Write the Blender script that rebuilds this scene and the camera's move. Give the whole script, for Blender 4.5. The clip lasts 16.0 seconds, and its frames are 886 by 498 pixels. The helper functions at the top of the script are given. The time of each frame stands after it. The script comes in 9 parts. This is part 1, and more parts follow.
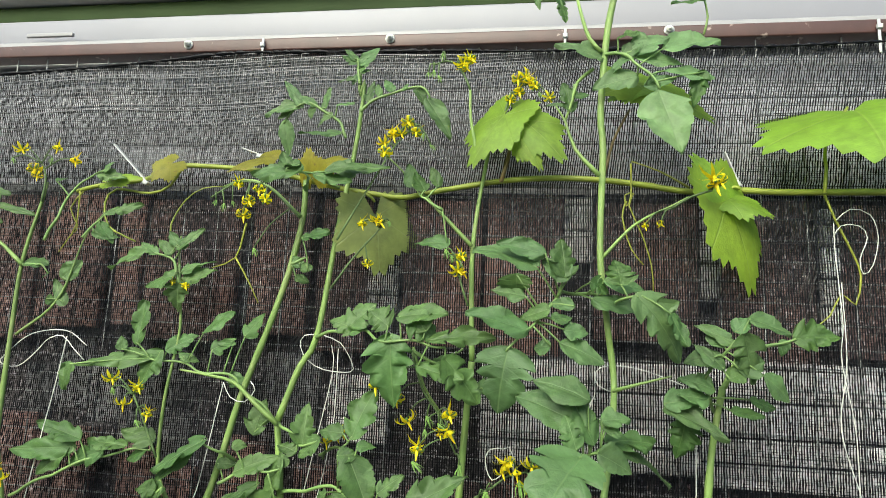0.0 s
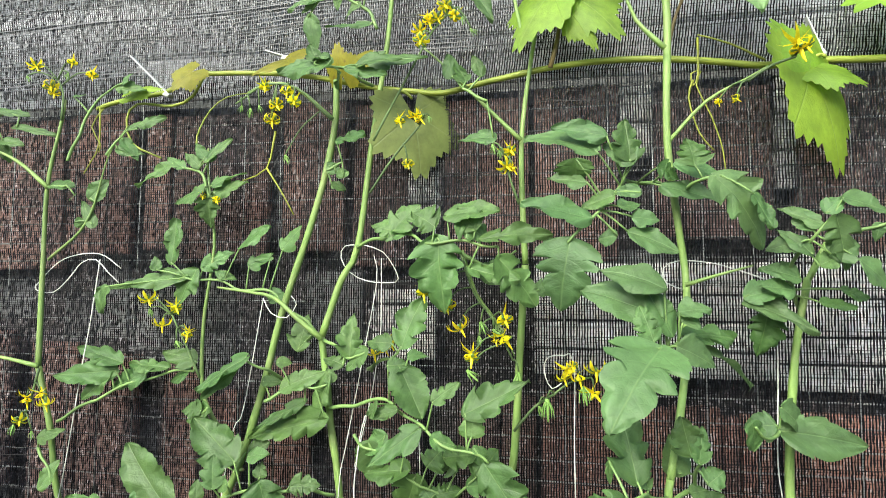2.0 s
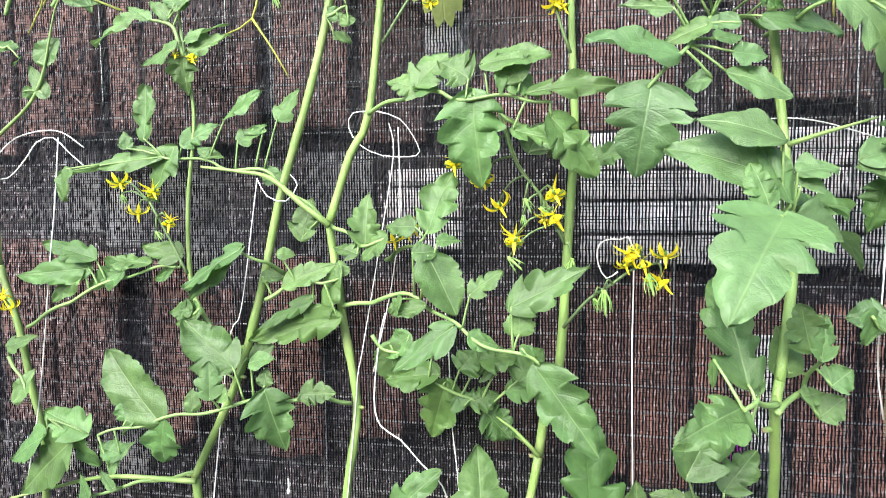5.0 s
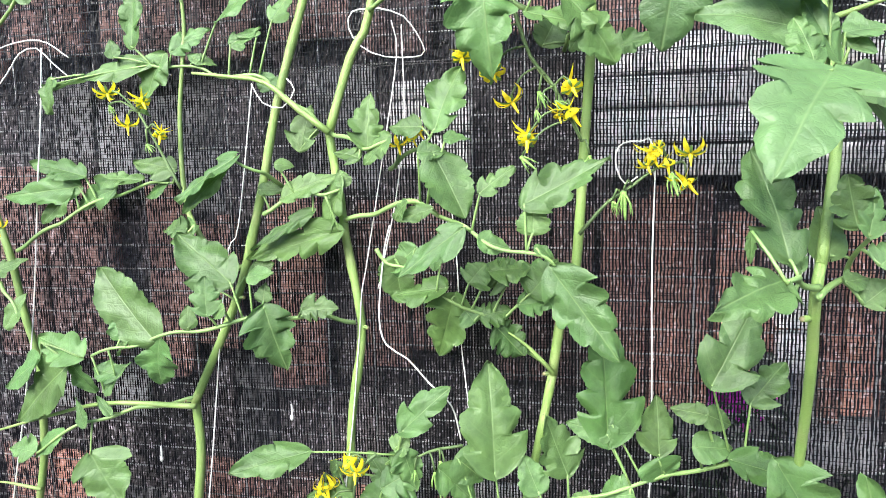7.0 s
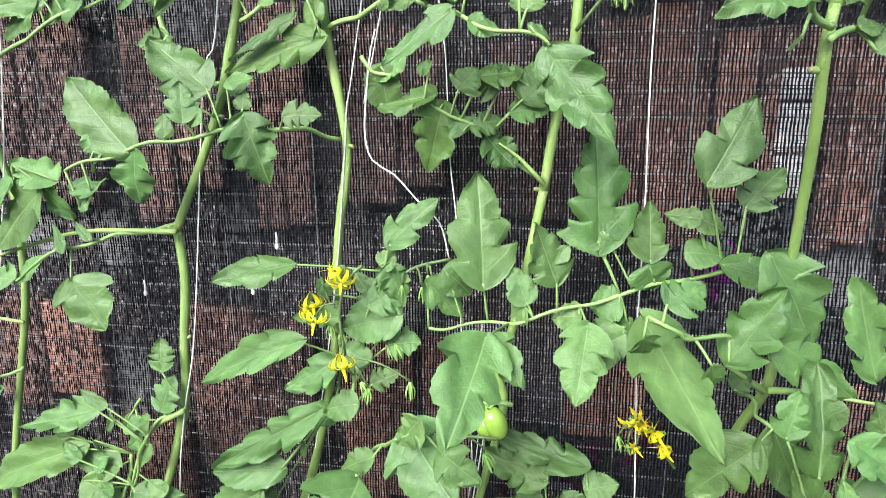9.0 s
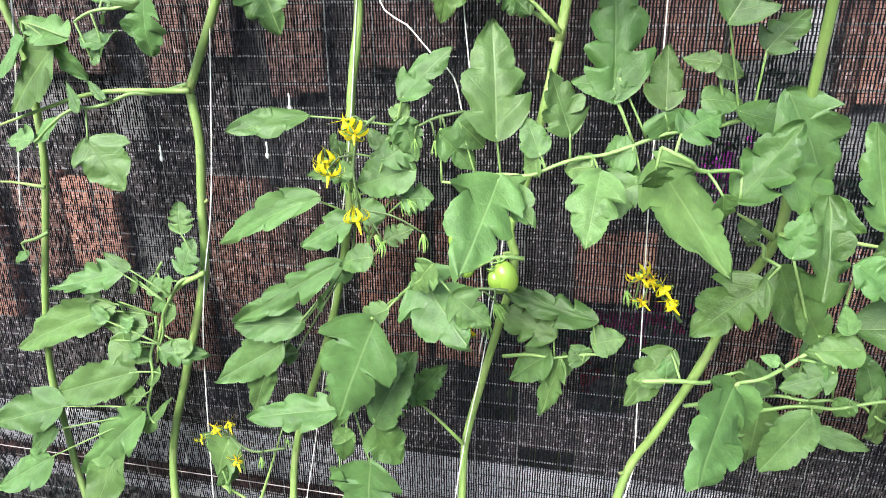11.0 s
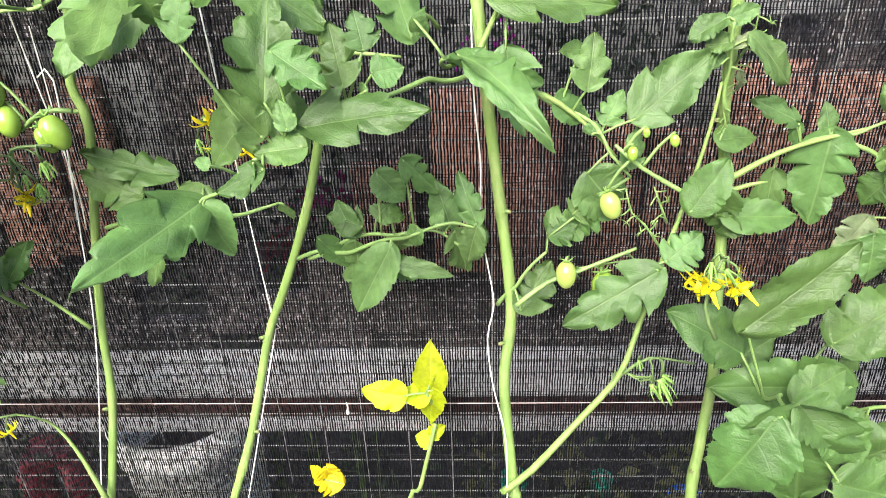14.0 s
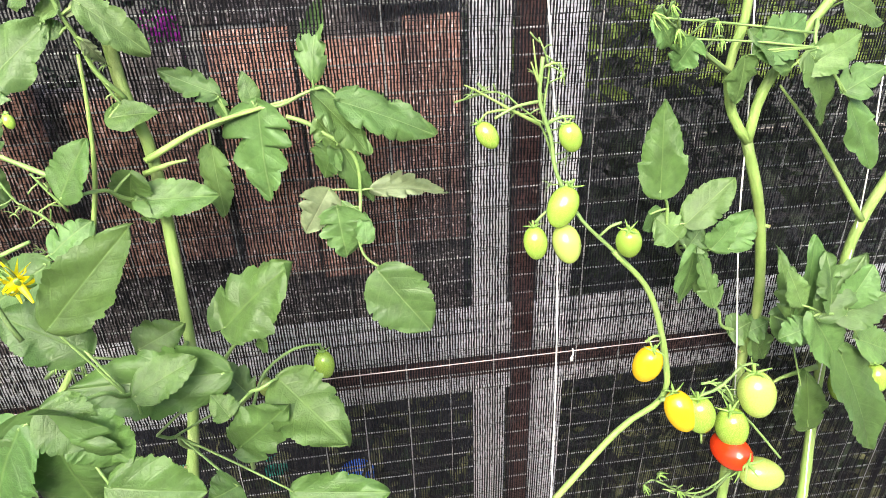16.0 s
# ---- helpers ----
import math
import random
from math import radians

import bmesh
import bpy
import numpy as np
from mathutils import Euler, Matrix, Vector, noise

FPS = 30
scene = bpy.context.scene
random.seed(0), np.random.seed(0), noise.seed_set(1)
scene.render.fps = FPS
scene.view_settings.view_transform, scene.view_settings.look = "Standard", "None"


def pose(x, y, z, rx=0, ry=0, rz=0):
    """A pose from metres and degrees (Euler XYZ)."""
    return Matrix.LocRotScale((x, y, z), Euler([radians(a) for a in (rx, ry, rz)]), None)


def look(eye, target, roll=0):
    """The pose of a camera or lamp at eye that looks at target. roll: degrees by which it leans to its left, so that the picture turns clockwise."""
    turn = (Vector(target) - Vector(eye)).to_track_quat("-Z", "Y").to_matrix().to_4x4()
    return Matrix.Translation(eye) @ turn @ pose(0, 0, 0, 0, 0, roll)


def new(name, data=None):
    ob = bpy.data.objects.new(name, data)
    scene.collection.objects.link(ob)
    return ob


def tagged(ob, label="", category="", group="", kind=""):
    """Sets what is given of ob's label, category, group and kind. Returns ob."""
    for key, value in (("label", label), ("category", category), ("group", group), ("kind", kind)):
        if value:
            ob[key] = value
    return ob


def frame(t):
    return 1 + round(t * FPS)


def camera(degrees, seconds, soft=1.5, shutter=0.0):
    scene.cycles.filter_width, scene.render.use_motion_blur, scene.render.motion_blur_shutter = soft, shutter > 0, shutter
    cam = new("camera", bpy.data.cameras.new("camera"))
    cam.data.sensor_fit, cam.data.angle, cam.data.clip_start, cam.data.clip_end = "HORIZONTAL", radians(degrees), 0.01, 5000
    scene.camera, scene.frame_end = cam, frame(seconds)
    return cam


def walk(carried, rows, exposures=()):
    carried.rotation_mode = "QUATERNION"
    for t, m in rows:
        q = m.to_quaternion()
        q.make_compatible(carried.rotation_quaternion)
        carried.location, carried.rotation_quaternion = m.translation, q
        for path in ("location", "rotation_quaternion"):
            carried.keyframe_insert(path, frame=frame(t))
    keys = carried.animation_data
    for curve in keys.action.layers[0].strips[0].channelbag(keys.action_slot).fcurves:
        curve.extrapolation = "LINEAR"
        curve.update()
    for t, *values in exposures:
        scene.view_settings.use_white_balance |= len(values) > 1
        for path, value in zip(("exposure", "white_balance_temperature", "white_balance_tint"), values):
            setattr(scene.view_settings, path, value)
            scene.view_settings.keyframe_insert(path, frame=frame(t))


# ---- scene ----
cam = camera(70.0, 16.0, soft=0.8)
PATH = [
    (0, (0.124, -0.133, 1.621), (-0.180, 1.819, 1.936), 2.6),
    (0.5, (0.113, -0.118, 1.613), (-0.236, 1.834, 1.874), 2.0),
    (1, (0.104, -0.111, 1.603), (-0.259, 1.844, 1.818), 1.0),
    (1.5, (0.101, -0.098, 1.591), (-0.278, 1.858, 1.768), 0.5),
    (2, (0.096, -0.073, 1.577), (-0.301, 1.882, 1.719), 0.4),
    (2.5, (0.091, -0.045, 1.565), (-0.328, 1.908, 1.664), 0.7),
    (3, (0.084, -0.019, 1.563), (-0.351, 1.933, 1.613), 1.0),
    (3.2, (0.083, -0.008, 1.562), (-0.355, 1.943, 1.589), 1.1),
    (5.3, (0.033, 0.044, 1.538), (-0.346, 2.002, 1.383), -0.6),
    (5.5, (0.031, 0.049, 1.529), (-0.349, 2.006, 1.373), -0.6),
    (6, (0.035, 0.058, 1.518), (-0.357, 2.011, 1.332), -0.6),
    (6.5, (0.034, 0.062, 1.505), (-0.362, 2.011, 1.298), -0.8),
    (7, (0.032, 0.066, 1.488), (-0.370, 2.011, 1.252), -1.0),
    (7.5, (0.029, 0.071, 1.467), (-0.369, 2.011, 1.186), -1.0),
    (8, (0.029, 0.076, 1.429), (-0.359, 2.007, 1.086), -0.8),
    (8.5, (0.030, 0.076, 1.402), (-0.344, 1.999, 1.001), -0.6),
    (9, (0.033, 0.069, 1.384), (-0.339, 1.982, 0.934), -0.5),
    (9.2, (0.034, 0.066, 1.375), (-0.343, 1.973, 0.907), -0.4),
    (11.3, (0.037, 0.042, 1.319), (-0.363, 1.867, 0.606), -0.8),
    (11.5, (0.048, 0.038, 1.311), (-0.352, 1.856, 0.579), -1.0),
    (12, (0.096, 0.037, 1.275), (-0.292, 1.838, 0.497), -2.0),
    (12.5, (0.161, 0.048, 1.247), (-0.155, 1.836, 0.408), -2.6),
    (13, (0.233, 0.068, 1.232), (-0.018, 1.851, 0.362), -2.9),
    (13.5, (0.273, 0.076, 1.228), (0.110, 1.869, 0.356), -2.5),
    (14, (0.323, 0.081, 1.236), (0.212, 1.879, 0.368), -2.6),
    (14.5, (0.394, 0.081, 1.241), (0.323, 1.888, 0.388), -2.8),
    (15, (0.478, 0.084, 1.240), (0.466, 1.892, 0.387), -2.5),
    (15.5, (0.594, 0.091, 1.232), (0.695, 1.878, 0.340), -2.1),
    (16, (0.710, 0.098, 1.213), (0.926, 1.847, 0.266), -2.0),
]
walk(cam, [(t, look(eye, target, roll)) for t, eye, target, roll in PATH], [(0.0, 1.14, 6400, -5), (1.5, 1.38, 6350, -5), (3.0, 2.02, 6200, 2), (7.0, 2.18, 5900, 7), (9.0, 2.12, 5950, 4), (12.0, 2.19, 6150, 4), (16.0, 2.32, 6700, 6)])

# ---- light ----
world = bpy.data.worlds.new("sky")
scene.world = world
world.use_nodes = True
wn = world.node_tree.nodes
sky = wn.new("ShaderNodeTexSky")
sky.sky_type, sky.sun_disc = "NISHITA", False
sky.sun_elevation, sky.sun_rotation = radians(38), radians(198)
sky.air_density, sky.dust_density = 1.0, 4.0
world.node_tree.links.new(sky.outputs[0], wn["Background"].inputs[0])
wn["Background"].inputs[1].default_value = 0.15

sun = new("sun", bpy.data.lights.new("sun", "SUN"))
sun.data.energy, sun.data.angle, sun.data.color = 1.9, radians(40), (1.0, 0.97, 0.92)
sun.matrix_world = look((-1.2, -3.6, 2.96), (0, 0, 0))
tagged(sun, kind="structure")


# ---- materials ----
def mat(name, colour, rough=0.6, metal=0.0, vary=0.25, scale=40.0, bump=0.15, fine=400.0, spec=0.4, second=None, cut=(0.55, 0.7)):
    """A surface with grain at two scales; second: the colour of patches of wear."""
    m = bpy.data.materials.new(name)
    m.use_nodes = True
    nt = m.node_tree
    N, L = nt.nodes, nt.links
    p = N["Principled BSDF"]
    p.inputs["Roughness"].default_value = rough
    p.inputs["Metallic"].default_value = metal
    p.inputs["Specular IOR Level"].default_value = spec
    co = N.new("ShaderNodeTexCoord")
    n1, n2 = N.new("ShaderNodeTexNoise"), N.new("ShaderNodeTexNoise")
    n1.inputs["Scale"].default_value, n1.inputs["Detail"].default_value = scale, 5
    n2.inputs["Scale"].default_value, n2.inputs["Detail"].default_value = fine, 2
    L.new(co.outputs["Object"], n1.inputs["Vector"])
    L.new(co.outputs["Object"], n2.inputs["Vector"])
    ramp = N.new("ShaderNodeValToRGB")
    dark = [c * (1 - vary) for c in colour]
    light = [min(1, c * (1 + vary)) for c in colour]
    ramp.color_ramp.elements[0].position, ramp.color_ramp.elements[0].color = 0.3, (*dark, 1)
    ramp.color_ramp.elements[1].position, ramp.color_ramp.elements[1].color = 0.7, (*light, 1)
    L.new(n1.outputs["Fac"], ramp.inputs[0])
    out = ramp.outputs[0]
    info = N.new("ShaderNodeObjectInfo")
    hsv = N.new("ShaderNodeHueSaturation")
    mr = N.new("ShaderNodeMapRange")
    mr.inputs["To Min"].default_value, mr.inputs["To Max"].default_value = 1 - vary * 0.6, 1 + vary * 0.6
    L.new(info.outputs["Random"], mr.inputs["Value"])
    L.new(mr.outputs[0], hsv.inputs["Value"])
    L.new(out, hsv.inputs["Color"])
    out = hsv.outputs[0]
    if second:
        n3 = N.new("ShaderNodeTexNoise")
        n3.inputs["Scale"].default_value, n3.inputs["Detail"].default_value = scale * 2.3, 6
        L.new(co.outputs["Object"], n3.inputs["Vector"])
        r3 = N.new("ShaderNodeValToRGB")
        r3.color_ramp.elements[0].position, r3.color_ramp.elements[1].position = cut
        L.new(n3.outputs["Fac"], r3.inputs[0])
        mx = N.new("ShaderNodeMixRGB")
        L.new(r3.outputs[0], mx.inputs[0])
        L.new(out, mx.inputs[1])
        mx.inputs[2].default_value = (*second, 1)
        out = mx.outputs[0]
    L.new(out, p.inputs["Base Color"])
    b = N.new("ShaderNodeBump")
    b.inputs["Strength"].default_value, b.inputs["Distance"].default_value = bump, 0.002
    L.new(n2.outputs["Fac"], b.inputs["Height"])
    L.new(b.outputs[0], p.inputs["Normal"])
    return m


def leaf_mat(name, colour, vein, back=0.38, rough=0.48, veins=5.2, spots=None, palm=False):
    """A leaf blade: midrib and side veins, blotches, and light that shines through. The blade lies along y, from 0 to 1."""
    m = bpy.data.materials.new(name)
    m.use_nodes = True
    nt = m.node_tree
    N, L = nt.nodes, nt.links
    p = N["Principled BSDF"]
    p.inputs["Roughness"].default_value = rough
    p.inputs["Specular IOR Level"].default_value = 0.42

    def calc(op, a, b=None, c=None):
        n = N.new("ShaderNodeMath")
        n.operation = op
        for i, v in enumerate((a, b, c)):
            if v is None:
                continue
            if isinstance(v, (int, float)):
                n.inputs[i].default_value = v
            else:
                L.new(v, n.inputs[i])
        return n.outputs[0]

    co = N.new("ShaderNodeTexCoord")
    sep = N.new("ShaderNodeSeparateXYZ")
    L.new(co.outputs["Object"], sep.inputs[0])
    ax = calc("ABSOLUTE", sep.outputs[0])
    rib = calc("SUBTRACT", 1.0, calc("MULTIPLY", ax, 70.0))
    rib = calc("MAXIMUM", rib, 0.0)
    bend = calc("ADD", calc("MULTIPLY", ax, 0.55), calc("MULTIPLY", calc("MULTIPLY", ax, ax), 1.5))
    wave = calc("SUBTRACT", calc("MULTIPLY", sep.outputs[1], veins), calc("MULTIPLY", bend, veins))
    saw = calc("ABSOLUTE", calc("SUBTRACT", calc("FRACT", wave), 0.5))
    side = calc("MAXIMUM", calc("SUBTRACT", 1.0, calc("MULTIPLY", saw, 11.0)), 0.0)
    line = calc("MAXIMUM", rib, calc("MULTIPLY", side, 0.20))
    if palm:
        ang = calc("ARCTAN2", sep.outputs[0], sep.outputs[1])
        far = calc("SQRT", calc("ADD", calc("MULTIPLY", sep.outputs[0], sep.outputs[0]), calc("MULTIPLY", sep.outputs[1], sep.outputs[1])))
        off = calc("ABSOLUTE", calc("SUBTRACT", calc("FRACT", calc("ADD", calc("DIVIDE", ang, 1.03), 0.5)), 0.5))
        main = calc("MAXIMUM", calc("SUBTRACT", 1.0, calc("MULTIPLY", calc("MULTIPLY", off, far), 60.0)), 0.0)
        branch = calc("ABSOLUTE", calc("SUBTRACT", calc("FRACT", calc("SUBTRACT", calc("MULTIPLY", far, 8.0), calc("MULTIPLY", off, 4.5))), 0.5))
        fine = calc("MAXIMUM", calc("SUBTRACT", 1.0, calc("MULTIPLY", branch, 12.0)), 0.0)
        line = calc("MAXIMUM", main, calc("MULTIPLY", fine, 0.10))
    info = N.new("ShaderNodeObjectInfo")
    n1, n2 = N.new("ShaderNodeTexNoise"), N.new("ShaderNodeTexNoise")
    n1.inputs["Scale"].default_value, n1.inputs["Detail"].default_value = 3.6, 5
    n2.inputs["Scale"].default_value, n2.inputs["Detail"].default_value = 14.0, 5
    n1.noise_dimensions = "4D"
    L.new(co.outputs["Object"], n1.inputs["Vector"])
    L.new(calc("MULTIPLY", info.outputs["Random"], 50.0), n1.inputs["W"])
    L.new(co.outputs["Object"], n2.inputs["Vector"])
    ramp = N.new("ShaderNodeValToRGB")
    ramp.color_ramp.elements[0].position, ramp.color_ramp.elements[1].position = 0.3, 0.72
    ramp.color_ramp.elements[0].color = (*[c * 0.70 for c in colour], 1)
    ramp.color_ramp.elements[1].color = (*[c * 1.22 for c in colour], 1)
    L.new(n1.outputs["Fac"], ramp.inputs[0])
    hsv = N.new("ShaderNodeHueSaturation")
    mr, mh = N.new("ShaderNodeMapRange"), N.new("ShaderNodeMapRange")
    mr.inputs["To Min"].default_value, mr.inputs["To Max"].default_value = 0.72, 1.16
    mh.inputs["To Min"].default_value, mh.inputs["To Max"].default_value = 0.485, 0.508
    L.new(info.outputs["Random"], mr.inputs["Value"])
    L.new(calc("FRACT", calc("MULTIPLY", info.outputs["Random"], 7.3)), mh.inputs["Value"])
    mottle = calc("ADD", 0.72, calc("MULTIPLY", n2.outputs["Fac"], 0.56))
    L.new(calc("MULTIPLY", mr.outputs[0], mottle), hsv.inputs["Value"])
    L.new(mh.outputs[0], hsv.inputs["Hue"])
    L.new(ramp.outputs[0], hsv.inputs["Color"])
    rim = N.new("ShaderNodeMixRGB")
    L.new(calc("MULTIPLY", calc("MINIMUM", calc("MULTIPLY", ax, 2.2), 1.0), 0.30), rim.inputs[0])
    L.new(hsv.outputs[0], rim.inputs[1])
    rim.inputs[2].default_value = (*[min(1, 1.2 * c + 0.004) for c in colour], 1)
    mx = N.new("ShaderNodeMixRGB")
    L.new(rim.outputs[0], mx.inputs[1])
    mx.inputs[2].default_value = (*vein, 1)
    col = mx.outputs[0]
    if spots:
        r = N.new("ShaderNodeValToRGB")
        r.color_ramp.elements[0].position, r.color_ramp.elements[1].position = 0.6, 0.72
        L.new(n1.outputs["Fac"], r.inputs[0])
        m2 = N.new("ShaderNodeMixRGB")
        L.new(r.outputs[0], m2.inputs[0])
        L.new(col, m2.inputs[1])
        m2.inputs[2].default_value = (*spots, 1)
        col = m2.outputs[0]
    L.new(col, p.inputs["Base Color"])
    b = N.new("ShaderNodeBump")
    b.inputs["Strength"].default_value, b.inputs["Distance"].default_value = 0.28, 0.012
    vo = N.new("ShaderNodeTexVoronoi")
    vo.feature = "DISTANCE_TO_EDGE"
    vo.inputs["Scale"].default_value = 21.0
    warp = N.new("ShaderNodeMixRGB")
    warp.inputs[0].default_value = 0.06
    L.new(co.outputs["Object"], warp.inputs[1])
    L.new(n2.outputs["Color"], warp.inputs[2])
    L.new(warp.outputs[0], vo.inputs["Vector"])
    cell = calc("MINIMUM", calc("MULTIPLY", vo.outputs["Distance"], 5.0), 1.0)
    line = calc("MAXIMUM", line, calc("MULTIPLY", calc("SUBTRACT", 1.0, cell), 0.05))
    L.new(calc("MULTIPLY", line, 0.55), mx.inputs[0])
    height = calc("SUBTRACT", calc("ADD", calc("MULTIPLY", n2.outputs["Fac"], 0.16), calc("MULTIPLY", cell, 0.035)), calc("MULTIPLY", line, 0.35))
    L.new(height, b.inputs["Height"])
    L.new(b.outputs[0], p.inputs["Normal"])
    tr = N.new("ShaderNodeBsdfTranslucent")
    L.new(col, tr.inputs["Color"])
    mix = N.new("ShaderNodeMixShader")
    mix.inputs[0].default_value = back
    L.new(p.outputs[0], mix.inputs[1])
    L.new(tr.outputs[0], mix.inputs[2])
    L.new(mix.outputs[0], N["Material Output"].inputs["Surface"])
    return m


def board_mat(name, colour, dark, flecks=None):
    """Old boards: broad uneven stains, upright streaks and a fine grain."""
    m = bpy.data.materials.new(name)
    m.use_nodes = True
    nt = m.node_tree
    N, L = nt.nodes, nt.links
    p = N["Principled BSDF"]
    p.inputs["Roughness"].default_value = 0.75
    p.inputs["Specular IOR Level"].default_value = 0.2
    co = N.new("ShaderNodeTexCoord")
    facs = []
    for scale, detail, stretch in ((1.0, 4, (9, 9, 5)), (1.0, 6, (110, 110, 16)), (1.0, 3, (420, 420, 60))):
        mp, n = N.new("ShaderNodeMapping"), N.new("ShaderNodeTexNoise")
        mp.inputs["Scale"].default_value = stretch
        n.inputs["Scale"].default_value, n.inputs["Detail"].default_value = scale, detail
        L.new(co.outputs["Object"], mp.inputs["Vector"])
        L.new(mp.outputs[0], n.inputs["Vector"])
        facs.append(n.outputs["Fac"])
    info = N.new("ShaderNodeObjectInfo")

    def calc(op, a, b):
        n = N.new("ShaderNodeMath")
        n.operation = op
        for i, v in enumerate((a, b)):
            if isinstance(v, (int, float)):
                n.inputs[i].default_value = v
            else:
                L.new(v, n.inputs[i])
        return n.outputs[0]

    mixed = calc("ADD", calc("MULTIPLY", facs[0], 0.48), calc("ADD", calc("MULTIPLY", facs[1], 0.34), calc("MULTIPLY", facs[2], 0.18)))
    mixed = calc("ADD", mixed, calc("MULTIPLY", calc("SUBTRACT", info.outputs["Random"], 0.5), 0.16))
    ramp = N.new("ShaderNodeValToRGB")
    ramp.color_ramp.elements[0].position, ramp.color_ramp.elements[0].color = 0.36, (*dark, 1)
    ramp.color_ramp.elements[1].position, ramp.color_ramp.elements[1].color = 0.64, (*colour, 1)
    L.new(mixed, ramp.inputs[0])
    out = ramp.outputs[0]
    # Pale flecks, which also paint the bright glints between the net tapes.
    if flecks:
        mp, n = N.new("ShaderNodeMapping"), N.new("ShaderNodeTexNoise")
        mp.inputs["Scale"].default_value = (260, 260, 170)
        n.inputs["Scale"].default_value, n.inputs["Detail"].default_value = 1.0, 4
        L.new(co.outputs["Object"], mp.inputs["Vector"])
        L.new(mp.outputs[0], n.inputs["Vector"])
        cut = N.new("ShaderNodeValToRGB")
        cut.color_ramp.elements[0].position, cut.color_ramp.elements[1].position = 0.54, 0.66
        L.new(calc("ADD", calc("MULTIPLY", n.outputs["Fac"], 0.8), calc("MULTIPLY", facs[1], 0.2)), cut.inputs[0])
        mx = N.new("ShaderNodeMixRGB")
        L.new(cut.outputs[0], mx.inputs[0])
        L.new(out, mx.inputs[1])
        mx.inputs[2].default_value = (*flecks, 1)
        out = mx.outputs[0]
    L.new(out, p.inputs["Base Color"])
    b = N.new("ShaderNodeBump")
    b.inputs["Strength"].default_value, b.inputs["Distance"].default_value = 0.4, 0.002
    L.new(facs[2], b.inputs["Height"])
    L.new(b.outputs[0], p.inputs["Normal"])
    return m


LEAF = leaf_mat("tomato_leaf", (0.088, 0.168, 0.048), (0.19, 0.28, 0.11))
LEAF_YOUNG = leaf_mat("young_tomato_leaf", (0.100, 0.180, 0.062), (0.18, 0.27, 0.11), back=0.40)
# Shaded copy of the leaf green: the shade is put into the colour.
LEAF_SHADED = leaf_mat("shaded_tomato_leaf", (0.066, 0.134, 0.033), (0.13, 0.21, 0.065))
LEAF_PALE = leaf_mat("pale_tomato_leaf", (0.144, 0.192, 0.096), (0.216, 0.250, 0.144))
LEAF_UNDER = leaf_mat("pale_green_young_tomato_leaf", (0.155, 0.265, 0.105), (0.22, 0.32, 0.15), back=0.45)
GRAPE = leaf_mat("grape_leaf", (0.205, 0.335, 0.030), (0.25, 0.36, 0.06), back=0.5, palm=True)
GRAPE_OLD = leaf_mat("yellowing_grape_leaf", (0.27, 0.26, 0.022), (0.30, 0.29, 0.06), back=0.5, palm=True, spots=(0.20, 0.15, 0.03))
GRAPE_DARK = leaf_mat("olive_grape_leaf", (0.19, 0.235, 0.065), (0.24, 0.28, 0.11), back=0.3, palm=True)
LIME = leaf_mat("lime_leaf", (0.42, 0.52, 0.010), (0.48, 0.56, 0.06), back=0.5)
YELLOW_LEAF = leaf_mat("yellow_leaf", (0.72, 0.60, 0.012), (0.74, 0.62, 0.06), back=0.5)
STEM = mat("tomato_stem", (0.150, 0.228, 0.058), 0.5, vary=0.22, scale=18, bump=0.35, fine=900, second=(0.20, 0.24, 0.09), cut=(0.5, 0.8))
RACHIS = mat("leaf_stalk", (0.140, 0.220, 0.066), 0.5, vary=0.22, scale=25, bump=0.3, fine=900)
STEM_DARK = mat("truss_stalk", (0.072, 0.115, 0.036), 0.6, vary=0.25, scale=25, bump=0.3, fine=900)
VINE = mat("grape_vine", (0.20, 0.235, 0.030), 0.5, vary=0.25, scale=14, bump=0.3, fine=700)
VINE_BROWN = mat("woody_vine_stalk", (0.115, 0.082, 0.029), 0.6, vary=0.3, scale=20)
TENDRIL = mat("vine_tendril", (0.202, 0.216, 0.024), 0.5, vary=0.25, scale=20)
SCAR = mat("cut_stem", (0.17, 0.145, 0.07), 0.8, vary=0.3, scale=150)
PETAL = leaf_mat("tomato_petal", (0.90, 0.76, 0.02), (0.90, 0.78, 0.04), back=0.6)
CONE = mat("anther_cone", (0.88, 0.68, 0.012), 0.5, vary=0.12, scale=60)
SEPAL = mat("sepal", (0.15, 0.26, 0.055), 0.6, vary=0.2, scale=60)
FRUIT_GREEN = mat("green_tomato_skin", (0.165, 0.270, 0.034), 0.18, vary=0.22, scale=22, bump=0.02, spec=0.5, second=(0.30, 0.38, 0.10), cut=(0.5, 0.75))
FRUIT_PALE = mat("pale_tomato_skin", (0.235, 0.300, 0.070), 0.18, vary=0.18, scale=22, bump=0.02, spec=0.5, second=(0.16, 0.25, 0.035), cut=(0.6, 0.8))
FRUIT_ORANGE = mat("turning_tomato_skin", (0.52, 0.32, 0.010), 0.22, vary=0.12, scale=18, bump=0.02, spec=0.5, second=(0.346, 0.298, 0.019))
FRUIT_RED = mat("ripe_tomato_skin", (0.394, 0.026, 0.004), 0.2, vary=0.14, scale=18, bump=0.02, spec=0.5)
TWINE = mat("white_twine", (0.58, 0.57, 0.53), 0.8, vary=0.12, scale=200, bump=0.5, fine=1500)
PLASTIC = mat("white_plastic", (0.440, 0.440, 0.429), 0.4, vary=0.05, scale=60)
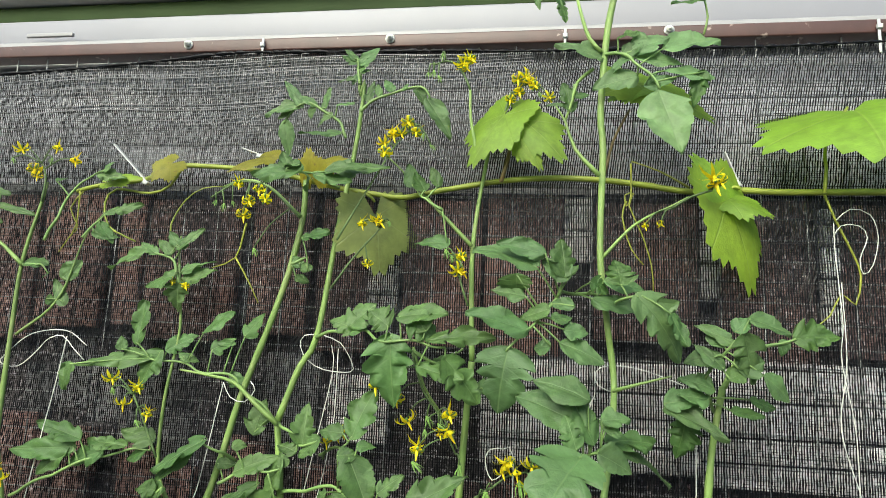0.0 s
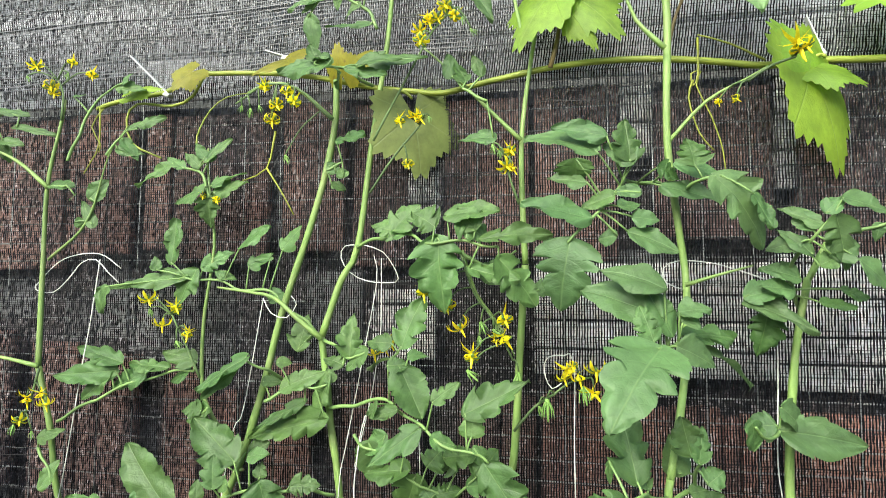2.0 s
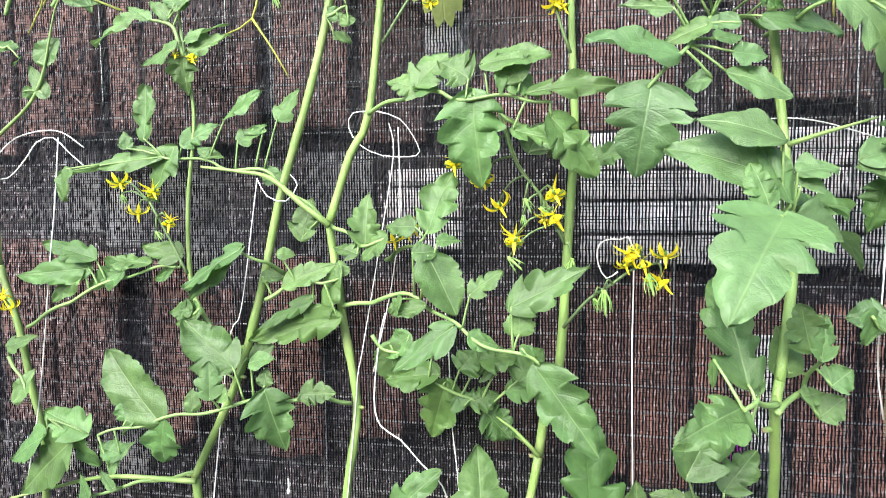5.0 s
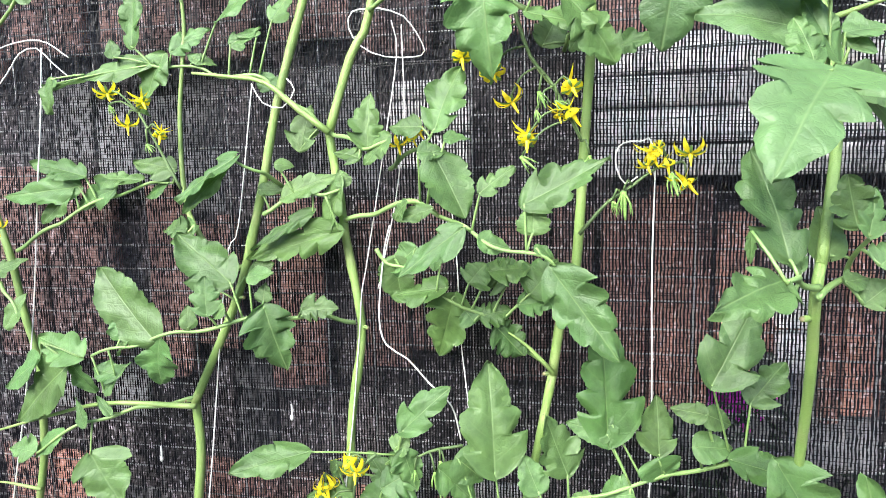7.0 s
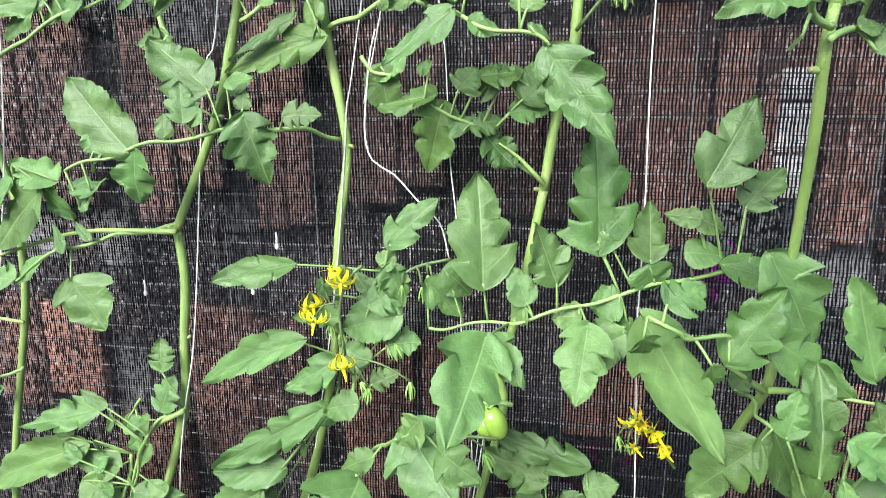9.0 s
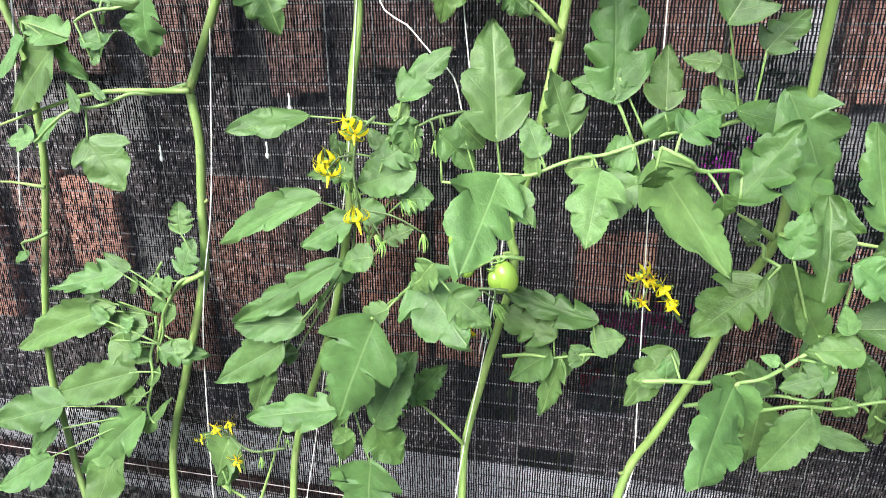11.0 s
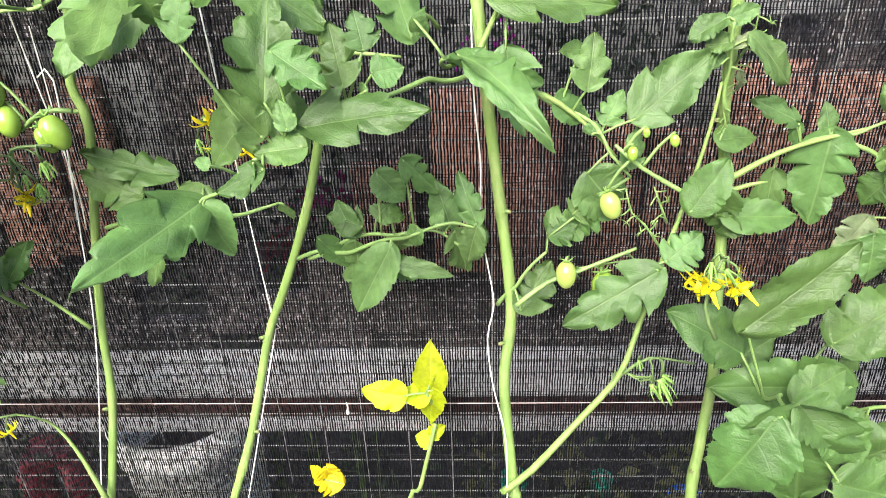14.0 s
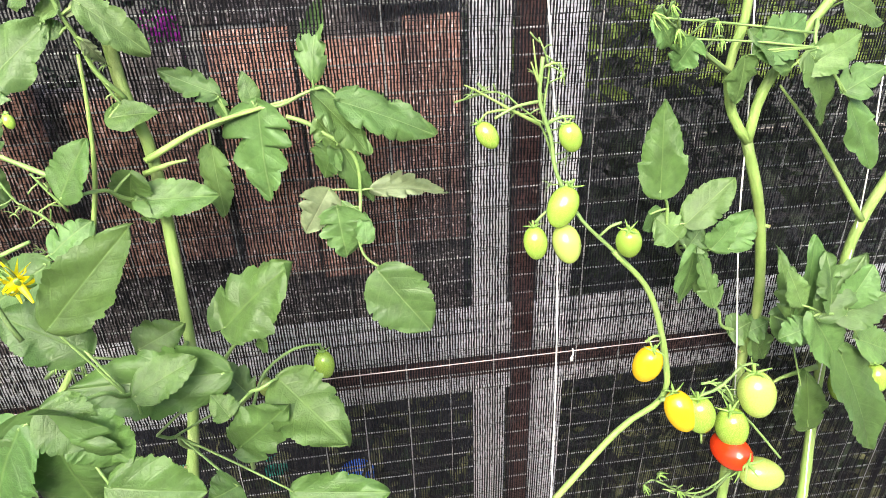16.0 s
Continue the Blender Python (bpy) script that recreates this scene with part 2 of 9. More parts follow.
NET = mat("black_net_tape", (0.004, 0.004, 0.0055), 0.32, vary=0.45, scale=30, bump=0.2, spec=0.12)
# Slack second net layer; its grey also paints the sheen along the top.
NET_GREY = mat("grey_slack_net_sheen", (0.084, 0.082, 0.091), 0.4, vary=0.4, scale=30, bump=0.2, spec=0.3)
NET_CORD = mat("grey_net_cord", (0.016, 0.015, 0.016), 0.45, vary=0.5, scale=60, spec=0.2)
WIRE = mat("galvanised_wire", (0.341, 0.341, 0.341), 0.42, metal=0.35, vary=0.18, scale=60)
OLD_WIRE = mat("dull_old_wire", (0.30, 0.25, 0.24), 0.5, metal=0.2, vary=0.35, scale=30)
RUST_BROWN = mat("brown_steel_paint", (0.046, 0.019, 0.016), 0.45, vary=0.22, scale=26, bump=0.06, second=(0.238, 0.178, 0.152), cut=(0.66, 0.72))
BOLT = mat("bolt_steel", (0.50, 0.49, 0.46), 0.4, metal=0.2, vary=0.25, scale=200)
WHITE_PAINT = mat("pale_painted_metal", (0.46, 0.455, 0.50), 0.45, vary=0.14, scale=9, bump=0.05, second=(0.38, 0.38, 0.40), cut=(0.55, 0.8))
# White eaves paint darkened for an overhang's shade; no overhang is built.
EAVES_PAINT = mat("shaded_white_metal", (0.232, 0.226, 0.235), 0.5, vary=0.08, scale=9, bump=0.05, second=(0.20, 0.195, 0.205), cut=(0.6, 0.8))
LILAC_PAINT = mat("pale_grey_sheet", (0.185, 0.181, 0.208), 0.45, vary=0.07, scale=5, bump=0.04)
GREEN_PAINT = mat("dark_green_paint", (0.024, 0.040, 0.012), 0.6, vary=0.15, scale=10, bump=0.08, spec=0.1)
GREY_SHEET = mat("grey_roof_sheet", (0.42, 0.42, 0.41), 0.6, vary=0.10, scale=18, bump=0.2)
PLANK = board_mat("weathered_brown_plank", (0.50, 0.255, 0.195), (0.105, 0.068, 0.066), flecks=(0.70, 0.58, 0.58))
PLANK_OLD = board_mat("dull_brown_plank", (0.38, 0.220, 0.188), (0.080, 0.060, 0.063), flecks=(0.62, 0.54, 0.57))
GAP_SHADE = board_mat("dark_gap_backing", (0.165, 0.142, 0.148), (0.030, 0.027, 0.028), flecks=(0.62, 0.57, 0.62))
# Grey streaked boards: the net's glints are put into their colour.
GLINT_BOARD = board_mat("glint_grey_plank", (0.40, 0.39, 0.41), (0.026, 0.025, 0.027))
LILAC_WALL = mat("pale_lilac_siding", (0.48, 0.475, 0.515), 0.5, vary=0.10, scale=7, bump=0.05, second=(0.45, 0.45, 0.50), cut=(0.55, 0.8))
PALE_BOARD = mat("weathered_white_board", (0.74, 0.70, 0.71), 0.7, vary=0.3, scale=26, bump=0.4, fine=160, second=(0.42, 0.38, 0.38), cut=(0.52, 0.75))
# Lit and shaded copies of foliage: the light is put into their colours.
SHADED_FOLIAGE = mat("shaded_foliage", (0.020, 0.032, 0.014), 0.6, vary=0.5, scale=8)
LIT_FOLIAGE = mat("lit_foliage", (0.21, 0.29, 0.06), 0.6, vary=0.5, scale=8)
DRY = mat("dull_weed", (0.10, 0.105, 0.045), 0.7, vary=0.5, scale=9)
MAGENTA = mat("magenta_blossom", (0.72, 0.040, 0.58), 0.6, vary=0.25, scale=60)
PURPLE = mat("dull_purple_blossom", (0.30, 0.020, 0.13), 0.6, vary=0.4, scale=40)
RED_PAINT = mat("red_plastic", (0.13, 0.012, 0.020), 0.5, vary=0.5, scale=14)
BLUE_PAINT = mat("blue_plastic", (0.015, 0.11, 0.50), 0.45, vary=0.2, scale=14)
TEAL_PAINT = mat("teal_plastic", (0.013, 0.211, 0.158), 0.4, vary=0.15, scale=14)
POT = mat("grey_white_pot", (0.82, 0.82, 0.85), 0.45, vary=0.08, scale=12)
SOIL = mat("dark_soil", (0.035, 0.026, 0.020), 0.9, vary=0.4, scale=60, bump=0.6)
DARK_EARTH = mat("shade_dark_earth", (0.030, 0.026, 0.023), 0.9, vary=0.35, scale=7, bump=0.5, fine=120)
GROUND = mat("packed_earth", (0.17, 0.15, 0.125), 0.9, vary=0.35, scale=7, bump=0.5, fine=120)
RENDER = mat("pale_unseen_wall", (0.48, 0.47, 0.45), 0.8, vary=0.2, scale=3, bump=0.15, fine=90)
# Backdrop wall: near black, the shade behind the net put into its colour.
BACKDROP = mat("shade_dark_backdrop", (0.05, 0.05, 0.05), 0.8, vary=0.35, scale=3, bump=0.15, fine=90, second=(0.03, 0.03, 0.03), cut=(0.5, 0.8))


# ---- shapes ----
def mesh_of(name, bm, *materials, smooth=True):
    me = bpy.data.meshes.new(name)
    bm.normal_update()
    bm.to_mesh(me)
    bm.free()
    for m in materials:
        me.materials.append(m)
    if smooth:
        me.shade_smooth()
    return me


def part(name, bm, material, parent=None, label="", smooth=True):
    """Links a bmesh as one mesh object, under a thing or a part if one is given."""
    ms = material if isinstance(material, tuple) else (material,)
    ob = new(name, mesh_of(name, bm, *ms, smooth=smooth))
    ob.parent = parent
    if label:
        ob["label"] = label
    return ob


def thing(name, at, label, category, group="", kind=""):
    ob = new(name)
    ob.location = at
    ob.empty_display_size = 0.02
    return tagged(ob, label, category, group, kind)


def box(bm, lo, hi, bevel=0.0, mi=0):
    r = bmesh.ops.create_cube(bm, size=1.0)
    vs = r["verts"]
    for v in vs:
        v.co = Vector([lo[i] + (v.co[i] + 0.5) * (hi[i] - lo[i]) for i in range(3)])
    fs = list({f for v in vs for f in v.link_faces})
    for f in fs:
        f.material_index = mi
    if bevel:
        es = list({e for f in fs for e in f.edges})
        bmesh.ops.bevel(bm, geom=es, offset=bevel, segments=2, affect="EDGES", profile=0.6)
    return bm


def smooth_path(pts, step=0.02):
    """A Catmull-Rom line through the points, with a spot about every step metres."""
    p = [Vector(q) for q in pts]
    if len(p) == 2:
        p = [p[0], p[0].lerp(p[1], 0.5), p[1]]
    e = [p[0] * 2 - p[1]] + p + [p[-1] * 2 - p[-2]]
    out = []
    for i in range(1, len(e) - 2):
        a, b, c, d = e[i - 1 : i + 3]
        n = max(2, int((c - b).length / step))
        for k in range(n):
            t = k / n
            out.append(0.5 * (2 * b + (c - a) * t + (2 * a - 5 * b + 4 * c - d) * t * t + (3 * b - a - 3 * c + d) * t**3))
    return out + [p[-1]]


def tube(bm, pts, r0, r1=None, sides=7, step=0.02, rough=0.06, swell=(), mi=0, seed=0):
    """A round stalk through the points, from radius r0 to r1; swell: places along it, 0 to 1, that are thicker."""
    r1 = r0 if r1 is None else r1
    line = smooth_path(pts, step)
    rng = random.Random(seed + len(line))
    n, rings = len(line), []
    up = Vector((0.3, 1, 0.2))
    for i, c in enumerate(line):
        ahead = (line[min(i + 1, n - 1)] - line[max(i - 1, 0)]).normalized()
        side = ahead.cross(up)
        side = side.normalized() if side.length > 1e-4 else Vector((1, 0, 0))
        top = side.cross(ahead)
        t = i / (n - 1)
        r = (r0 + (r1 - r0) * t) * (1 + rng.uniform(-rough, rough))
        for s in swell:
            r *= 1 + 0.16 * math.exp(-(((t - s) * n * step) / 0.010) ** 2)
        rings.append([bm.verts.new(c + r * (math.cos(2 * math.pi * k / sides) * side + math.sin(2 * math.pi * k / sides) * top)) for k in range(sides)])
    for a, b in zip(rings, rings[1:]):
        for k in range(sides):
            bm.faces.new((a[k], a[(k + 1) % sides], b[(k + 1) % sides], b[k])).material_index = mi
    for ring in (rings[0][::-1], rings[-1]):
        bm.faces.new(ring).material_index = mi
    return line


def blade(seed, lobes, depth, teeth=0.075, width=0.36, fold=0.2, curl=0.25, wave=0.05, rows=52, heart=0.05, cols=6, quilt=0.011, peak=0.70, blunt=0.22, taper=0.92):
    """A leaf blade along y from 0 to 1: rounded base, drawn-out tip, forward-pointing lobes and teeth at uneven steps, quilted between its side veins, folded along its midrib, drooping to its tip."""
    rng = random.Random(seed)
    bm = bmesh.new()
    tips, fine = {}, {}
    for sgn in (-1, 1):
        for store, n in ((tips, lobes), (fine, lobes * 3.0)):
            t, store[sgn] = 0.0, []
            while t < 1:
                t += rng.uniform(0.65, 1.4) / n
                store[sgn].append(min(t, 1.0))
    deep = [rng.uniform(0.6, 1.25) for _ in range(40)]
    ph = [rng.uniform(0, 6.3) for _ in range(4)]
    bow = rng.uniform(-0.05, 0.05)

    def saw(steps, t):
        k = next(n for n, q in enumerate(steps) if t <= q)
        a, b = (steps[k - 1] if k else 0.0), steps[k]
        return k, (t - a) / (b - a)

    grid = []
    for i in range(rows + 1):
        t = i / rows
        line = []
        shape = math.sin(math.pi * t**peak) ** (taper - (taper - 0.66) * t) * (1 - blunt * t * t) if 0 < t < 1 else 0.0
        mx = bow * math.sin(math.pi * t)
        for sgn in (-1, 1):
            k, s = saw(tips[sgn], t)
            kf, sf = saw(fine[sgn], t)
            dip = deep[k] * ((1 - s) ** 1.8 + 0.75 * max(0.0, (s - 0.78) / 0.22) ** 2) * min(1.0, max(0.0, (t - 0.10) / 0.18)) if k else 0.0
            w = width * shape * (1 - depth * dip * min(1.0, 1.5 * (1 - t) + 0.15))
            w *= 1 - teeth * deep[kf % 40] * (1 - sf) ** 1.3
            row = []
            for j in range(1, cols + 1):
                u = j / cols
                x = sgn * w * u
                y = t + (0.16 * depth * s * s - 0.03 * depth) * u * u * (1 - t) - heart * (1 - t) ** 4 * u
                puff = abs(math.sin(math.pi * (5.2 * t - 4.6 * abs(x) + 0.25 * sgn))) - 0.5
                z = fold * abs(x) * (1 - 0.5 * u) - curl * t * t + wave * math.sin(5 * t + ph[sgn + 1] + 2 * u) * u * u + 0.45 * wave * math.sin(14 * t + ph[2] + 5 * sgn * u) * u + quilt * puff * min(1.0, 3 * u) * min(1.0, 6 * t * (1 - t))
                row.append(bm.verts.new((x + mx, y, z)))
            line.append(row)
        mid = bm.verts.new((mx, t, -curl * t * t - 0.012))
        grid.append(line[0][::-1] + [mid] + line[1])
    for a, b in zip(grid, grid[1:]):
        for k in range(2 * cols):
            bm.faces.new((a[k], a[k + 1], b[k + 1], b[k]))
    bmesh.ops.remove_doubles(bm, verts=bm.verts, dist=1e-5)
    return bm


def palm_blade(seed, curl=0.3, teeth=26, deep=1.0):
    """A grape leaf: five lobes with toothed edges round its stalk at the origin, the tip of the middle lobe at y = 1."""
    rng = random.Random(seed)
    bm = bmesh.new()
    ph = rng.uniform(0, 6)
    knots = [(0.0, 1.0), (0.50, 0.86 - 0.08 * deep), (1.00, 0.93), (1.52, 0.76 - 0.08 * deep), (2.05, 0.76), (2.75, 0.50)]
    n, rings = 156, 8

    def reach(a):
        a = abs(a)
        for (p, q), (s, t) in zip(knots, knots[1:]):
            if a <= s:
                u = (a - p) / (s - p)
                u = u * u * (3 - 2 * u)
                return q + (t - q) * u
        return knots[-1][1]

    grid = []
    jit = [rng.uniform(0.85, 1.15) for _ in range(64)]
    for j in range(rings + 1):
        u, row = j / rings, []
        for i in range(n + 1):
            a = -2.75 + 5.5 * i / n
            k = (a + 2.75) / 5.5 * teeth
            s = k % 1.0
            r = reach(a) * (1 - 0.11 * jit[int(k) % 64] * abs(2 * s - 1) * u**6)
            x, y = r * u * math.sin(a), r * u * math.cos(a)
            vein = abs(math.sin(1.5 * a * 2.0 / 1.02 * 0.5))
            d = r * u
            z = -curl * d * d * (0.35 + 0.35 * math.cos(a) + 0.25 * math.sin(a + ph)) + 0.018 * d * math.sin(3 * a + ph) + 0.012 * d * vein
            row.append(bm.verts.new((x, y, z)))
        grid.append(row)
    for a, b in zip(grid, grid[1:]):
        for k in range(n):
            bm.faces.new((a[k], b[k], b[k + 1], a[k + 1]))
    bmesh.ops.remove_doubles(bm, verts=bm.verts, dist=1e-5)
    return bm


def blades(name, material, specs):
    return [mesh_of(name, blade(*s[:3], **s[3]), material) for s in specs]


BIG = [(1, 3.6, 0.56, dict(curl=0.14, fold=0.16)), (2, 3.2, 0.50, dict(curl=0.06, fold=0.10, wave=0.06)), (3, 4.4, 0.46, dict(curl=0.22, fold=0.18)),
       (4, 3.8, 0.60, dict(curl=0.10, fold=0.22, wave=0.06)), (5, 2.8, 0.42, dict(curl=0.04, fold=0.10, wave=0.07)), (6, 4.6, 0.52, dict(curl=0.18, fold=0.12, wave=0.07)),
       (7, 3.4, 0.62, dict(curl=0.12, fold=0.14, wave=0.06)), (8, 3.0, 0.52, dict(curl=0.30, fold=0.10, wave=0.09)), (9, 3.8, 0.50, dict(curl=0.20, fold=0.24, wave=0.09)), (10, 4.2, 0.56, dict(curl=-0.06, fold=0.14, wave=0.08))]
SMALL = [(11, 3.0, 0.16, dict(curl=0.10, fold=0.15, heart=0.10, peak=0.62, taper=0.66)), (12, 2.4, 0.10, dict(curl=0.20, fold=0.10, heart=0.12, peak=0.60, taper=0.66)),
         (13, 3.0, 0.24, dict(curl=0.05, fold=0.25, heart=0.08, peak=0.64, taper=0.66)), (14, 4.0, 0.22, dict(curl=0.15, fold=0.08, wave=0.07, heart=0.10, peak=0.62, taper=0.66))]
OVATE = [(71, 7.0, 0.16, dict(curl=0.12, fold=0.14, teeth=0.07, heart=0.08, peak=0.74, blunt=0.04, taper=0.62)), (72, 6.0, 0.20, dict(curl=0.20, fold=0.10, wave=0.07, teeth=0.08, heart=0.10, peak=0.74, blunt=0.04, taper=0.62)), (73, 8.0, 0.14, dict(curl=0.06, fold=0.20, teeth=0.06, heart=0.06, peak=0.74, blunt=0.04, taper=0.62)),
         (74, 5.0, 0.24, dict(curl=0.16, fold=0.12, wave=0.08, teeth=0.08, peak=0.72, blunt=0.06, taper=0.66)), (75, 7.0, 0.18, dict(curl=-0.04, fold=0.16, wave=0.08, teeth=0.07, peak=0.74, blunt=0.04, taper=0.62))]
NARROW = [(81, 3.0, 0.16, dict(curl=0.16, fold=0.22, teeth=0.03, heart=0.02)), (82, 2.6, 0.22, dict(curl=0.08, fold=0.16, wave=0.07, teeth=0.04, heart=0.03)), (83, 3.6, 0.14, dict(curl=0.26, fold=0.20, teeth=0.03)), (84, 2.2, 0.26, dict(curl=0.12, fold=0.12, wave=0.08, teeth=0.04))]
HANGING = [(41, 3.4, 0.58, dict(curl=0.50, fold=0.10, wave=0.06)), (42, 3.8, 0.52, dict(curl=0.42, fold=0.14, wave=0.05))]
CURLY = [(21, 5.0, 0.45, dict(curl=0.55, fold=0.55, wave=0.10)), (22, 4.0, 0.40, dict(curl=0.75, fold=0.35, wave=0.12))]
BLADES = {
    "b": blades("leaflet", LEAF, BIG), "s": blades("leaflet", LEAF, SMALL), "v": blades("leaflet", LEAF, OVATE), "n": blades("leaflet", LEAF_YOUNG, NARROW), "c": blades("leaflet", LEAF, CURLY),
    "w": blades("leaflet", LEAF_SHADED, OVATE), "d": blades("leaflet", LEAF_SHADED, BIG), "e": blades("leaflet", LEAF_SHADED, SMALL),
    "h": blades("leaflet", LEAF_YOUNG, HANGING), "p": blades("leaflet", LEAF_PALE, CURLY[:1] + BIG[:1]),
    "q": blades("leaflet", LEAF_UNDER, NARROW), "y": blades("leaflet", LIME, SMALL[:3]), "z": blades("leaflet", YELLOW_LEAF, CURLY),
    "g": [mesh_of("blade", palm_blade(s, curl=0.5), GRAPE) for s in (31, 32, 33)],
    "o": [mesh_of("blade", palm_blade(s, curl=0.6), GRAPE_OLD) for s in (34, 35)],
    "k": [mesh_of("blade", palm_blade(s, curl=0.35), GRAPE_DARK) for s in (36,)],
}
WIDTH = {"g": 1.5, "o": 1.5, "k": 1.5, "b": 0.66, "d": 0.66, "v": 0.66, "w": 0.68}
TOWARD = Vector((0.0, -0.80, 0.60))


def leaflet(parent, kind, base, tip, width, turn=0.0, seed=0, name="leaflet"):
    """Hangs one blade from base to tip, width across; its face looks up and out, rolled by turn degrees."""
    base, tip = Vector(base), Vector(tip)
    rng = random.Random(seed * 131 + int(1000 * (base.x + 3 * base.z)))
    along = tip - base
    length = along.length
    y = along.normalized()
    look_to = TOWARD + Vector((rng.uniform(-0.25, 0.25), 0, rng.uniform(-0.2, 0.2)))
    x = y.cross(look_to).normalized()
    z = x.cross(y)
    m = Matrix((x, y, z)).transposed().to_4x4() @ pose(0, 0, 0, 0, turn + rng.uniform(-12, 12), 0)
    meshes = BLADES[kind]
    ob = new(name, meshes[rng.randrange(len(meshes))])
    full = WIDTH.get(kind, 0.62)
    flip = -1 if rng.random() < 0.5 else 1
    wx = width / full
    ob.parent = parent
    up = Vector(parent.location) + (Vector(parent.parent.location) if parent.parent else Vector())
    ob.matrix_basis = Matrix.Translation(base - up) @ m @ Matrix.Diagonal((flip * wx, length, 0.5 * (wx + length), 1))
    return ob


def leaf(plant, line, leaflets, r=0.0022, kind="b", material=None):
    """A compound leaf of a plant: its stalk through the points of line, and leaflets of (kind, base, tip, width, turn)."""
    bm = bmesh.new()
    at = Vector(plant.location)
    spots = smooth_path(line, 0.008)
    last = max(min(range(len(spots)), key=lambda i: (spots[i] - Vector(q[1])).length) for q in leaflets)
    spots = spots[: max(3, last + 1)]
    kink = len(spots) + 7.3 * spots[0].x
    spots = [q + 0.0026 * min(1.0, 0.3 * i) * Vector((math.sin(0.9 * i + kink), 0.6 * math.sin(0.6 * i + 2 * kink), math.cos(0.8 * i + kink))) for i, q in enumerate(spots)]
    tube(bm, spots, r, r * 0.6, sides=6, step=0.02)
    for n, (k, b, t, w, *turn) in enumerate(leaflets):
        near = min(spots, key=lambda p: (p - Vector(b)).length)
        if (near - Vector(b)).length > 0.004:
            tube(bm, [near, near.lerp(Vector(b), 0.5) + Vector((0, 0, 0.001)), Vector(b)], r * 0.5, r * 0.4, sides=5, step=0.012)
    bmesh.ops.translate(bm, verts=bm.verts, vec=-at)
    ob = part("leaf", bm, material or RACHIS, plant)
    for n, (k, b, t, w, *turn) in enumerate(leaflets):
        leaflet(ob, k, b, t, w, turn[0] if turn else 0.0, n + 1)
    return ob


def stem(plant, line, r0, r1, swell=(), name="stem", material=None, label=""):
    bm = bmesh.new()
    tube(bm, line, r0, r1, sides=10, step=0.012, rough=0.04, swell=swell)
    bmesh.ops.translate(bm, verts=bm.verts, vec=-Vector(plant.location))
    return part(name, bm, material or STEM, plant, label)


def cut_stub(plant, at, way, r=0.0022, length=0.009):
    """The stub of a pruned side shoot, with its brown cut end."""
    bm = bmesh.new()
    a, w = Vector(at) - Vector(plant.location), Vector(way).normalized()
    tube(bm, [a, a + w * length * 0.5, a + w * length], r, r * 0.75, sides=8, step=0.003, rough=0.12)
    tube(bm, [a + w * length * 0.92, a + w * length * 1.08], r * 0.8, r * 0.6, sides=8, step=0.002, rough=0.2, mi=1)
    return part("cut_stub", bm, (STEM, SCAR), plant, "pruned green stub with a brown end")


def flower_mesh(seed, open_by=1.0):
    """A tomato flower hanging down along -z: five swept-back petals, five sepals and a cone of anthers."""
    rng = random.Random(seed)
    bm = bmesh.new()
    for ring, (count, length, wid, back, mi) in enumerate(((6, 1.02, 0.150, 1.30 * open_by, 0), (5, 0.7, 0.09, 0.30, 1))):
        for k in range(count):
            a = 2 * math.pi * (k + 0.5 * ring) / count + rng.uniform(-0.25, 0.25)
            out = Vector((math.cos(a), math.sin(a), 0))
            side = Vector((-math.sin(a), math.cos(a), 0))
            rows, n = [], 6
            bend = back * rng.uniform(0.6, 1.3)
            for i in range(n + 1):
                t = i / n
                ang = -0.55 + (1.4 + bend) * t * open_by
                c = out * (0.1 + length * t * math.cos(max(-0.5, ang - 0.6))) + Vector((0, 0, -0.12 + length * (0.55 * bend * t * t - 0.45 * t * (1 - t))))
                w = wid * math.sin(math.pi * min(0.999, 0.15 + 0.85 * t)) ** 0.7
                rows.append([bm.verts.new(c - side * w), bm.verts.new(c + Vector((0, 0, -0.06 * (1 - t)))), bm.verts.new(c + side * w)])
            for p, q in zip(rows, rows[1:]):
                for j in range(2):
                    bm.faces.new((p[j], p[j + 1], q[j + 1], q[j])).material_index = mi
    tube(bm, [(0, 0, 0), (0.01, 0, -0.3), (0.03, 0.02, -0.62), (0.03, 0.0, -0.85)], 0.15, 0.035, sides=8, step=0.1, mi=2)
    tube(bm, [(0, 0, 0.18), (0, 0, 0.0)], 0.07, 0.13, sides=6, step=0.1, mi=1)
    return mesh_of("flower", bm, PETAL, SEPAL, CONE)


def bud_mesh(seed):
    rng = random.Random(seed)
    bm = bmesh.new()
    tube(bm, [(0, 0, 0.1), (0, 0, -0.25), (0.03, 0, -0.6), (0.04, 0.01, -0.95)], 0.13, 0.04, sides=7, step=0.12, mi=0, swell=())
    for k in range(5):
        a = 2 * math.pi * k / 5 + rng.uniform(-0.2, 0.2)
        o = Vector((math.cos(a), math.sin(a), 0))
        tube(bm, [o * 0.08, o * 0.26 + Vector((0, 0, -0.35)), o * (0.22 + rng.uniform(0, 0.2)) + Vector((0, 0, -0.8))], 0.05, 0.015, sides=4, step=0.15)
    return mesh_of("bud", bm, SEPAL)


FLOWERS = [flower_mesh(s, o) for s, o in ((41, 1.0), (42, 1.25), (43, 0.8), (44, 1.4))]
BUDS = [bud_mesh(s) for s in (51, 52)]


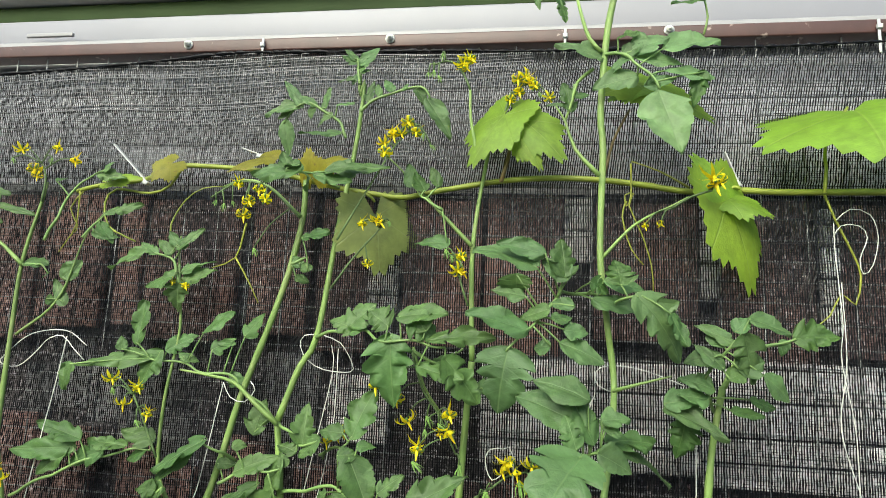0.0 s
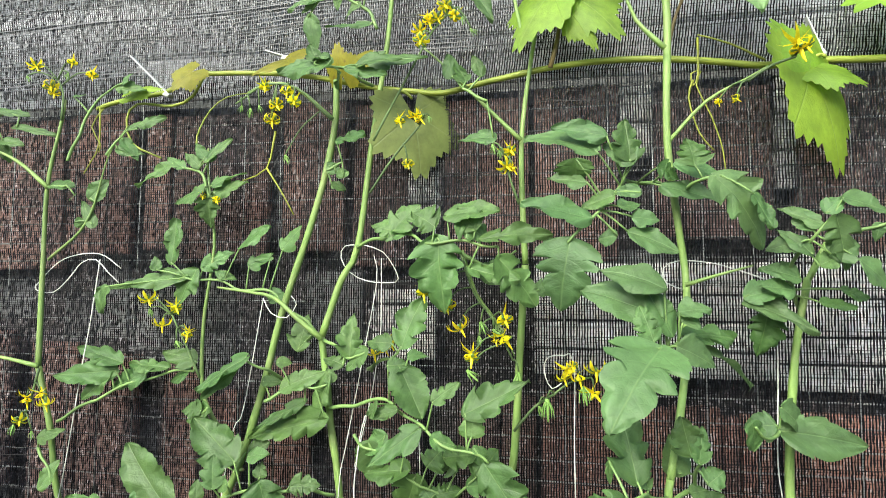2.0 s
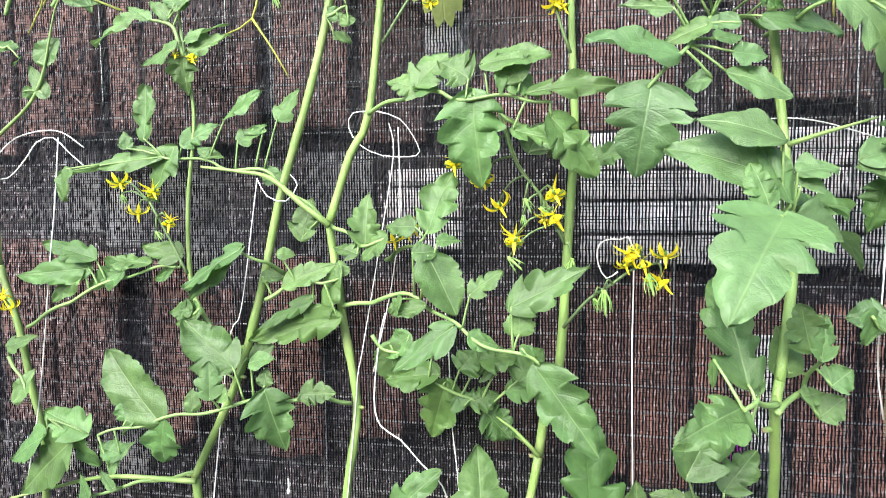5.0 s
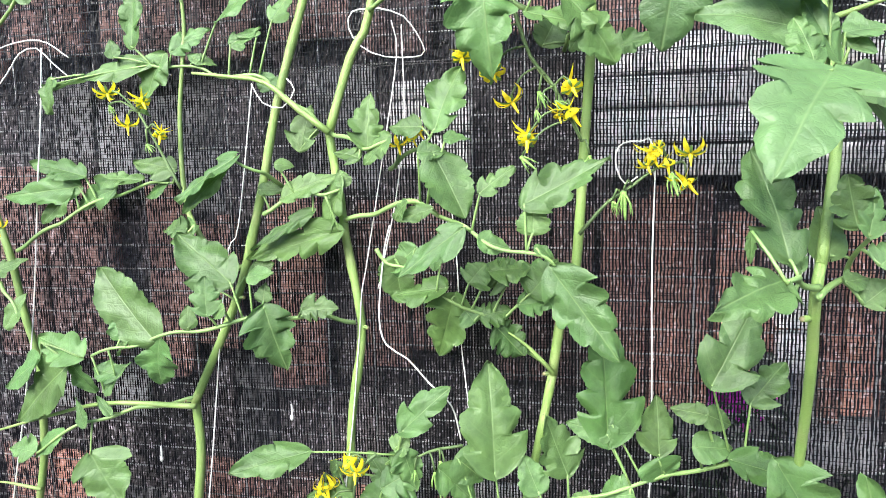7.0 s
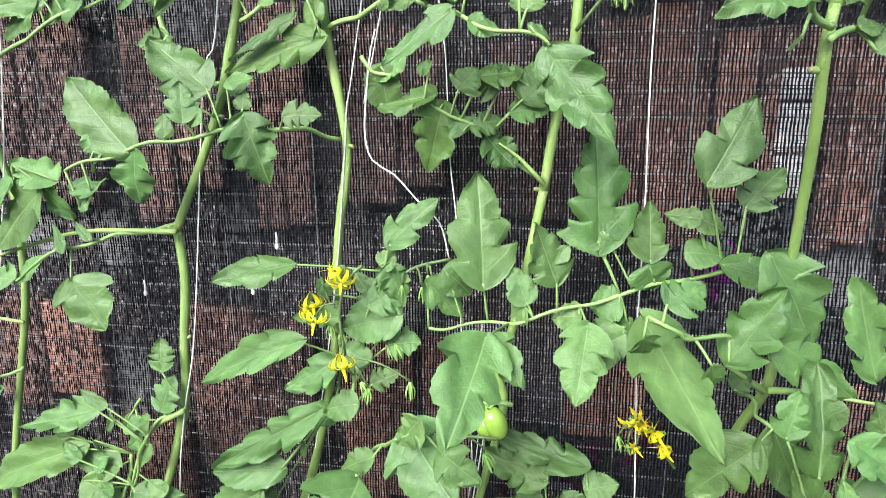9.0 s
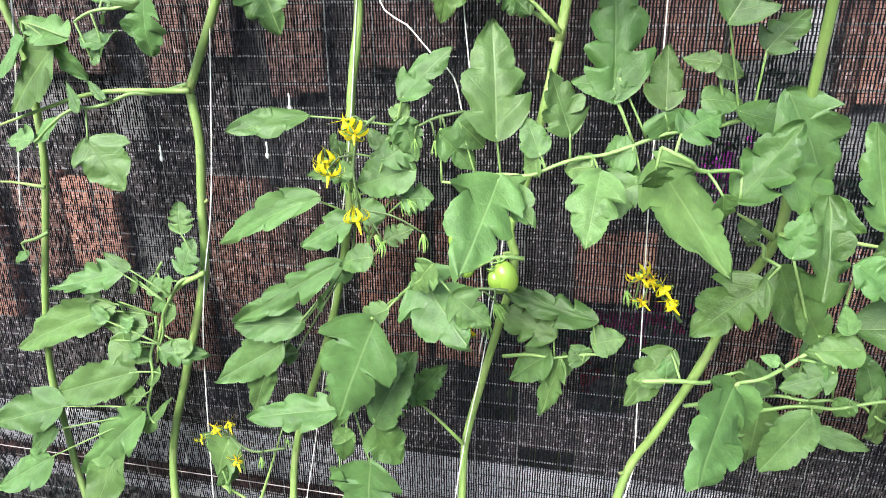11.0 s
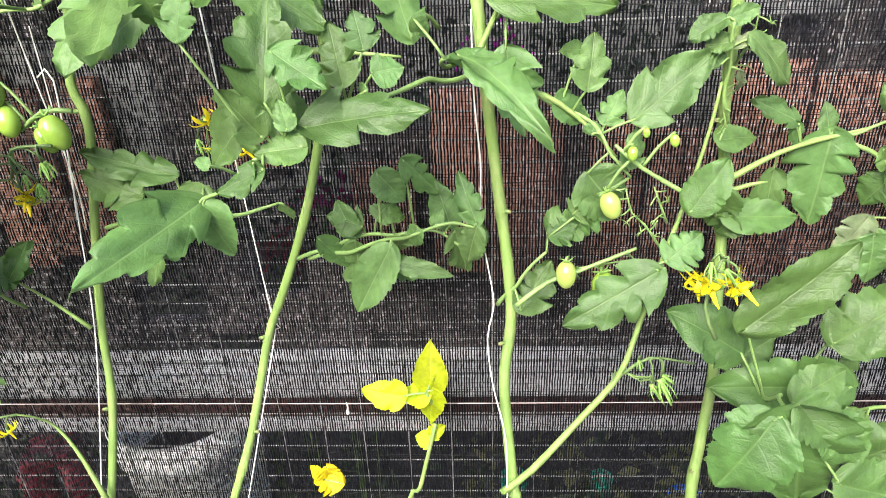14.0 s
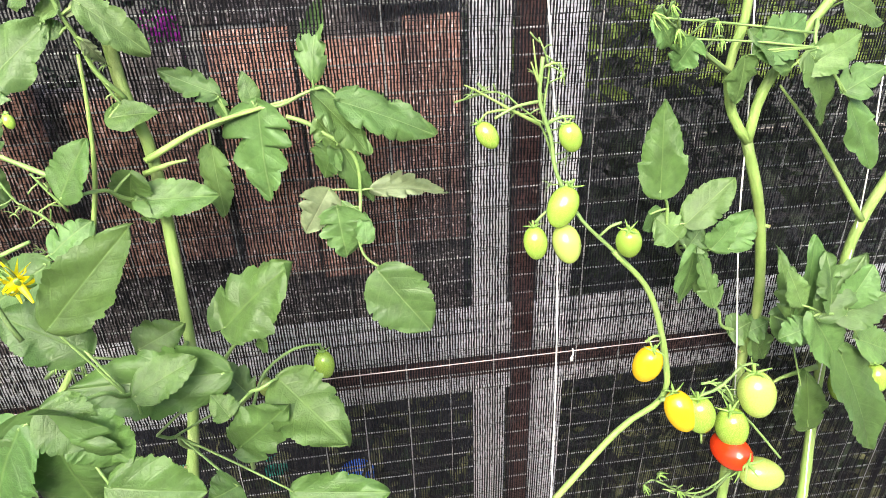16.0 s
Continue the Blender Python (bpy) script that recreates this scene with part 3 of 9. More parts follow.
def truss(plant, line, blooms, r=0.0016, size=0.0124, material=None, name="flower_truss"):
    """A flower truss: its stalk, and blooms of (kind, place, size factor, lean in degrees); kind f: open flower, b: bud."""
    bm = bmesh.new()
    spots = smooth_path(line, 0.008)
    tube(bm, line, r, r * 0.7, sides=6, step=0.01)
    for k, at, f, *lean in blooms:
        at = Vector(at)
        near = min(spots, key=lambda p: (p - at - Vector((0, 0, 0.012))).length)
        top = at + Vector((0, 0, 0.15 * size * f))
        tube(bm, [near, near.lerp(top, 0.55) + Vector((0, -0.002, 0.006)), top], r * 0.6, r * 0.55, sides=5, step=0.006)
    bmesh.ops.translate(bm, verts=bm.verts, vec=-Vector(plant.location))
    ob = part(name, bm, material or STEM_DARK, plant, "thin green stalk with star-shaped yellow flowers")
    for n, (k, at, f, *lean) in enumerate(blooms):
        rng = random.Random(n * 17 + int(abs(at[0]) * 4000))
        fl = new("flower" if k == "f" else "bud", FLOWERS[rng.randrange(4)] if k == "f" else BUDS[rng.randrange(2)])
        fl.parent = ob
        s = size * f * (1.0 if k == "f" else 0.78)
        fl.matrix_basis = Matrix.Translation(Vector(at) - Vector(plant.location)) @ pose(0, 0, 0, -25 + rng.uniform(-30, 20), (lean[0] if lean else 0) + rng.uniform(-20, 20), rng.uniform(0, 90)) @ Matrix.Scale(s, 4)
    return ob


def fruit_mesh(seed, material, squash=1.25):
    rng = random.Random(seed)
    bm = bmesh.new()
    bmesh.ops.create_uvsphere(bm, u_segments=24, v_segments=16, radius=0.5)
    for v in bm.verts:
        x, y, z = v.co
        k = 1 + 0.10 * z + 0.015 * math.sin(3 * math.atan2(y, x) + seed)
        dent = 0.07 * math.exp(-((x * x + y * y) / 0.012)) if z > 0 else 0
        v.co = (x * k, y * k, z * squash - dent)
    for k in range(5):
        a = 2 * math.pi * k / 5 + rng.uniform(-0.2, 0.2)
        o = Vector((math.cos(a), math.sin(a), 0))
        zt = 0.5 * squash
        tube(bm, [Vector((0, 0, zt - 0.04)), o * 0.20 + Vector((0, 0, zt + 0.04)), o * rng.uniform(0.38, 0.5) + Vector((0, 0, zt + rng.uniform(-0.02, 0.22)))], 0.05, 0.012, sides=5, step=0.08, mi=1)
    tube(bm, [Vector((0, 0, 0.5 * squash - 0.08)), Vector((0.02, 0, 0.5 * squash + 0.25))], 0.05, 0.04, sides=6, step=0.08, mi=1)
    return mesh_of("tomato", bm, material, SEPAL)


FRUITS = {"g": fruit_mesh(61, FRUIT_GREEN, 1.45), "p": fruit_mesh(62, FRUIT_PALE, 1.45), "o": fruit_mesh(63, FRUIT_ORANGE, 1.6), "r": fruit_mesh(64, FRUIT_RED, 1.45)}
FRUIT_LABEL = {"g": "unripe glossy green tomato", "p": "pale green tomato", "o": "tomato turning from yellow to orange", "r": "ripe red tomato"}


def spent_truss(plant, line, n, seed, r=0.0012):
    """A truss whose flowers have dropped: a stalk with short bare spurs, some ending in a withered calyx."""
    rng = random.Random(seed)
    bm = bmesh.new()
    spots = smooth_path(line, 0.004)
    tube(bm, line, r, r * 0.6, sides=6, step=0.008, rough=0.15)
    for k in range(n):
        at = spots[min(len(spots) - 1, int((k + rng.uniform(0.3, 0.9)) / n * len(spots)))]
        way = Vector((rng.choice((-1, 1)) * rng.uniform(0.4, 1.0), rng.uniform(-0.8, 0.0), rng.uniform(-0.5, 0.9))).normalized()
        long = rng.uniform(0.006, 0.014)
        end = at + way * long + Vector((0, 0, rng.uniform(-0.003, 0.002)))
        tube(bm, [at, at + way * long * 0.55, end], r * 0.55, r * 0.45, sides=5, step=0.004, rough=0.2)
        if rng.random() < 0.6:
            for _ in range(4):
                tip = end + (way * 0.5 + Vector([rng.uniform(-1, 1) for _ in range(3)])).normalized() * rng.uniform(0.004, 0.008)
                tube(bm, [end, end.lerp(tip, 0.5) + Vector((0, 0, 0.0008)), tip], r * 0.5, r * 0.15, sides=4, step=0.003)
    bmesh.ops.translate(bm, verts=bm.verts, vec=-Vector(plant.location))
    return part("spent_truss", bm, RACHIS, plant, "bare branching stalk with dry calyx spurs")


def fruits(plant, line, hung, r=0.0022):
    """A fruit truss: its stalk, and tomatoes of (kind, centre, diameter, lean, tip forward)."""
    bm = bmesh.new()
    spots = smooth_path(line, 0.008)
    tube(bm, line, r, r * 0.7, sides=7, step=0.01, rough=0.12)
    for k, at, d, *lean in hung:
        top = Vector(at) + pose(0, 0, 0, lean[1] if len(lean) > 1 else 0, lean[0] if lean else 0, 0).to_3x3() @ Vector((0, 0, 0.8 * d))
        near = min(spots, key=lambda p: (p - top).length)
        tube(bm, [near, near.lerp(top, 0.5) + Vector((0, 0, 0.003)), top], r * 0.6, r * 0.6, sides=6, step=0.006)
    bmesh.ops.translate(bm, verts=bm.verts, vec=-Vector(plant.location))
    ob = part("fruit_truss", bm, RACHIS, plant, "branched green stalk carrying tomatoes")
    for n, (k, at, d, *lean) in enumerate(hung):
        t = new("tomato", FRUITS[k])
        t.parent = ob
        t["label"] = FRUIT_LABEL[k]
        t.matrix_basis = Matrix.Translation(Vector(at) - Vector(plant.location)) @ pose(0, 0, 0, lean[1] if len(lean) > 1 else 0, lean[0] if lean else 0, 30 * n) @ Matrix.Scale(0.93 * d, 4)
    return ob


def twine(label, lines, r=0.0011):
    """A length of string, hung or looped through the points of lines."""
    bm = bmesh.new()
    at = Vector(lines[0][0])
    for line in lines:
        tube(bm, line, r * 0.62, r * 0.62, sides=6, step=0.008, rough=0.12)
    bmesh.ops.translate(bm, verts=bm.verts, vec=-at)
    ob = new("string", mesh_of("string", bm, TWINE))
    ob.location = at
    return tagged(ob, label, "string", "plant strings")


def cable_tie(a, b):
    """A white cable tie whose tail sticks out of the net from a to b."""
    a, b = Vector(a), Vector(b)
    bm = bmesh.new()
    L = (b - a).length
    box(bm, (-0.0038, -0.0008, 0), (0.0038, 0.0008, L), 0.0005)
    box(bm, (-0.0054, -0.0034, L - 0.008), (0.0054, 0.002, L), 0.001)
    for v in bm.verts:
        v.co.y -= 0.10 * L * math.sin(math.pi * v.co.z / L)
    ob = new("cable_tie", mesh_of("cable_tie", bm, PLASTIC))
    ob.matrix_world = Matrix.Translation(a) @ (b - a).to_track_quat("Z", "Y").to_matrix().to_4x4()
    return tagged(ob, "white plastic cable tie holding the vine to the net", "cable tie", "cable ties on the net")


def hook(at):
    """A small white plastic clip that hangs on the net."""
    bm = bmesh.new()
    tube(bm, [(0, 0, 0.010), (0.001, -0.001, 0.004), (0, 0, -0.002)], 0.0009, 0.0012, sides=6, step=0.002)
    bmesh.ops.create_uvsphere(bm, u_segments=10, v_segments=8, radius=0.0026, matrix=Matrix.Translation((0, 0, -0.004)) @ Matrix.Diagonal((0.8, 0.7, 1.3, 1)))
    ob = new("net_clip", mesh_of("net_clip", bm, PLASTIC))
    ob.location = at
    return tagged(ob, "small white plastic clip hanging on the net", "clip", "clips on the net")


# ---- setting ----
NET_Y = 0.64
WEST, EAST = -1.15, 1.75

bm = bmesh.new()
bmesh.ops.create_grid(bm, x_segments=60, y_segments=60, size=60.0)
for v in bm.verts:
    if v.co.length > 4:
        v.co.z = 0.15 * noise.noise(v.co * 0.15)
ground = part("ground", bm, GROUND)
tagged(ground, "bare packed earth in front of the plants", "ground", kind="structure")


# Slab added over the ground, coloured dark for the shade behind the net.
bm = bmesh.new()
box(bm, (-5.0, 0.655, -0.02), (5.0, 3.38, 0.035), 0.01)
bed = part("soil_bed", bm, DARK_EARTH)
tagged(bed, "dark slab added over the ground for shade behind the net", "soil bed", kind="structure")


def sag(x, z):
    """How far the net bellies out of its plane."""
    return 0.004 * math.sin(5.1 * x + 2.0 * z) + 0.003 * math.sin(11.0 * z - 3 * x) + 0.0015 * math.sin(23 * x + 9 * z)


def hem(x):
    """The height of the net's upper edge, tied up here and there."""
    base = 2.016 - 0.013 * max(0.0, min(1.0, (-x - 0.27) / 0.35)) ** 1.2
    return base - 0.012 * abs(math.sin(3.0 * (x + 0.27)))


# the net: upright tapes that waver from row to row, cross threads and heavier knitted rows
def ribbons(name, lines, material, parent):
    """Flat tapes, each a list of (left, right) points, joined into one mesh."""
    verts, faces = [], []
    for line in lines:
        n = len(verts)
        for a, b in line:
            verts += [a, b]
        faces += [(n + 2 * k, n + 2 * k + 1, n + 2 * k + 3, n + 2 * k + 2) for k in range(len(line) - 1)]
    me = bpy.data.meshes.new(name)
    me.from_pydata(verts, [], faces)
    me.materials.append(material)
    ob = new(name, me)
    ob.parent = parent
    return tagged(ob, kind="stuff")


rng = random.Random(5)
net = thing("shade_net", (0, NET_Y, 0.0), "black knitted shade net stretched over a wire fence", "shade net", kind="structure")
ROW = 0.0046
shift = [rng.gauss(0, 0.00013) for _ in range(500)]
lines = []
x = WEST
while x < EAST:
    w = 0.00076 * rng.uniform(0.86, 1.14)
    top = hem(x) + rng.uniform(-0.001, 0.004)
    line, z, k = [], 0.02, 0
    while True:
        c = x + shift[k] + rng.uniform(-0.00026, 0.00026) + 0.010 * math.sin(1.3 * z + 0.4 * x)
        if z > 1.83:
            c += 0.16 * (z - 1.83) * (0.35 + 0.65 * math.sin(2.1 * x + 0.6)) + 0.0012 * math.sin(31 * z + 5 * x)
        y = sag(x, z)
        tw = rng.uniform(-0.0007, 0.0007)
        slim = w * rng.uniform(0.80, 1.20) * (1 - 0.14 * min(1.0, max(0.0, (z - 1.83) / 0.05)))
        line.append(((c - slim, y - tw, z), (c + slim, y + tw, z)))
        if z >= top:
            break
        z = min(top, z + (ROW if z > 0.52 else 0.1))
        k += 1
    lines.append(line)
    x += 0.0029 * rng.uniform(0.95, 1.05)
ribbons("tapes", lines, NET, net)


def thread_lines(z0, w, y, dz=0.0, wav=0.002, ph=0.0, seg=0.03, x0=WEST, x1=EAST):
    """One cross thread, broken where it runs over the upper edge."""
    out, line, x = [], [], x0
    while x <= x1:
        z = z0 + dz * math.sin(2.2 * x + ph) + wav * math.sin(19 * x + ph * 3)
        if z < hem(x):
            yy = sag(x, z) + y
            line.append(((x, yy, z - w), (x, yy, z + w)))
        else:
            out.append(line)
            line = []
        x += seg
    out.append(line)
    return [q for q in out if len(q) > 1]


lines, z = [], 0.53
while z < 2.02:
    lines += thread_lines(z, 0.00020 * rng.uniform(0.5, 1.5), -0.0006, 0.005, 0.0008, 0.9 + 0.8 * z + rng.uniform(-0.15, 0.15), seg=0.025)
    z += 0.0031 * rng.uniform(0.8, 1.2)
ribbons("cross_threads", lines, NET, net)
lines, z = [], 0.05
while z < 2.01:
    ph = rng.uniform(0, 6)
    for k in range(rng.choice((1, 1, 1, 2))):
        lines += thread_lines(z + 0.0022 * k, 0.00036, -0.0014, 0.008, 0.002, ph)
    z += 0.045 * rng.uniform(0.7, 1.35)
ribbons("knitted_rows", lines, NET_CORD, net)
# the folded hem and the slack second layer along the top
bm = bmesh.new()
tube(bm, [(x * 0.1, -0.003 + sag(x * 0.1, 2.0), hem(x * 0.1)) for x in range(-11, 18)], 0.0020, sides=7, step=0.005, rough=0.8)
part("hem", bm, NET, net)
lines = []
x = WEST
while x < 0.22:
    top, low = hem(x) - 0.002, 1.850 + 0.012 * math.sin(4 * x) + 0.006 * math.sin(13 * x)
    if x > 0.02:
        low += 0.7 * (x - 0.02)
    lean = 0.020 + 0.012 * math.sin(2.0 * x + 1)
    if low < top - 0.02:
        pts = [(x + lean * (1 - t) + 0.003 * math.sin(9 * t + 3 * x), 0.007 + 0.004 * math.sin(9 * t + 6 * x), low + (top - low) * t) for t in (0, 0.2, 0.4, 0.6, 0.8, 1)]
        lines.append([((a - 0.00066, b, c), (a + 0.00066, b, c)) for a, b, c in pts])
    x += 0.0037
z = 1.852
while z < 2.01:
    lines += thread_lines(z, 0.00040 * rng.uniform(0.6, 1.5), -0.0022, 0.012, 0.0028, 0.8 * z + rng.uniform(-0.1, 0.1), seg=0.012, x1=0.12)
    z += 0.0046 * rng.uniform(0.85, 1.2)
ribbons("folded_layer", lines, NET_GREY, net)

# welded wire behind the net, 5 cm squares
mesh_fence = thing("wire_fence", (0, NET_Y + 0.014, 0), "galvanised welded wire mesh behind the black net", "wire fence", kind="structure")
x = WEST
while x < EAST:
    bm = bmesh.new()
    tube(bm, [(x, 0, 0.0), (x + rng.uniform(-0.003, 0.003), 0, 1.0), (x, 0, 2.035)], 0.0009, sides=5, step=0.4, rough=0)
    part("upright_wire", bm, WIRE, mesh_fence)
    x += 0.0495
z = 0.03
while z < 2.02:
    bm = bmesh.new()
    tube(bm, [(WEST, 0.002, z), (0.3, 0.002, z + rng.uniform(-0.002, 0.002)), (EAST, 0.002, z)], 0.0009, sides=5, step=0.5, rough=0)
    part("cross_wire", bm, WIRE, mesh_fence)
    z += 0.0248

# the top rail with its bolts and ties
rail = thing("top_rail", (0.3, NET_Y + 0.004, 2.028), "brown painted steel rail with chipped paint and bolts", "rail", kind="structure")
bm = bmesh.new()
box(bm, (WEST - 0.3, 0, -0.007), (EAST - 0.3, 0.030, 0.011), 0.002)
part("bar", bm, RUST_BROWN, rail)
for bx in (-0.375, -0.082, 0.279, 0.60, 1.0, 1.4, -0.75):
    bm = bmesh.new()
    bmesh.ops.create_cone(bm, cap_ends=True, segments=6, radius1=0.0048, radius2=0.0044, depth=0.005)
    bmesh.ops.create_cone(bm, cap_ends=True, segments=18, radius1=0.0065, radius2=0.0065, depth=0.002, matrix=Matrix.Translation((0, 0, -0.003)))
    bmesh.ops.create_uvsphere(bm, u_segments=10, v_segments=6, radius=0.0026, matrix=Matrix.Translation((0, 0, 0.0028)))
    bmesh.ops.rotate(bm, verts=bm.verts, matrix=Matrix.Rotation(radians(90), 3, "X"))
    b = part("bolt", bm, BOLT, rail)
    b.location = (bx - 0.3, -0.004, 0.004)
for bx in (-0.262, 0.15, 0.52):
    bm = bmesh.new()
    box(bm, (-0.0017, -0.003, -0.030), (0.0017, -0.0015, 0.013), 0.0005)
    box(bm, (-0.003, -0.006, 0.000), (0.003, -0.001, 0.006), 0.001)
    b = part("cable_tie", bm, PLASTIC, rail, "white cable tie")
    b.location = (bx - 0.3, -0.001, -0.004)

# eaves above the rail: pale sheet, dark green strip, roof sheet
eaves = thing("eaves", (0.3, NET_Y + 0.05, 2.058), "white metal eaves with a dark green strip under a roof", "eaves", kind="structure")
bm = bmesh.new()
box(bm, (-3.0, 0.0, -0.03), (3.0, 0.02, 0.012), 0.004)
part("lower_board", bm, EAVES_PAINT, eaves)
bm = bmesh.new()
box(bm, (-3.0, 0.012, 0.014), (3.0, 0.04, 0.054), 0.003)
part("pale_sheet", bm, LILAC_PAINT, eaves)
bm = bmesh.new()
box(bm, (-3.0, 0.02, 0.057), (3.0, 0.06, 0.083), 0.002)
part("green_strip", bm, GREEN_PAINT, eaves)
bm = bmesh.new()
box(bm, (-3.0, 0.0, 0.086), (3.0, 0.07, 0.120), 0.004)
part("roof_sheet", bm, GREY_SHEET, eaves)
bm = bmesh.new()
box(bm, (-0.98, -0.004, 0.018), (-0.90, 0.001, 0.024), 0.001)
part("clip", bm, EAVES_PAINT, eaves, "small white clip strip")

# steel posts and the lower rail, with pale strips beside them
frame_back = thing("steel_frame", (0.3, NET_Y + 0.03, 0.0), "brown steel posts and rail with pale edge strips behind the net", "frame", kind="structure")
for px in (0.869, -0.9):
    bm = bmesh.new()
    box(bm, (px - 0.3 - 0.012, 0.0, 0.0), (px - 0.3 + 0.012, 0.025, 2.02), 0.002)
    part("post", bm, RUST_BROWN, frame_back)
    for lo, hi in ((-0.056, -0.016), (0.016, 0.056)):
        bm = bmesh.new()
        box(bm, (px - 0.3 + lo, 0.012, 0.0), (px - 0.3 + hi, 0.016, 2.02), 0.001)
        part("edge_strip", bm, WHITE_PAINT, frame_back, "pale metal edge strip")
bm = bmesh.new()
box(bm, (-1.4, 0.0, 0.731), (0.556, 0.022, 0.752), 0.002)
part("lower_rail", bm, RUST_BROWN, frame_back)
bm = bmesh.new()
box(bm, (0.582, 0.0, 0.731), (1.4, 0.022, 0.752), 0.002)
part("lower_rail", bm, RUST_BROWN, frame_back)
for z0, z1 in ((0.703, 0.729), (0.755, 0.786), (0.790, 0.803), (0.806, 0.823)):
    bm = bmesh.new()
    box(bm, (-1.4, 0.006, z0), (1.4, 0.010, z1), 0.001)
    part("edge_strip", bm, WHITE_PAINT, frame_back, "pale metal edge strip")
# the taut wire along the lower rail
bm = bmesh.new()
tube(bm, [(WEST, NET_Y - 0.012, 0.788), (-0.2, NET_Y - 0.012, 0.787), (0.3, NET_Y - 0.012, 0.785), (0.9, NET_Y - 0.012, 0.786), (EAST, NET_Y - 0.012, 0.789)], 0.0006, sides=6, step=0.05)
w = new("taut_wire", mesh_of("taut_wire", bm, OLD_WIRE))
tagged(w, "thin pale wire strung along the lower rail", "wire", kind="structure")

# behind the net: plank wall with openings, dark backdrop wall beyond, foliage
back_wall = thing("wall_north", (0.3, 3.4, 0), "dark backdrop wall added some way behind the net", "wall", kind="structure")
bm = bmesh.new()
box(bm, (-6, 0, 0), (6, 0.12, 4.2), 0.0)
part("wall_face", bm, BACKDROP, back_wall, smooth=False)
# Unseen wall added opposite the plants to block and bounce light.
south = thing("unseen_wall_south", (0.3, -2.6, 0), "unseen pale wall added opposite the plants to shape the light", "wall", kind="structure")
bm = bmesh.new()
box(bm, (-6, -0.12, 0), (6, 0, 2.3), 0.0)
part("wall_face", bm, RENDER, south, smooth=False)
# timber panels close behind the net, with dark gaps and pale boards between them
WALL_Y = 0.708
planks = thing("plank_wall", (0.0, WALL_Y, 0.0), "weathered brown timber panels with dark gaps behind the net", "timber wall", kind="structure")
rng = random.Random(9)
UPPER = [(-1.10, -0.82), (-0.80, -0.635), (-0.618, -0.514), (-0.498, -0.458), (-0.452, -0.308), (-0.286, -0.198), (-0.186, -0.112), (-0.062, 0.046), (0.050, 0.152), (0.194, 0.326), (0.350, 0.470), (0.492, 0.640), (0.655, 0.800)]
MID = [(-1.00, -0.70, 1.30, 1.52), (-0.665, -0.498, 1.27, 1.50), (-0.458, -0.402, 1.26, 1.48), (-0.394, -0.342, 1.29, 1.45), (-0.302, -0.236, 1.26, 1.49), (-0.196, -0.090, 1.29, 1.46), (-0.045, 0.052, 1.27, 1.45), (0.058, 0.166, 1.25, 1.468), (0.170, 0.262, 1.30, 1.455), (0.268, 0.320, 1.25, 1.44), (0.330, 0.52, 1.25, 1.445)]
LOW = [(-0.95, -0.72, 0.95, 1.14), (-0.690, -0.535, 1.01, 1.155), (-0.520, -0.420, 0.88, 1.00), (-0.405, -0.250, 0.95, 1.152), (-0.215, -0.130, 0.92, 1.13), (-0.118, -0.062, 0.94, 1.14), (0.040, 0.125, 1.04, 1.105), (0.190, 0.258, 0.89, 1.04), (0.275, 0.412, 0.89, 1.10), (0.440, 0.565, 0.885, 1.07), (0.574, 0.752, 0.868, 1.118), (0.754, 0.812, 0.88, 1.122)]
# PALE: whitish boards; the narrow ones paint bright slits between panels.
PALE = [(0.052, 0.322, 1.482, 1.618), (0.322, 0.60, 1.472, 1.628), (0.154, 0.192, 1.742, 1.832), (0.327, 0.348, 1.70, 1.832), (-0.108, -0.066, 1.665, 1.748), (-0.152, -0.070, 1.495, 1.585), (0.222, 0.252, 1.295, 1.415), (0.470, 0.490, 1.66, 1.82), (0.560, 0.655, 1.165, 1.245), (0.700, 0.808, 1.140, 1.225)]
HOLES = [(-0.25, 0.04, 0.5, 0.74), (-0.06, 0.185, 0.875, 1.03), (0.13, 0.245, 1.14, 1.32), (0.23, 0.60, 1.085, 1.175)]


def plank(name, lo, hi, depth, material, label=""):
    bm = bmesh.new()
    box(bm, (lo[0], depth, lo[1]), (hi[0], depth + 0.016, hi[1]), 0.003)
    bmesh.ops.rotate(bm, verts=bm.verts, cent=(lo[0], depth, lo[1]), matrix=Matrix.Rotation(radians(rng.uniform(-0.7, 0.7)), 3, "Y"))
    return part(name, bm, material, planks, label)


for a, b in UPPER:
    plank("plank", (a, 1.628 + rng.uniform(-0.02, 0.02)), (b, 1.832 + rng.uniform(-0.008, 0.006)), rng.uniform(0.0, 0.012), PLANK_OLD)
for a, b, c, d in MID + LOW:
    m = (a + b) / 2 + rng.uniform(-0.012, 0.012)
    for lo, hi in ((a, m), (m + 0.0015, b)):
        plank("plank", (lo, c + rng.uniform(-0.012, 0.012)), (hi, d + rng.uniform(-0.012, 0.006)), rng.uniform(0.0, 0.012), PLANK if c < 1.2 or a > 0 else PLANK_OLD)
for a, b, c, d in PALE:
    z = c
    while z < d - 0.008:
        h = min(rng.uniform(0.026, 0.05), d - z)
        plank("pale_board", (a, z), (b, z + h - 0.003), -0.010 + rng.uniform(0, 0.006), PALE_BOARD if c > 1.28 else GLINT_BOARD, "weathered whitish board filling a bright gap between panels")
        z += h
# Backing boards added behind the panels, mostly dark to paint the gaps' shade.
x = -1.15
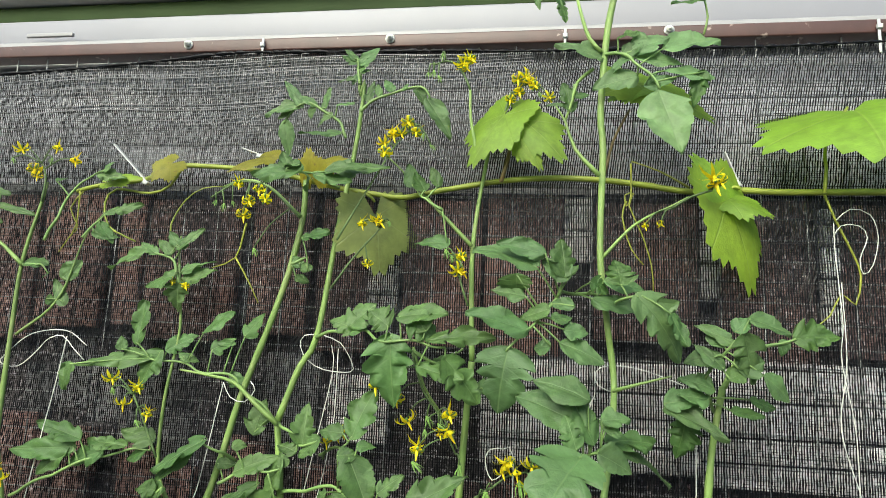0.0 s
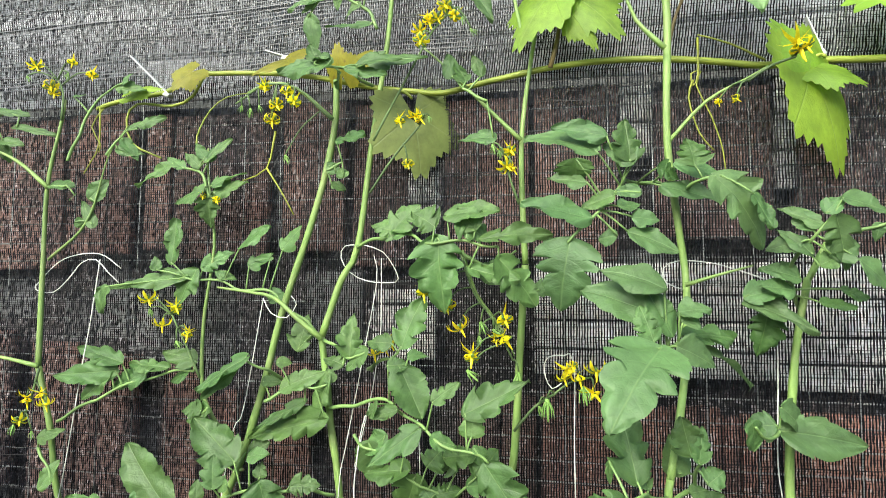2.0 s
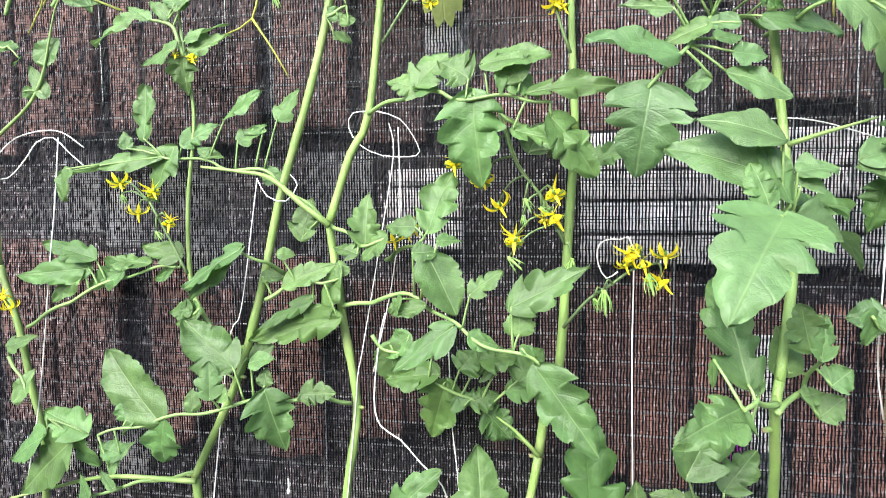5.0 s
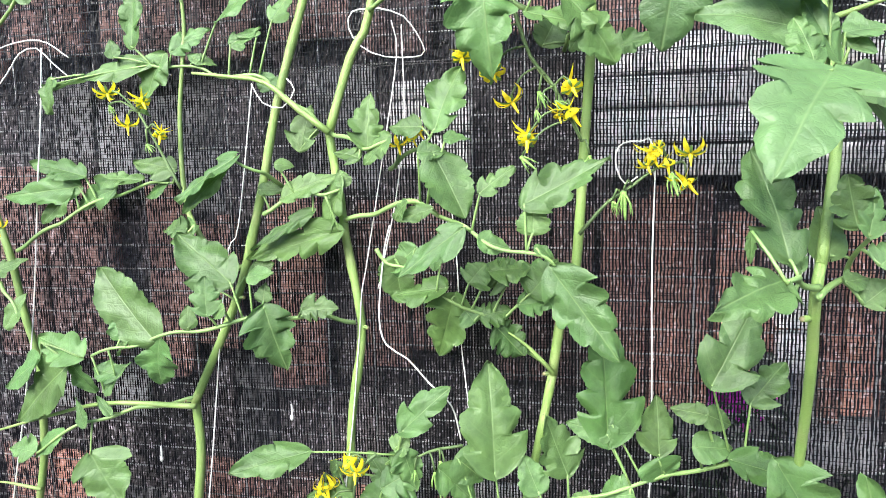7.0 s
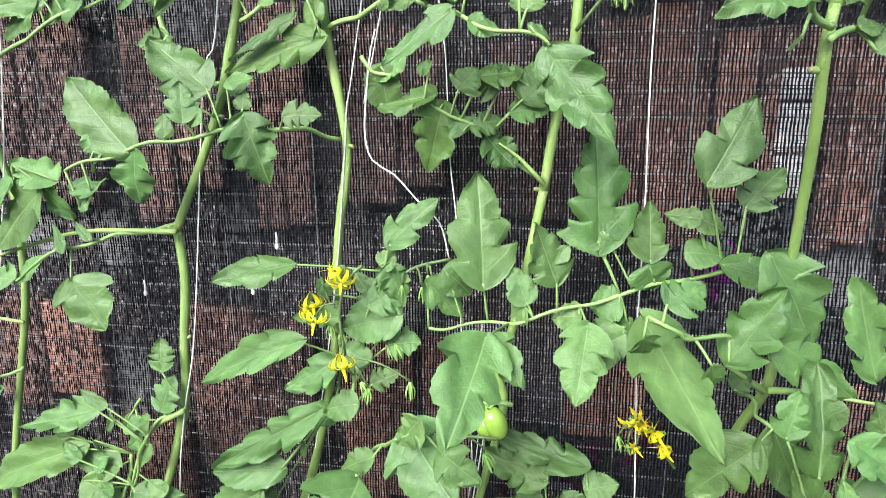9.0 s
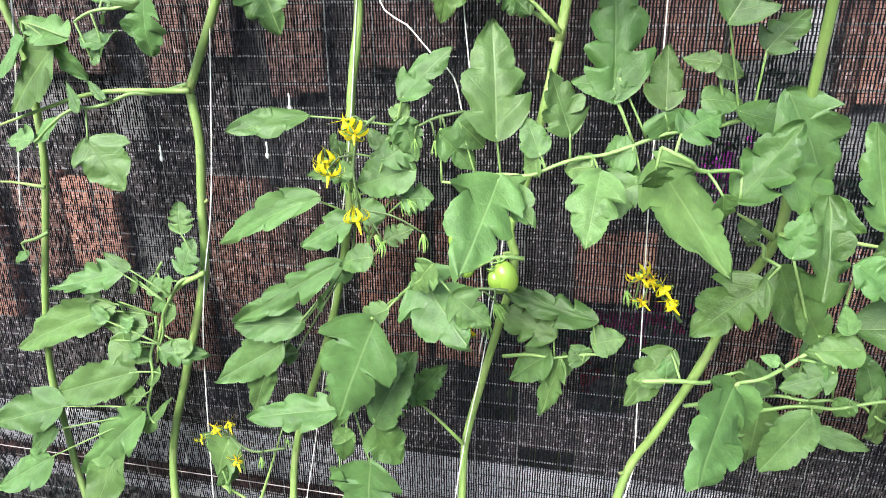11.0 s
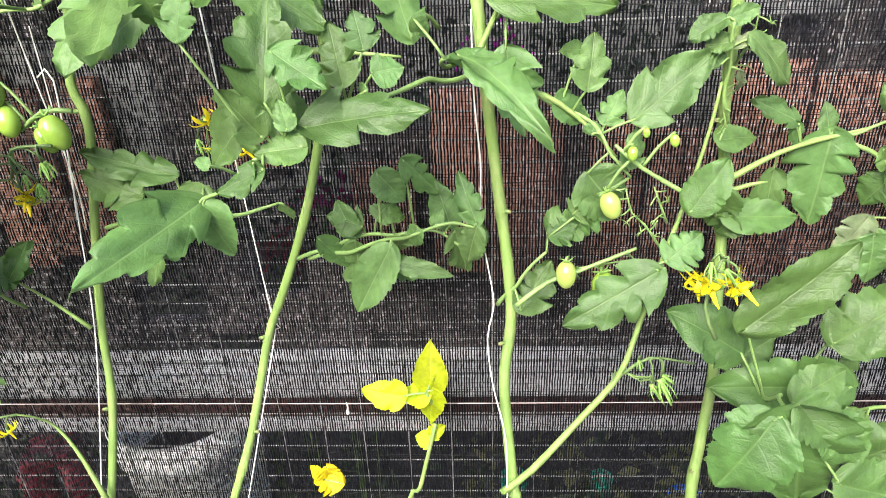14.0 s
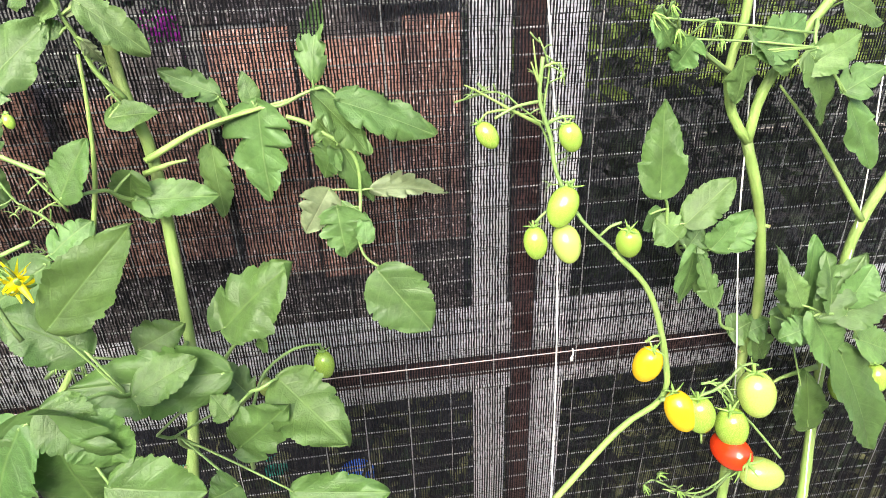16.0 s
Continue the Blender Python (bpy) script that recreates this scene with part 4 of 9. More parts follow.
while x < 0.80:
    w = rng.uniform(0.05, 0.085)
    z = 0.68
    while z < 1.84:
        h = rng.uniform(0.07, 0.15)
        cx, cz = x + w / 2, z + h / 2
        if not any(a < cx < b and c < cz < d for a, b, c, d in HOLES):
            plank("backing_board", (x, z), (min(x + w, 0.815), min(z + h, 1.845)), 0.034 + rng.uniform(0, 0.006), GLINT_BOARD if rng.random() < (0.7 if 1.48 < cz < 1.63 and x < -0.18 or 1.55 < cz < 1.66 and x > 0.02 else 0.16) and cz > 0.9 else GAP_SHADE)
        z += h + 0.001
    x += w + 0.001

# the pale house wall that shows between the panels and the eaves
bm = bmesh.new()
for k in range(3):
    box(bm, (WEST - 0.5, 0.001 * k, 1.842 + 0.062 * k), (EAST + 0.5, 0.008, 1.901 + 0.062 * k), 0.002)
upper_wall = new("pale_siding", mesh_of("pale_siding", bm, LILAC_WALL, smooth=False))
upper_wall.location = (0, 0.6985, 0)
tagged(upper_wall, "pale lilac-white siding boards under the eaves", "siding", kind="structure")


def clumps(name, label, lo, hi, count, size, material, seed, category="foliage"):
    """Small leaves massed in a box."""
    rng = random.Random(seed)
    bm = bmesh.new()
    for _ in range(count):
        c = Vector([rng.uniform(lo[i], hi[i]) for i in range(3)])
        m = Matrix.Translation(c) @ pose(0, 0, 0, rng.uniform(0, 360), rng.uniform(0, 360), rng.uniform(0, 360))
        s = size * rng.uniform(0.6, 1.4)
        vs = [bm.verts.new(m @ Vector(p)) for p in ((0, -s, 0), (0.45 * s, -0.2 * s, 0.1 * s), (0.3 * s, 0.5 * s, 0.05 * s), (0, s, -0.1 * s), (-0.3 * s, 0.5 * s, 0.05 * s), (-0.45 * s, -0.2 * s, 0.1 * s))]
        bm.faces.new(vs[:4])
        bm.faces.new([vs[0], vs[3], vs[4], vs[5]])
    ob = new(name, mesh_of(name, bm, material))
    return tagged(ob, label, category, kind="stuff")


clumps("hedge", "shaded green hedge behind the plank panels", (-2.2, 1.56, 0.0), (3.0, 1.86, 1.36), 24000, 0.014, SHADED_FOLIAGE, 3)
clumps("low_plants", "dull green low plants behind the lower rail", (-1.6, 0.80, 0.0), (2.3, 0.96, 0.50), 2600, 0.016, SHADED_FOLIAGE, 4)
clumps("shrub", "lit yellow-green leafy shrub behind the net", (0.93, 0.86, 0.98), (2.2, 1.10, 1.70), 3000, 0.024, LIT_FOLIAGE, 6)
clumps("dark_shrub", "shaded green leafy shrub behind the net", (0.93, 0.95, 0.0), (2.4, 1.15, 1.05), 2200, 0.026, SHADED_FOLIAGE, 7)
clumps("dry_grass", "dull green and brown weeds behind the lower rail", (0.30, 0.80, 0.0), (2.2, 0.92, 0.60), 1600, 0.018, DRY, 8)

# ---- tomato plants ----

plant_a = thing("tomato_plant", (-0.512, 0.407, 0.0), "tall tomato plant with yellow flowers tied to the net", "tomato plant", "tomato plants along the net")
stem(plant_a, [(-0.512, 0.407, 0.020), (-0.521, 0.449, 0.300), (-0.525, 0.557, 0.661), (-0.570, 0.604, 0.816), (-0.590, 0.620, 0.905), (-0.576, 0.620, 1.001), (-0.535, 0.620, 1.159), (-0.526, 0.620, 1.214), (-0.523, 0.620, 1.293), (-0.535, 0.620, 1.346), (-0.543, 0.620, 1.394), (-0.547, 0.620, 1.413), (-0.567, 0.620, 1.482)], 0.0042, 0.0038, swell=(0.3, 0.62, 0.85))
stem(plant_a, [(-0.553, 0.605, 1.484), (-0.554, 0.605, 1.616), (-0.553, 0.605, 1.712), (-0.537, 0.605, 1.793), (-0.533, 0.605, 1.820)], 0.0038, 0.002, name="branch")
stem(plant_a, [(-0.549, 0.600, 1.485), (-0.593, 0.600, 1.493), (-0.645, 0.600, 1.500)], 0.003, 0.0011, name="branch")
stem(plant_a, [(-0.548, 0.600, 1.707), (-0.595, 0.600, 1.742), (-0.650, 0.600, 1.766)], 0.003, 0.0011, name="branch")
stem(plant_a, [(-0.542, 0.600, 1.616), (-0.489, 0.600, 1.663), (-0.462, 0.600, 1.745), (-0.436, 0.600, 1.781)], 0.002, 0.00066, name="branch")
stem(plant_a, [(-0.516, 0.600, 1.165), (-0.558, 0.600, 1.169), (-0.587, 0.600, 1.168)], 0.002, 0.00066, name="branch")
truss(plant_a, [(-0.533, 0.600, 1.792), (-0.532, 0.600, 1.826), (-0.541, 0.600, 1.845)], [
    ("f", (-0.571, 0.596, 1.864), 1),
    ("f", (-0.547, 0.596, 1.836), 1.2),
    ("f", (-0.542, 0.596, 1.827), .9),
    ("f", (-0.517, 0.596, 1.865), .9),
    ("f", (-0.488, 0.596, 1.847), 1),
    ("b", (-0.583, 0.596, 1.850), 1),
    ("b", (-0.523, 0.596, 1.850), 1)])
truss(plant_a, [(-0.528, 0.580, 1.485), (-0.537, 0.580, 1.450), (-0.550, 0.580, 1.416)], [
    ("f", (-0.539, 0.576, 1.448), 1.1),
    ("f", (-0.519, 0.576, 1.455), 1.1),
    ("f", (-0.513, 0.576, 1.445), 1),
    ("f", (-0.547, 0.576, 1.424), .9),
    ("b", (-0.556, 0.576, 1.417), 1.3),
    ("b", (-0.530, 0.576, 1.411), 1)])
leaf(plant_a, [(-0.521, 0.600, 1.740), (-0.490, 0.600, 1.805), (-0.455, 0.600, 1.833)], [
    ("b", (-0.455, 0.600, 1.831), (-0.416, 0.606, 1.824), 0.021),
    ("s", (-0.447, 0.600, 1.834), (-0.438, 0.601, 1.849), 0.013),
    ("s", (-0.516, 0.600, 1.821), (-0.506, 0.608, 1.827), 0.012)])
leaf(plant_a, [(-0.466, 0.600, 1.745), (-0.454, 0.600, 1.760), (-0.443, 0.600, 1.766)], [
    ("b", (-0.435, 0.600, 1.777), (-0.390, 0.601, 1.794), 0.021),
    ("s", (-0.450, 0.600, 1.752), (-0.418, 0.608, 1.747), 0.016),
    ("s", (-0.443, 0.600, 1.763), (-0.424, 0.604, 1.738), 0.015)])
leaf(plant_a, [(-0.548, 0.600, 1.707), (-0.529, 0.600, 1.709), (-0.517, 0.600, 1.710)], [
    ("s", (-0.542, 0.600, 1.709), (-0.515, 0.607, 1.711), 0.027),
    ("s", (-0.508, 0.600, 1.696), (-0.525, 0.609, 1.693), 0.010)])
leaf(plant_a, [(-0.489, 0.600, 1.663), (-0.475, 0.600, 1.699), (-0.458, 0.600, 1.745)], [
    ("v", (-0.487, 0.600, 1.692), (-0.465, 0.602, 1.715), 0.025),
    ("s", (-0.505, 0.600, 1.663), (-0.495, 0.607, 1.661), 0.016),
    ("s", (-0.481, 0.600, 1.659), (-0.503, 0.603, 1.692), 0.015)])
leaf(plant_a, [(-0.652, 0.600, 1.795), (-0.618, 0.600, 1.803), (-0.600, 0.600, 1.798)], [
    ("s", (-0.636, 0.600, 1.808), (-0.587, 0.606, 1.805), 0.022),
    ("s", (-0.599, 0.600, 1.786), (-0.544, 0.603, 1.778), 0.017),
    ("s", (-0.619, 0.600, 1.769), (-0.592, 0.605, 1.765), 0.017)])
leaf(plant_a, [(-0.652, 0.600, 1.795), (-0.615, 0.600, 1.765), (-0.595, 0.600, 1.742)], [
    ("e", (-0.623, 0.600, 1.765), (-0.611, 0.606, 1.743), 0.017)])
leaf(plant_a, [(-0.527, 0.610, 1.417), (-0.463, 0.610, 1.451), (-0.397, 0.610, 1.476), (-0.340, 0.610, 1.486)], [
    ("b", (-0.440, 0.610, 1.492), (-0.512, 0.616, 1.511), 0.029),
    ("v", (-0.448, 0.610, 1.482), (-0.535, 0.613, 1.472), 0.031),
    ("b", (-0.454, 0.610, 1.479), (-0.495, 0.610, 1.445), 0.027),
    ("b", (-0.406, 0.610, 1.479), (-0.458, 0.611, 1.462), 0.031),
    ("b", (-0.377, 0.610, 1.487), (-0.435, 0.613, 1.494), 0.025),
    ("b", (-0.340, 0.610, 1.497), (-0.389, 0.616, 1.506), 0.028),
    ("d", (-0.347, 0.610, 1.484), (-0.378, 0.613, 1.473), 0.025)])
leaf(plant_a, [(-0.335, 0.610, 1.272), (-0.414, 0.591, 1.256), (-0.453, 0.575, 1.243), (-0.539, 0.575, 1.186)], [
    ("s", (-0.463, 0.575, 1.238), (-0.507, 0.579, 1.213), 0.022),
    ("b", (-0.429, 0.575, 1.221), (-0.397, 0.572, 1.173), 0.058),
    ("s", (-0.433, 0.575, 1.250), (-0.444, 0.578, 1.277), 0.014),
    ("s", (-0.410, 0.583, 1.260), (-0.425, 0.585, 1.278), 0.009),
    ("b", (-0.494, 0.575, 1.219), (-0.529, 0.579, 1.221), 0.029)])
leaf(plant_a, [(-0.499, 0.610, 1.302), (-0.477, 0.570, 1.337), (-0.489, 0.560, 1.361)], [
    ("b", (-0.455, 0.585, 1.308), (-0.529, 0.582, 1.247), 0.055),
    ("b", (-0.438, 0.585, 1.315), (-0.498, 0.592, 1.336), 0.040),
    ("b", (-0.488, 0.585, 1.310), (-0.543, 0.590, 1.282), 0.039),
    ("s", (-0.449, 0.585, 1.306), (-0.435, 0.591, 1.275), 0.023)])
leaf(plant_a, [(-0.552, 0.610, 1.384), (-0.524, 0.594, 1.364), (-0.510, 0.590, 1.331)], [
    ("v", (-0.529, 0.590, 1.342), (-0.510, 0.595, 1.376), 0.022),
    ("b", (-0.543, 0.600, 1.398), (-0.508, 0.603, 1.410), 0.022)])
leaf(plant_a, [(-0.525, 0.600, 1.114), (-0.558, 0.600, 1.099), (-0.590, 0.600, 1.083)], [
    ("s", (-0.560, 0.600, 1.085), (-0.592, 0.608, 1.072), 0.014)])

plant_c = thing("tomato_plant", (-0.398, 0.407, 0.0), "tomato plant with a stout forked stem tied with white string", "tomato plant", "tomato plants along the net")
stem(plant_c, [(-0.398, 0.407, 0.020), (-0.401, 0.450, 0.300), (-0.402, 0.557, 0.658), (-0.414, 0.579, 0.734), (-0.427, 0.609, 0.832), (-0.398, 0.620, 0.941), (-0.356, 0.620, 1.066), (-0.346, 0.620, 1.149), (-0.338, 0.620, 1.214), (-0.341, 0.620, 1.265)], 0.005, 0.0046, swell=(0.3, 0.62, 0.85))
stem(plant_c, [(-0.336, 0.612, 1.266), (-0.296, 0.612, 1.346), (-0.278, 0.612, 1.387), (-0.269, 0.612, 1.416), (-0.251, 0.612, 1.480), (-0.233, 0.612, 1.554), (-0.201, 0.612, 1.651), (-0.182, 0.612, 1.719), (-0.172, 0.612, 1.777), (-0.172, 0.612, 1.826)], 0.0044, 0.0036, swell=(0.3, 0.62, 0.85))
stem(plant_c, [(-0.328, 0.600, 1.267), (-0.428, 0.600, 1.264), (-0.499, 0.600, 1.246), (-0.568, 0.600, 1.225)], 0.003, 0.0011, name="branch")
stem(plant_c, [(-0.171, 0.600, 1.776), (-0.215, 0.600, 1.814), (-0.249, 0.600, 1.823), (-0.278, 0.600, 1.813)], 0.0028, 0.00099, name="branch")
cut_stub(plant_c, (-0.335, 0.612, 1.269), (-0.855, -0.519, 0.012))
cut_stub(plant_c, (-0.346, 0.620, 1.149), (0.858, 0.030, 0.513))
cut_stub(plant_c, (-0.284, 0.612, 1.374), (0.979, -0.205, -0.014))
truss(plant_c, [(-0.168, 0.590, 1.773), (-0.211, 0.590, 1.811), (-0.251, 0.590, 1.817), (-0.287, 0.590, 1.797)], [
    ("f", (-0.249, 0.586, 1.815), 1.1),
    ("f", (-0.234, 0.586, 1.792), 1.1),
    ("f", (-0.239, 0.586, 1.775), 1.2),
    ("f", (-0.212, 0.586, 1.795), 1.1),
    ("f", (-0.221, 0.586, 1.807), 1),
    ("b", (-0.277, 0.586, 1.792), 1),
    ("b", (-0.266, 0.586, 1.788), 1.1),
    ("b", (-0.221, 0.586, 1.732), 1.2),
    ("b", (-0.255, 0.586, 1.791), 1)])
leaf(plant_c, [(-0.127, 0.610, 1.816), (-0.145, 0.573, 1.821), (-0.166, 0.540, 1.820), (-0.192, 0.540, 1.819)], [
    ("v", (-0.150, 0.540, 1.818), (-0.214, 0.540, 1.818), 0.030),
    ("b", (-0.119, 0.575, 1.831), (-0.054, 0.573, 1.832), 0.029),
    ("b", (-0.146, 0.556, 1.814), (-0.159, 0.565, 1.803), 0.020),
    ("b", (-0.166, 0.540, 1.822), (-0.175, 0.542, 1.842), 0.018),
    ("b", (-0.126, 0.556, 1.821), (-0.081, 0.558, 1.834), 0.024),
    ("b", (-0.139, 0.556, 1.817), (-0.094, 0.557, 1.811), 0.021),
    ("c", (-0.153, 0.540, 1.825), (-0.181, 0.544, 1.834), 0.017)])
leaf(plant_c, [(-0.177, 0.600, 1.717), (-0.167, 0.600, 1.720), (-0.160, 0.600, 1.723)], [
    ("s", (-0.166, 0.600, 1.715), (-0.178, 0.601, 1.727), 0.014),
    ("s", (-0.156, 0.600, 1.709), (-0.161, 0.600, 1.720), 0.014),
    ("b", (-0.166, 0.600, 1.750), (-0.133, 0.606, 1.758), 0.024),
    ("s", (-0.170, 0.600, 1.700), (-0.155, 0.607, 1.697), 0.014)])
leaf(plant_c, [(-0.246, 0.600, 1.454), (-0.215, 0.600, 1.469), (-0.183, 0.600, 1.474), (-0.151, 0.600, 1.479)], [
    ("b", (-0.226, 0.600, 1.469), (-0.177, 0.601, 1.494), 0.028),
    ("s", (-0.231, 0.600, 1.499), (-0.216, 0.606, 1.499), 0.014),
    ("d", (-0.173, 0.600, 1.438), (-0.269, 0.603, 1.413), 0.037),
    ("d", (-0.197, 0.600, 1.456), (-0.259, 0.594, 1.423), 0.018),
    ("b", (-0.169, 0.600, 1.484), (-0.193, 0.600, 1.428), 0.026),
    ("s", (-0.248, 0.600, 1.477), (-0.228, 0.605, 1.477), 0.015),
    ("s", (-0.166, 0.600, 1.479), (-0.172, 0.601, 1.494), 0.014)])
leaf(plant_c, [(-0.230, 0.610, 1.479), (-0.243, 0.582, 1.495), (-0.257, 0.575, 1.505)], [
    ("b", (-0.256, 0.575, 1.506), (-0.315, 0.565, 1.472), 0.031),
    ("b", (-0.259, 0.575, 1.503), (-0.312, 0.575, 1.457), 0.021)])
leaf(plant_c, [(-0.164, 0.610, 1.353), (-0.218, 0.578, 1.365), (-0.315, 0.550, 1.351), (-0.416, 0.550, 1.323)], [
    ("v", (-0.333, 0.550, 1.348), (-0.393, 0.557, 1.410), 0.047),
    ("s", (-0.364, 0.550, 1.347), (-0.370, 0.551, 1.366), 0.020),
    ("s", (-0.358, 0.550, 1.347), (-0.380, 0.557, 1.329), 0.015),
    ("b", (-0.325, 0.550, 1.348), (-0.340, 0.550, 1.300), 0.045),
    ("s", (-0.296, 0.550, 1.359), (-0.297, 0.550, 1.378), 0.015),
    ("b", (-0.278, 0.550, 1.371), (-0.280, 0.552, 1.404), 0.028),
    ("s", (-0.262, 0.550, 1.376), (-0.279, 0.556, 1.368), 0.013),
    ("b", (-0.262, 0.564, 1.397), (-0.315, 0.569, 1.440), 0.048),
    ("b", (-0.231, 0.564, 1.375), (-0.213, 0.563, 1.318), 0.048),
    ("s", (-0.231, 0.564, 1.381), (-0.231, 0.566, 1.397), 0.016),
    ("b", (-0.195, 0.564, 1.374), (-0.164, 0.567, 1.376), 0.025)] + [
    ("s", (-0.244, 0.564, 1.402), (-0.223, 0.566, 1.408), 0.019),
    ("s", (-0.386, 0.550, 1.298), (-0.364, 0.553, 1.325), 0.023),
    ("s", (-0.373, 0.550, 1.312), (-0.401, 0.553, 1.318), 0.021)])
leaf(plant_c, [(-0.280, 0.600, 1.374), (-0.270, 0.600, 1.391), (-0.258, 0.600, 1.402)], [
    ("s", (-0.297, 0.600, 1.382), (-0.301, 0.601, 1.393), 0.011),
    ("d", (-0.264, 0.600, 1.396), (-0.239, 0.602, 1.409), 0.022)])
leaf(plant_c, [(-0.348, 0.610, 1.074), (-0.378, 0.594, 1.059), (-0.404, 0.590, 0.993)], [
    ("b", (-0.362, 0.600, 1.123), (-0.363, 0.601, 1.155), 0.030),
    ("b", (-0.367, 0.600, 1.079), (-0.355, 0.603, 1.116), 0.037),
    ("b", (-0.376, 0.592, 1.070), (-0.398, 0.600, 1.047), 0.023),
    ("s", (-0.381, 0.592, 1.041), (-0.409, 0.597, 1.009), 0.022),
    ("b", (-0.438, 0.592, 1.077), (-0.525, 0.588, 1.050), 0.037),
    ("s", (-0.418, 0.592, 1.069), (-0.438, 0.600, 1.047), 0.015),
    ("s", (-0.465, 0.590, 1.017), (-0.483, 0.592, 1.034), 0.018),
    ("s", (-0.446, 0.590, 1.009), (-0.431, 0.591, 1.023), 0.016),
    ("b", (-0.462, 0.590, 0.993), (-0.421, 0.591, 0.970), 0.041),
    ("s", (-0.426, 0.592, 1.081), (-0.454, 0.593, 1.098), 0.013)])
stem(plant_c, [(-0.341, 0.600, 1.080), (-0.380, 0.600, 1.056), (-0.406, 0.600, 1.007), (-0.418, 0.600, 0.964)], 0.003, 0.0011, name="branch")
leaf(plant_c, [(-0.405, 0.610, 1.073), (-0.376, 0.594, 1.112), (-0.358, 0.590, 1.139)], [
    ("s", (-0.412, 0.600, 1.057), (-0.391, 0.602, 1.064), 0.021),
    ("s", (-0.394, 0.600, 1.044), (-0.418, 0.606, 1.026), 0.020)])
leaf(plant_c, [(-0.417, 0.610, 1.018), (-0.423, 0.594, 0.953), (-0.426, 0.580, 0.900), (-0.408, 0.580, 0.887)], [
    ("v", (-0.473, 0.595, 1.027), (-0.627, 0.595, 0.963), 0.045),
    ("s", (-0.477, 0.595, 1.040), (-0.486, 0.596, 1.053), 0.019),
    ("b", (-0.422, 0.595, 1.010), (-0.478, 0.599, 1.007), 0.038),
    ("s", (-0.448, 0.595, 1.039), (-0.451, 0.603, 1.022), 0.017),
    ("v", (-0.447, 0.587, 0.954), (-0.565, 0.586, 0.912), 0.047),
    ("b", (-0.429, 0.580, 0.930), (-0.472, 0.586, 0.922), 0.027),
    ("s", (-0.406, 0.587, 0.958), (-0.433, 0.594, 0.937), 0.022),
    ("b", (-0.434, 0.580, 0.907), (-0.531, 0.563, 0.817), 0.057),
    ("b", (-0.468, 0.578, 0.864), (-0.511, 0.547, 0.766), 0.055),
    ("b", (-0.543, 0.580, 0.902), (-0.645, 0.574, 0.869), 0.055),
    ("d", (-0.559, 0.579, 0.868), (-0.616, 0.575, 0.830), 0.040)] + [
    ("b", (-0.568, 0.569, 0.833), (-0.643, 0.555, 0.789), 0.048),
    ("s", (-0.428, 0.587, 0.989), (-0.457, 0.593, 0.979), 0.022),
    ("b", (-0.400, 0.587, 0.988), (-0.349, 0.591, 0.990), 0.033),
    ("s", (-0.364, 0.587, 0.991), (-0.385, 0.589, 1.002), 0.021),
    ("b", (-0.435, 0.580, 0.883), (-0.393, 0.582, 0.933), 0.018)])
truss(plant_c, [(-0.260, 0.580, 0.885), (-0.301, 0.580, 0.875), (-0.327, 0.580, 0.892)], [
    ("f", (-0.339, 0.576, 0.901), 1),
    ("f", (-0.322, 0.576, 0.909), 1),
    ("f", (-0.317, 0.574, 0.862), 1.1),
    ("b", (-0.288, 0.576, 0.870), 1.3),
    ("b", (-0.254, 0.576, 0.899), 1),
    ("f", (-0.361, 0.576, 0.885), .7)])
leaf(plant_c, [(-0.353, 0.592, 0.809), (-0.324, 0.574, 0.816), (-0.293, 0.566, 0.805)], [
    ("b", (-0.333, 0.588, 0.881), (-0.367, 0.574, 0.818), 0.068),
    ("d", (-0.342, 0.580, 0.842), (-0.326, 0.583, 0.830), 0.037)])
stem(plant_c, [(-0.350, 0.524, 0.616), (-0.319, 0.558, 0.730), (-0.303, 0.577, 0.792), (-0.345, 0.584, 0.817)], 0.0032, 0.00143, name="branch")
stem(plant_c, [(-0.303, 0.577, 0.792), (-0.286, 0.595, 0.851), (-0.272, 0.600, 0.894)], 0.0022, 0.00066, name="branch")
stem(plant_c, [(-0.316, 0.563, 0.748), (-0.300, 0.559, 0.732), (-0.275, 0.545, 0.686)], 0.0018, 0.00055, name="branch")
fruits(plant_c, [(-0.325, 0.552, 0.761), (-0.308, 0.547, 0.742), (-0.311, 0.544, 0.732)], [
    ("g", (-0.309, 0.535, 0.718), 0.0157, -0, -14)])
stem(plant_c, [(-0.272, 0.615, 1.404), (-0.295, 0.615, 1.404), (-0.326, 0.615, 1.442), (-0.335, 0.615, 1.481), (-0.334, 0.615, 1.550), (-0.324, 0.615, 1.632), (-0.331, 0.615, 1.687), (-0.337, 0.615, 1.737), (-0.336, 0.615, 1.752)], 0.0031, 0.0011, name="branch")
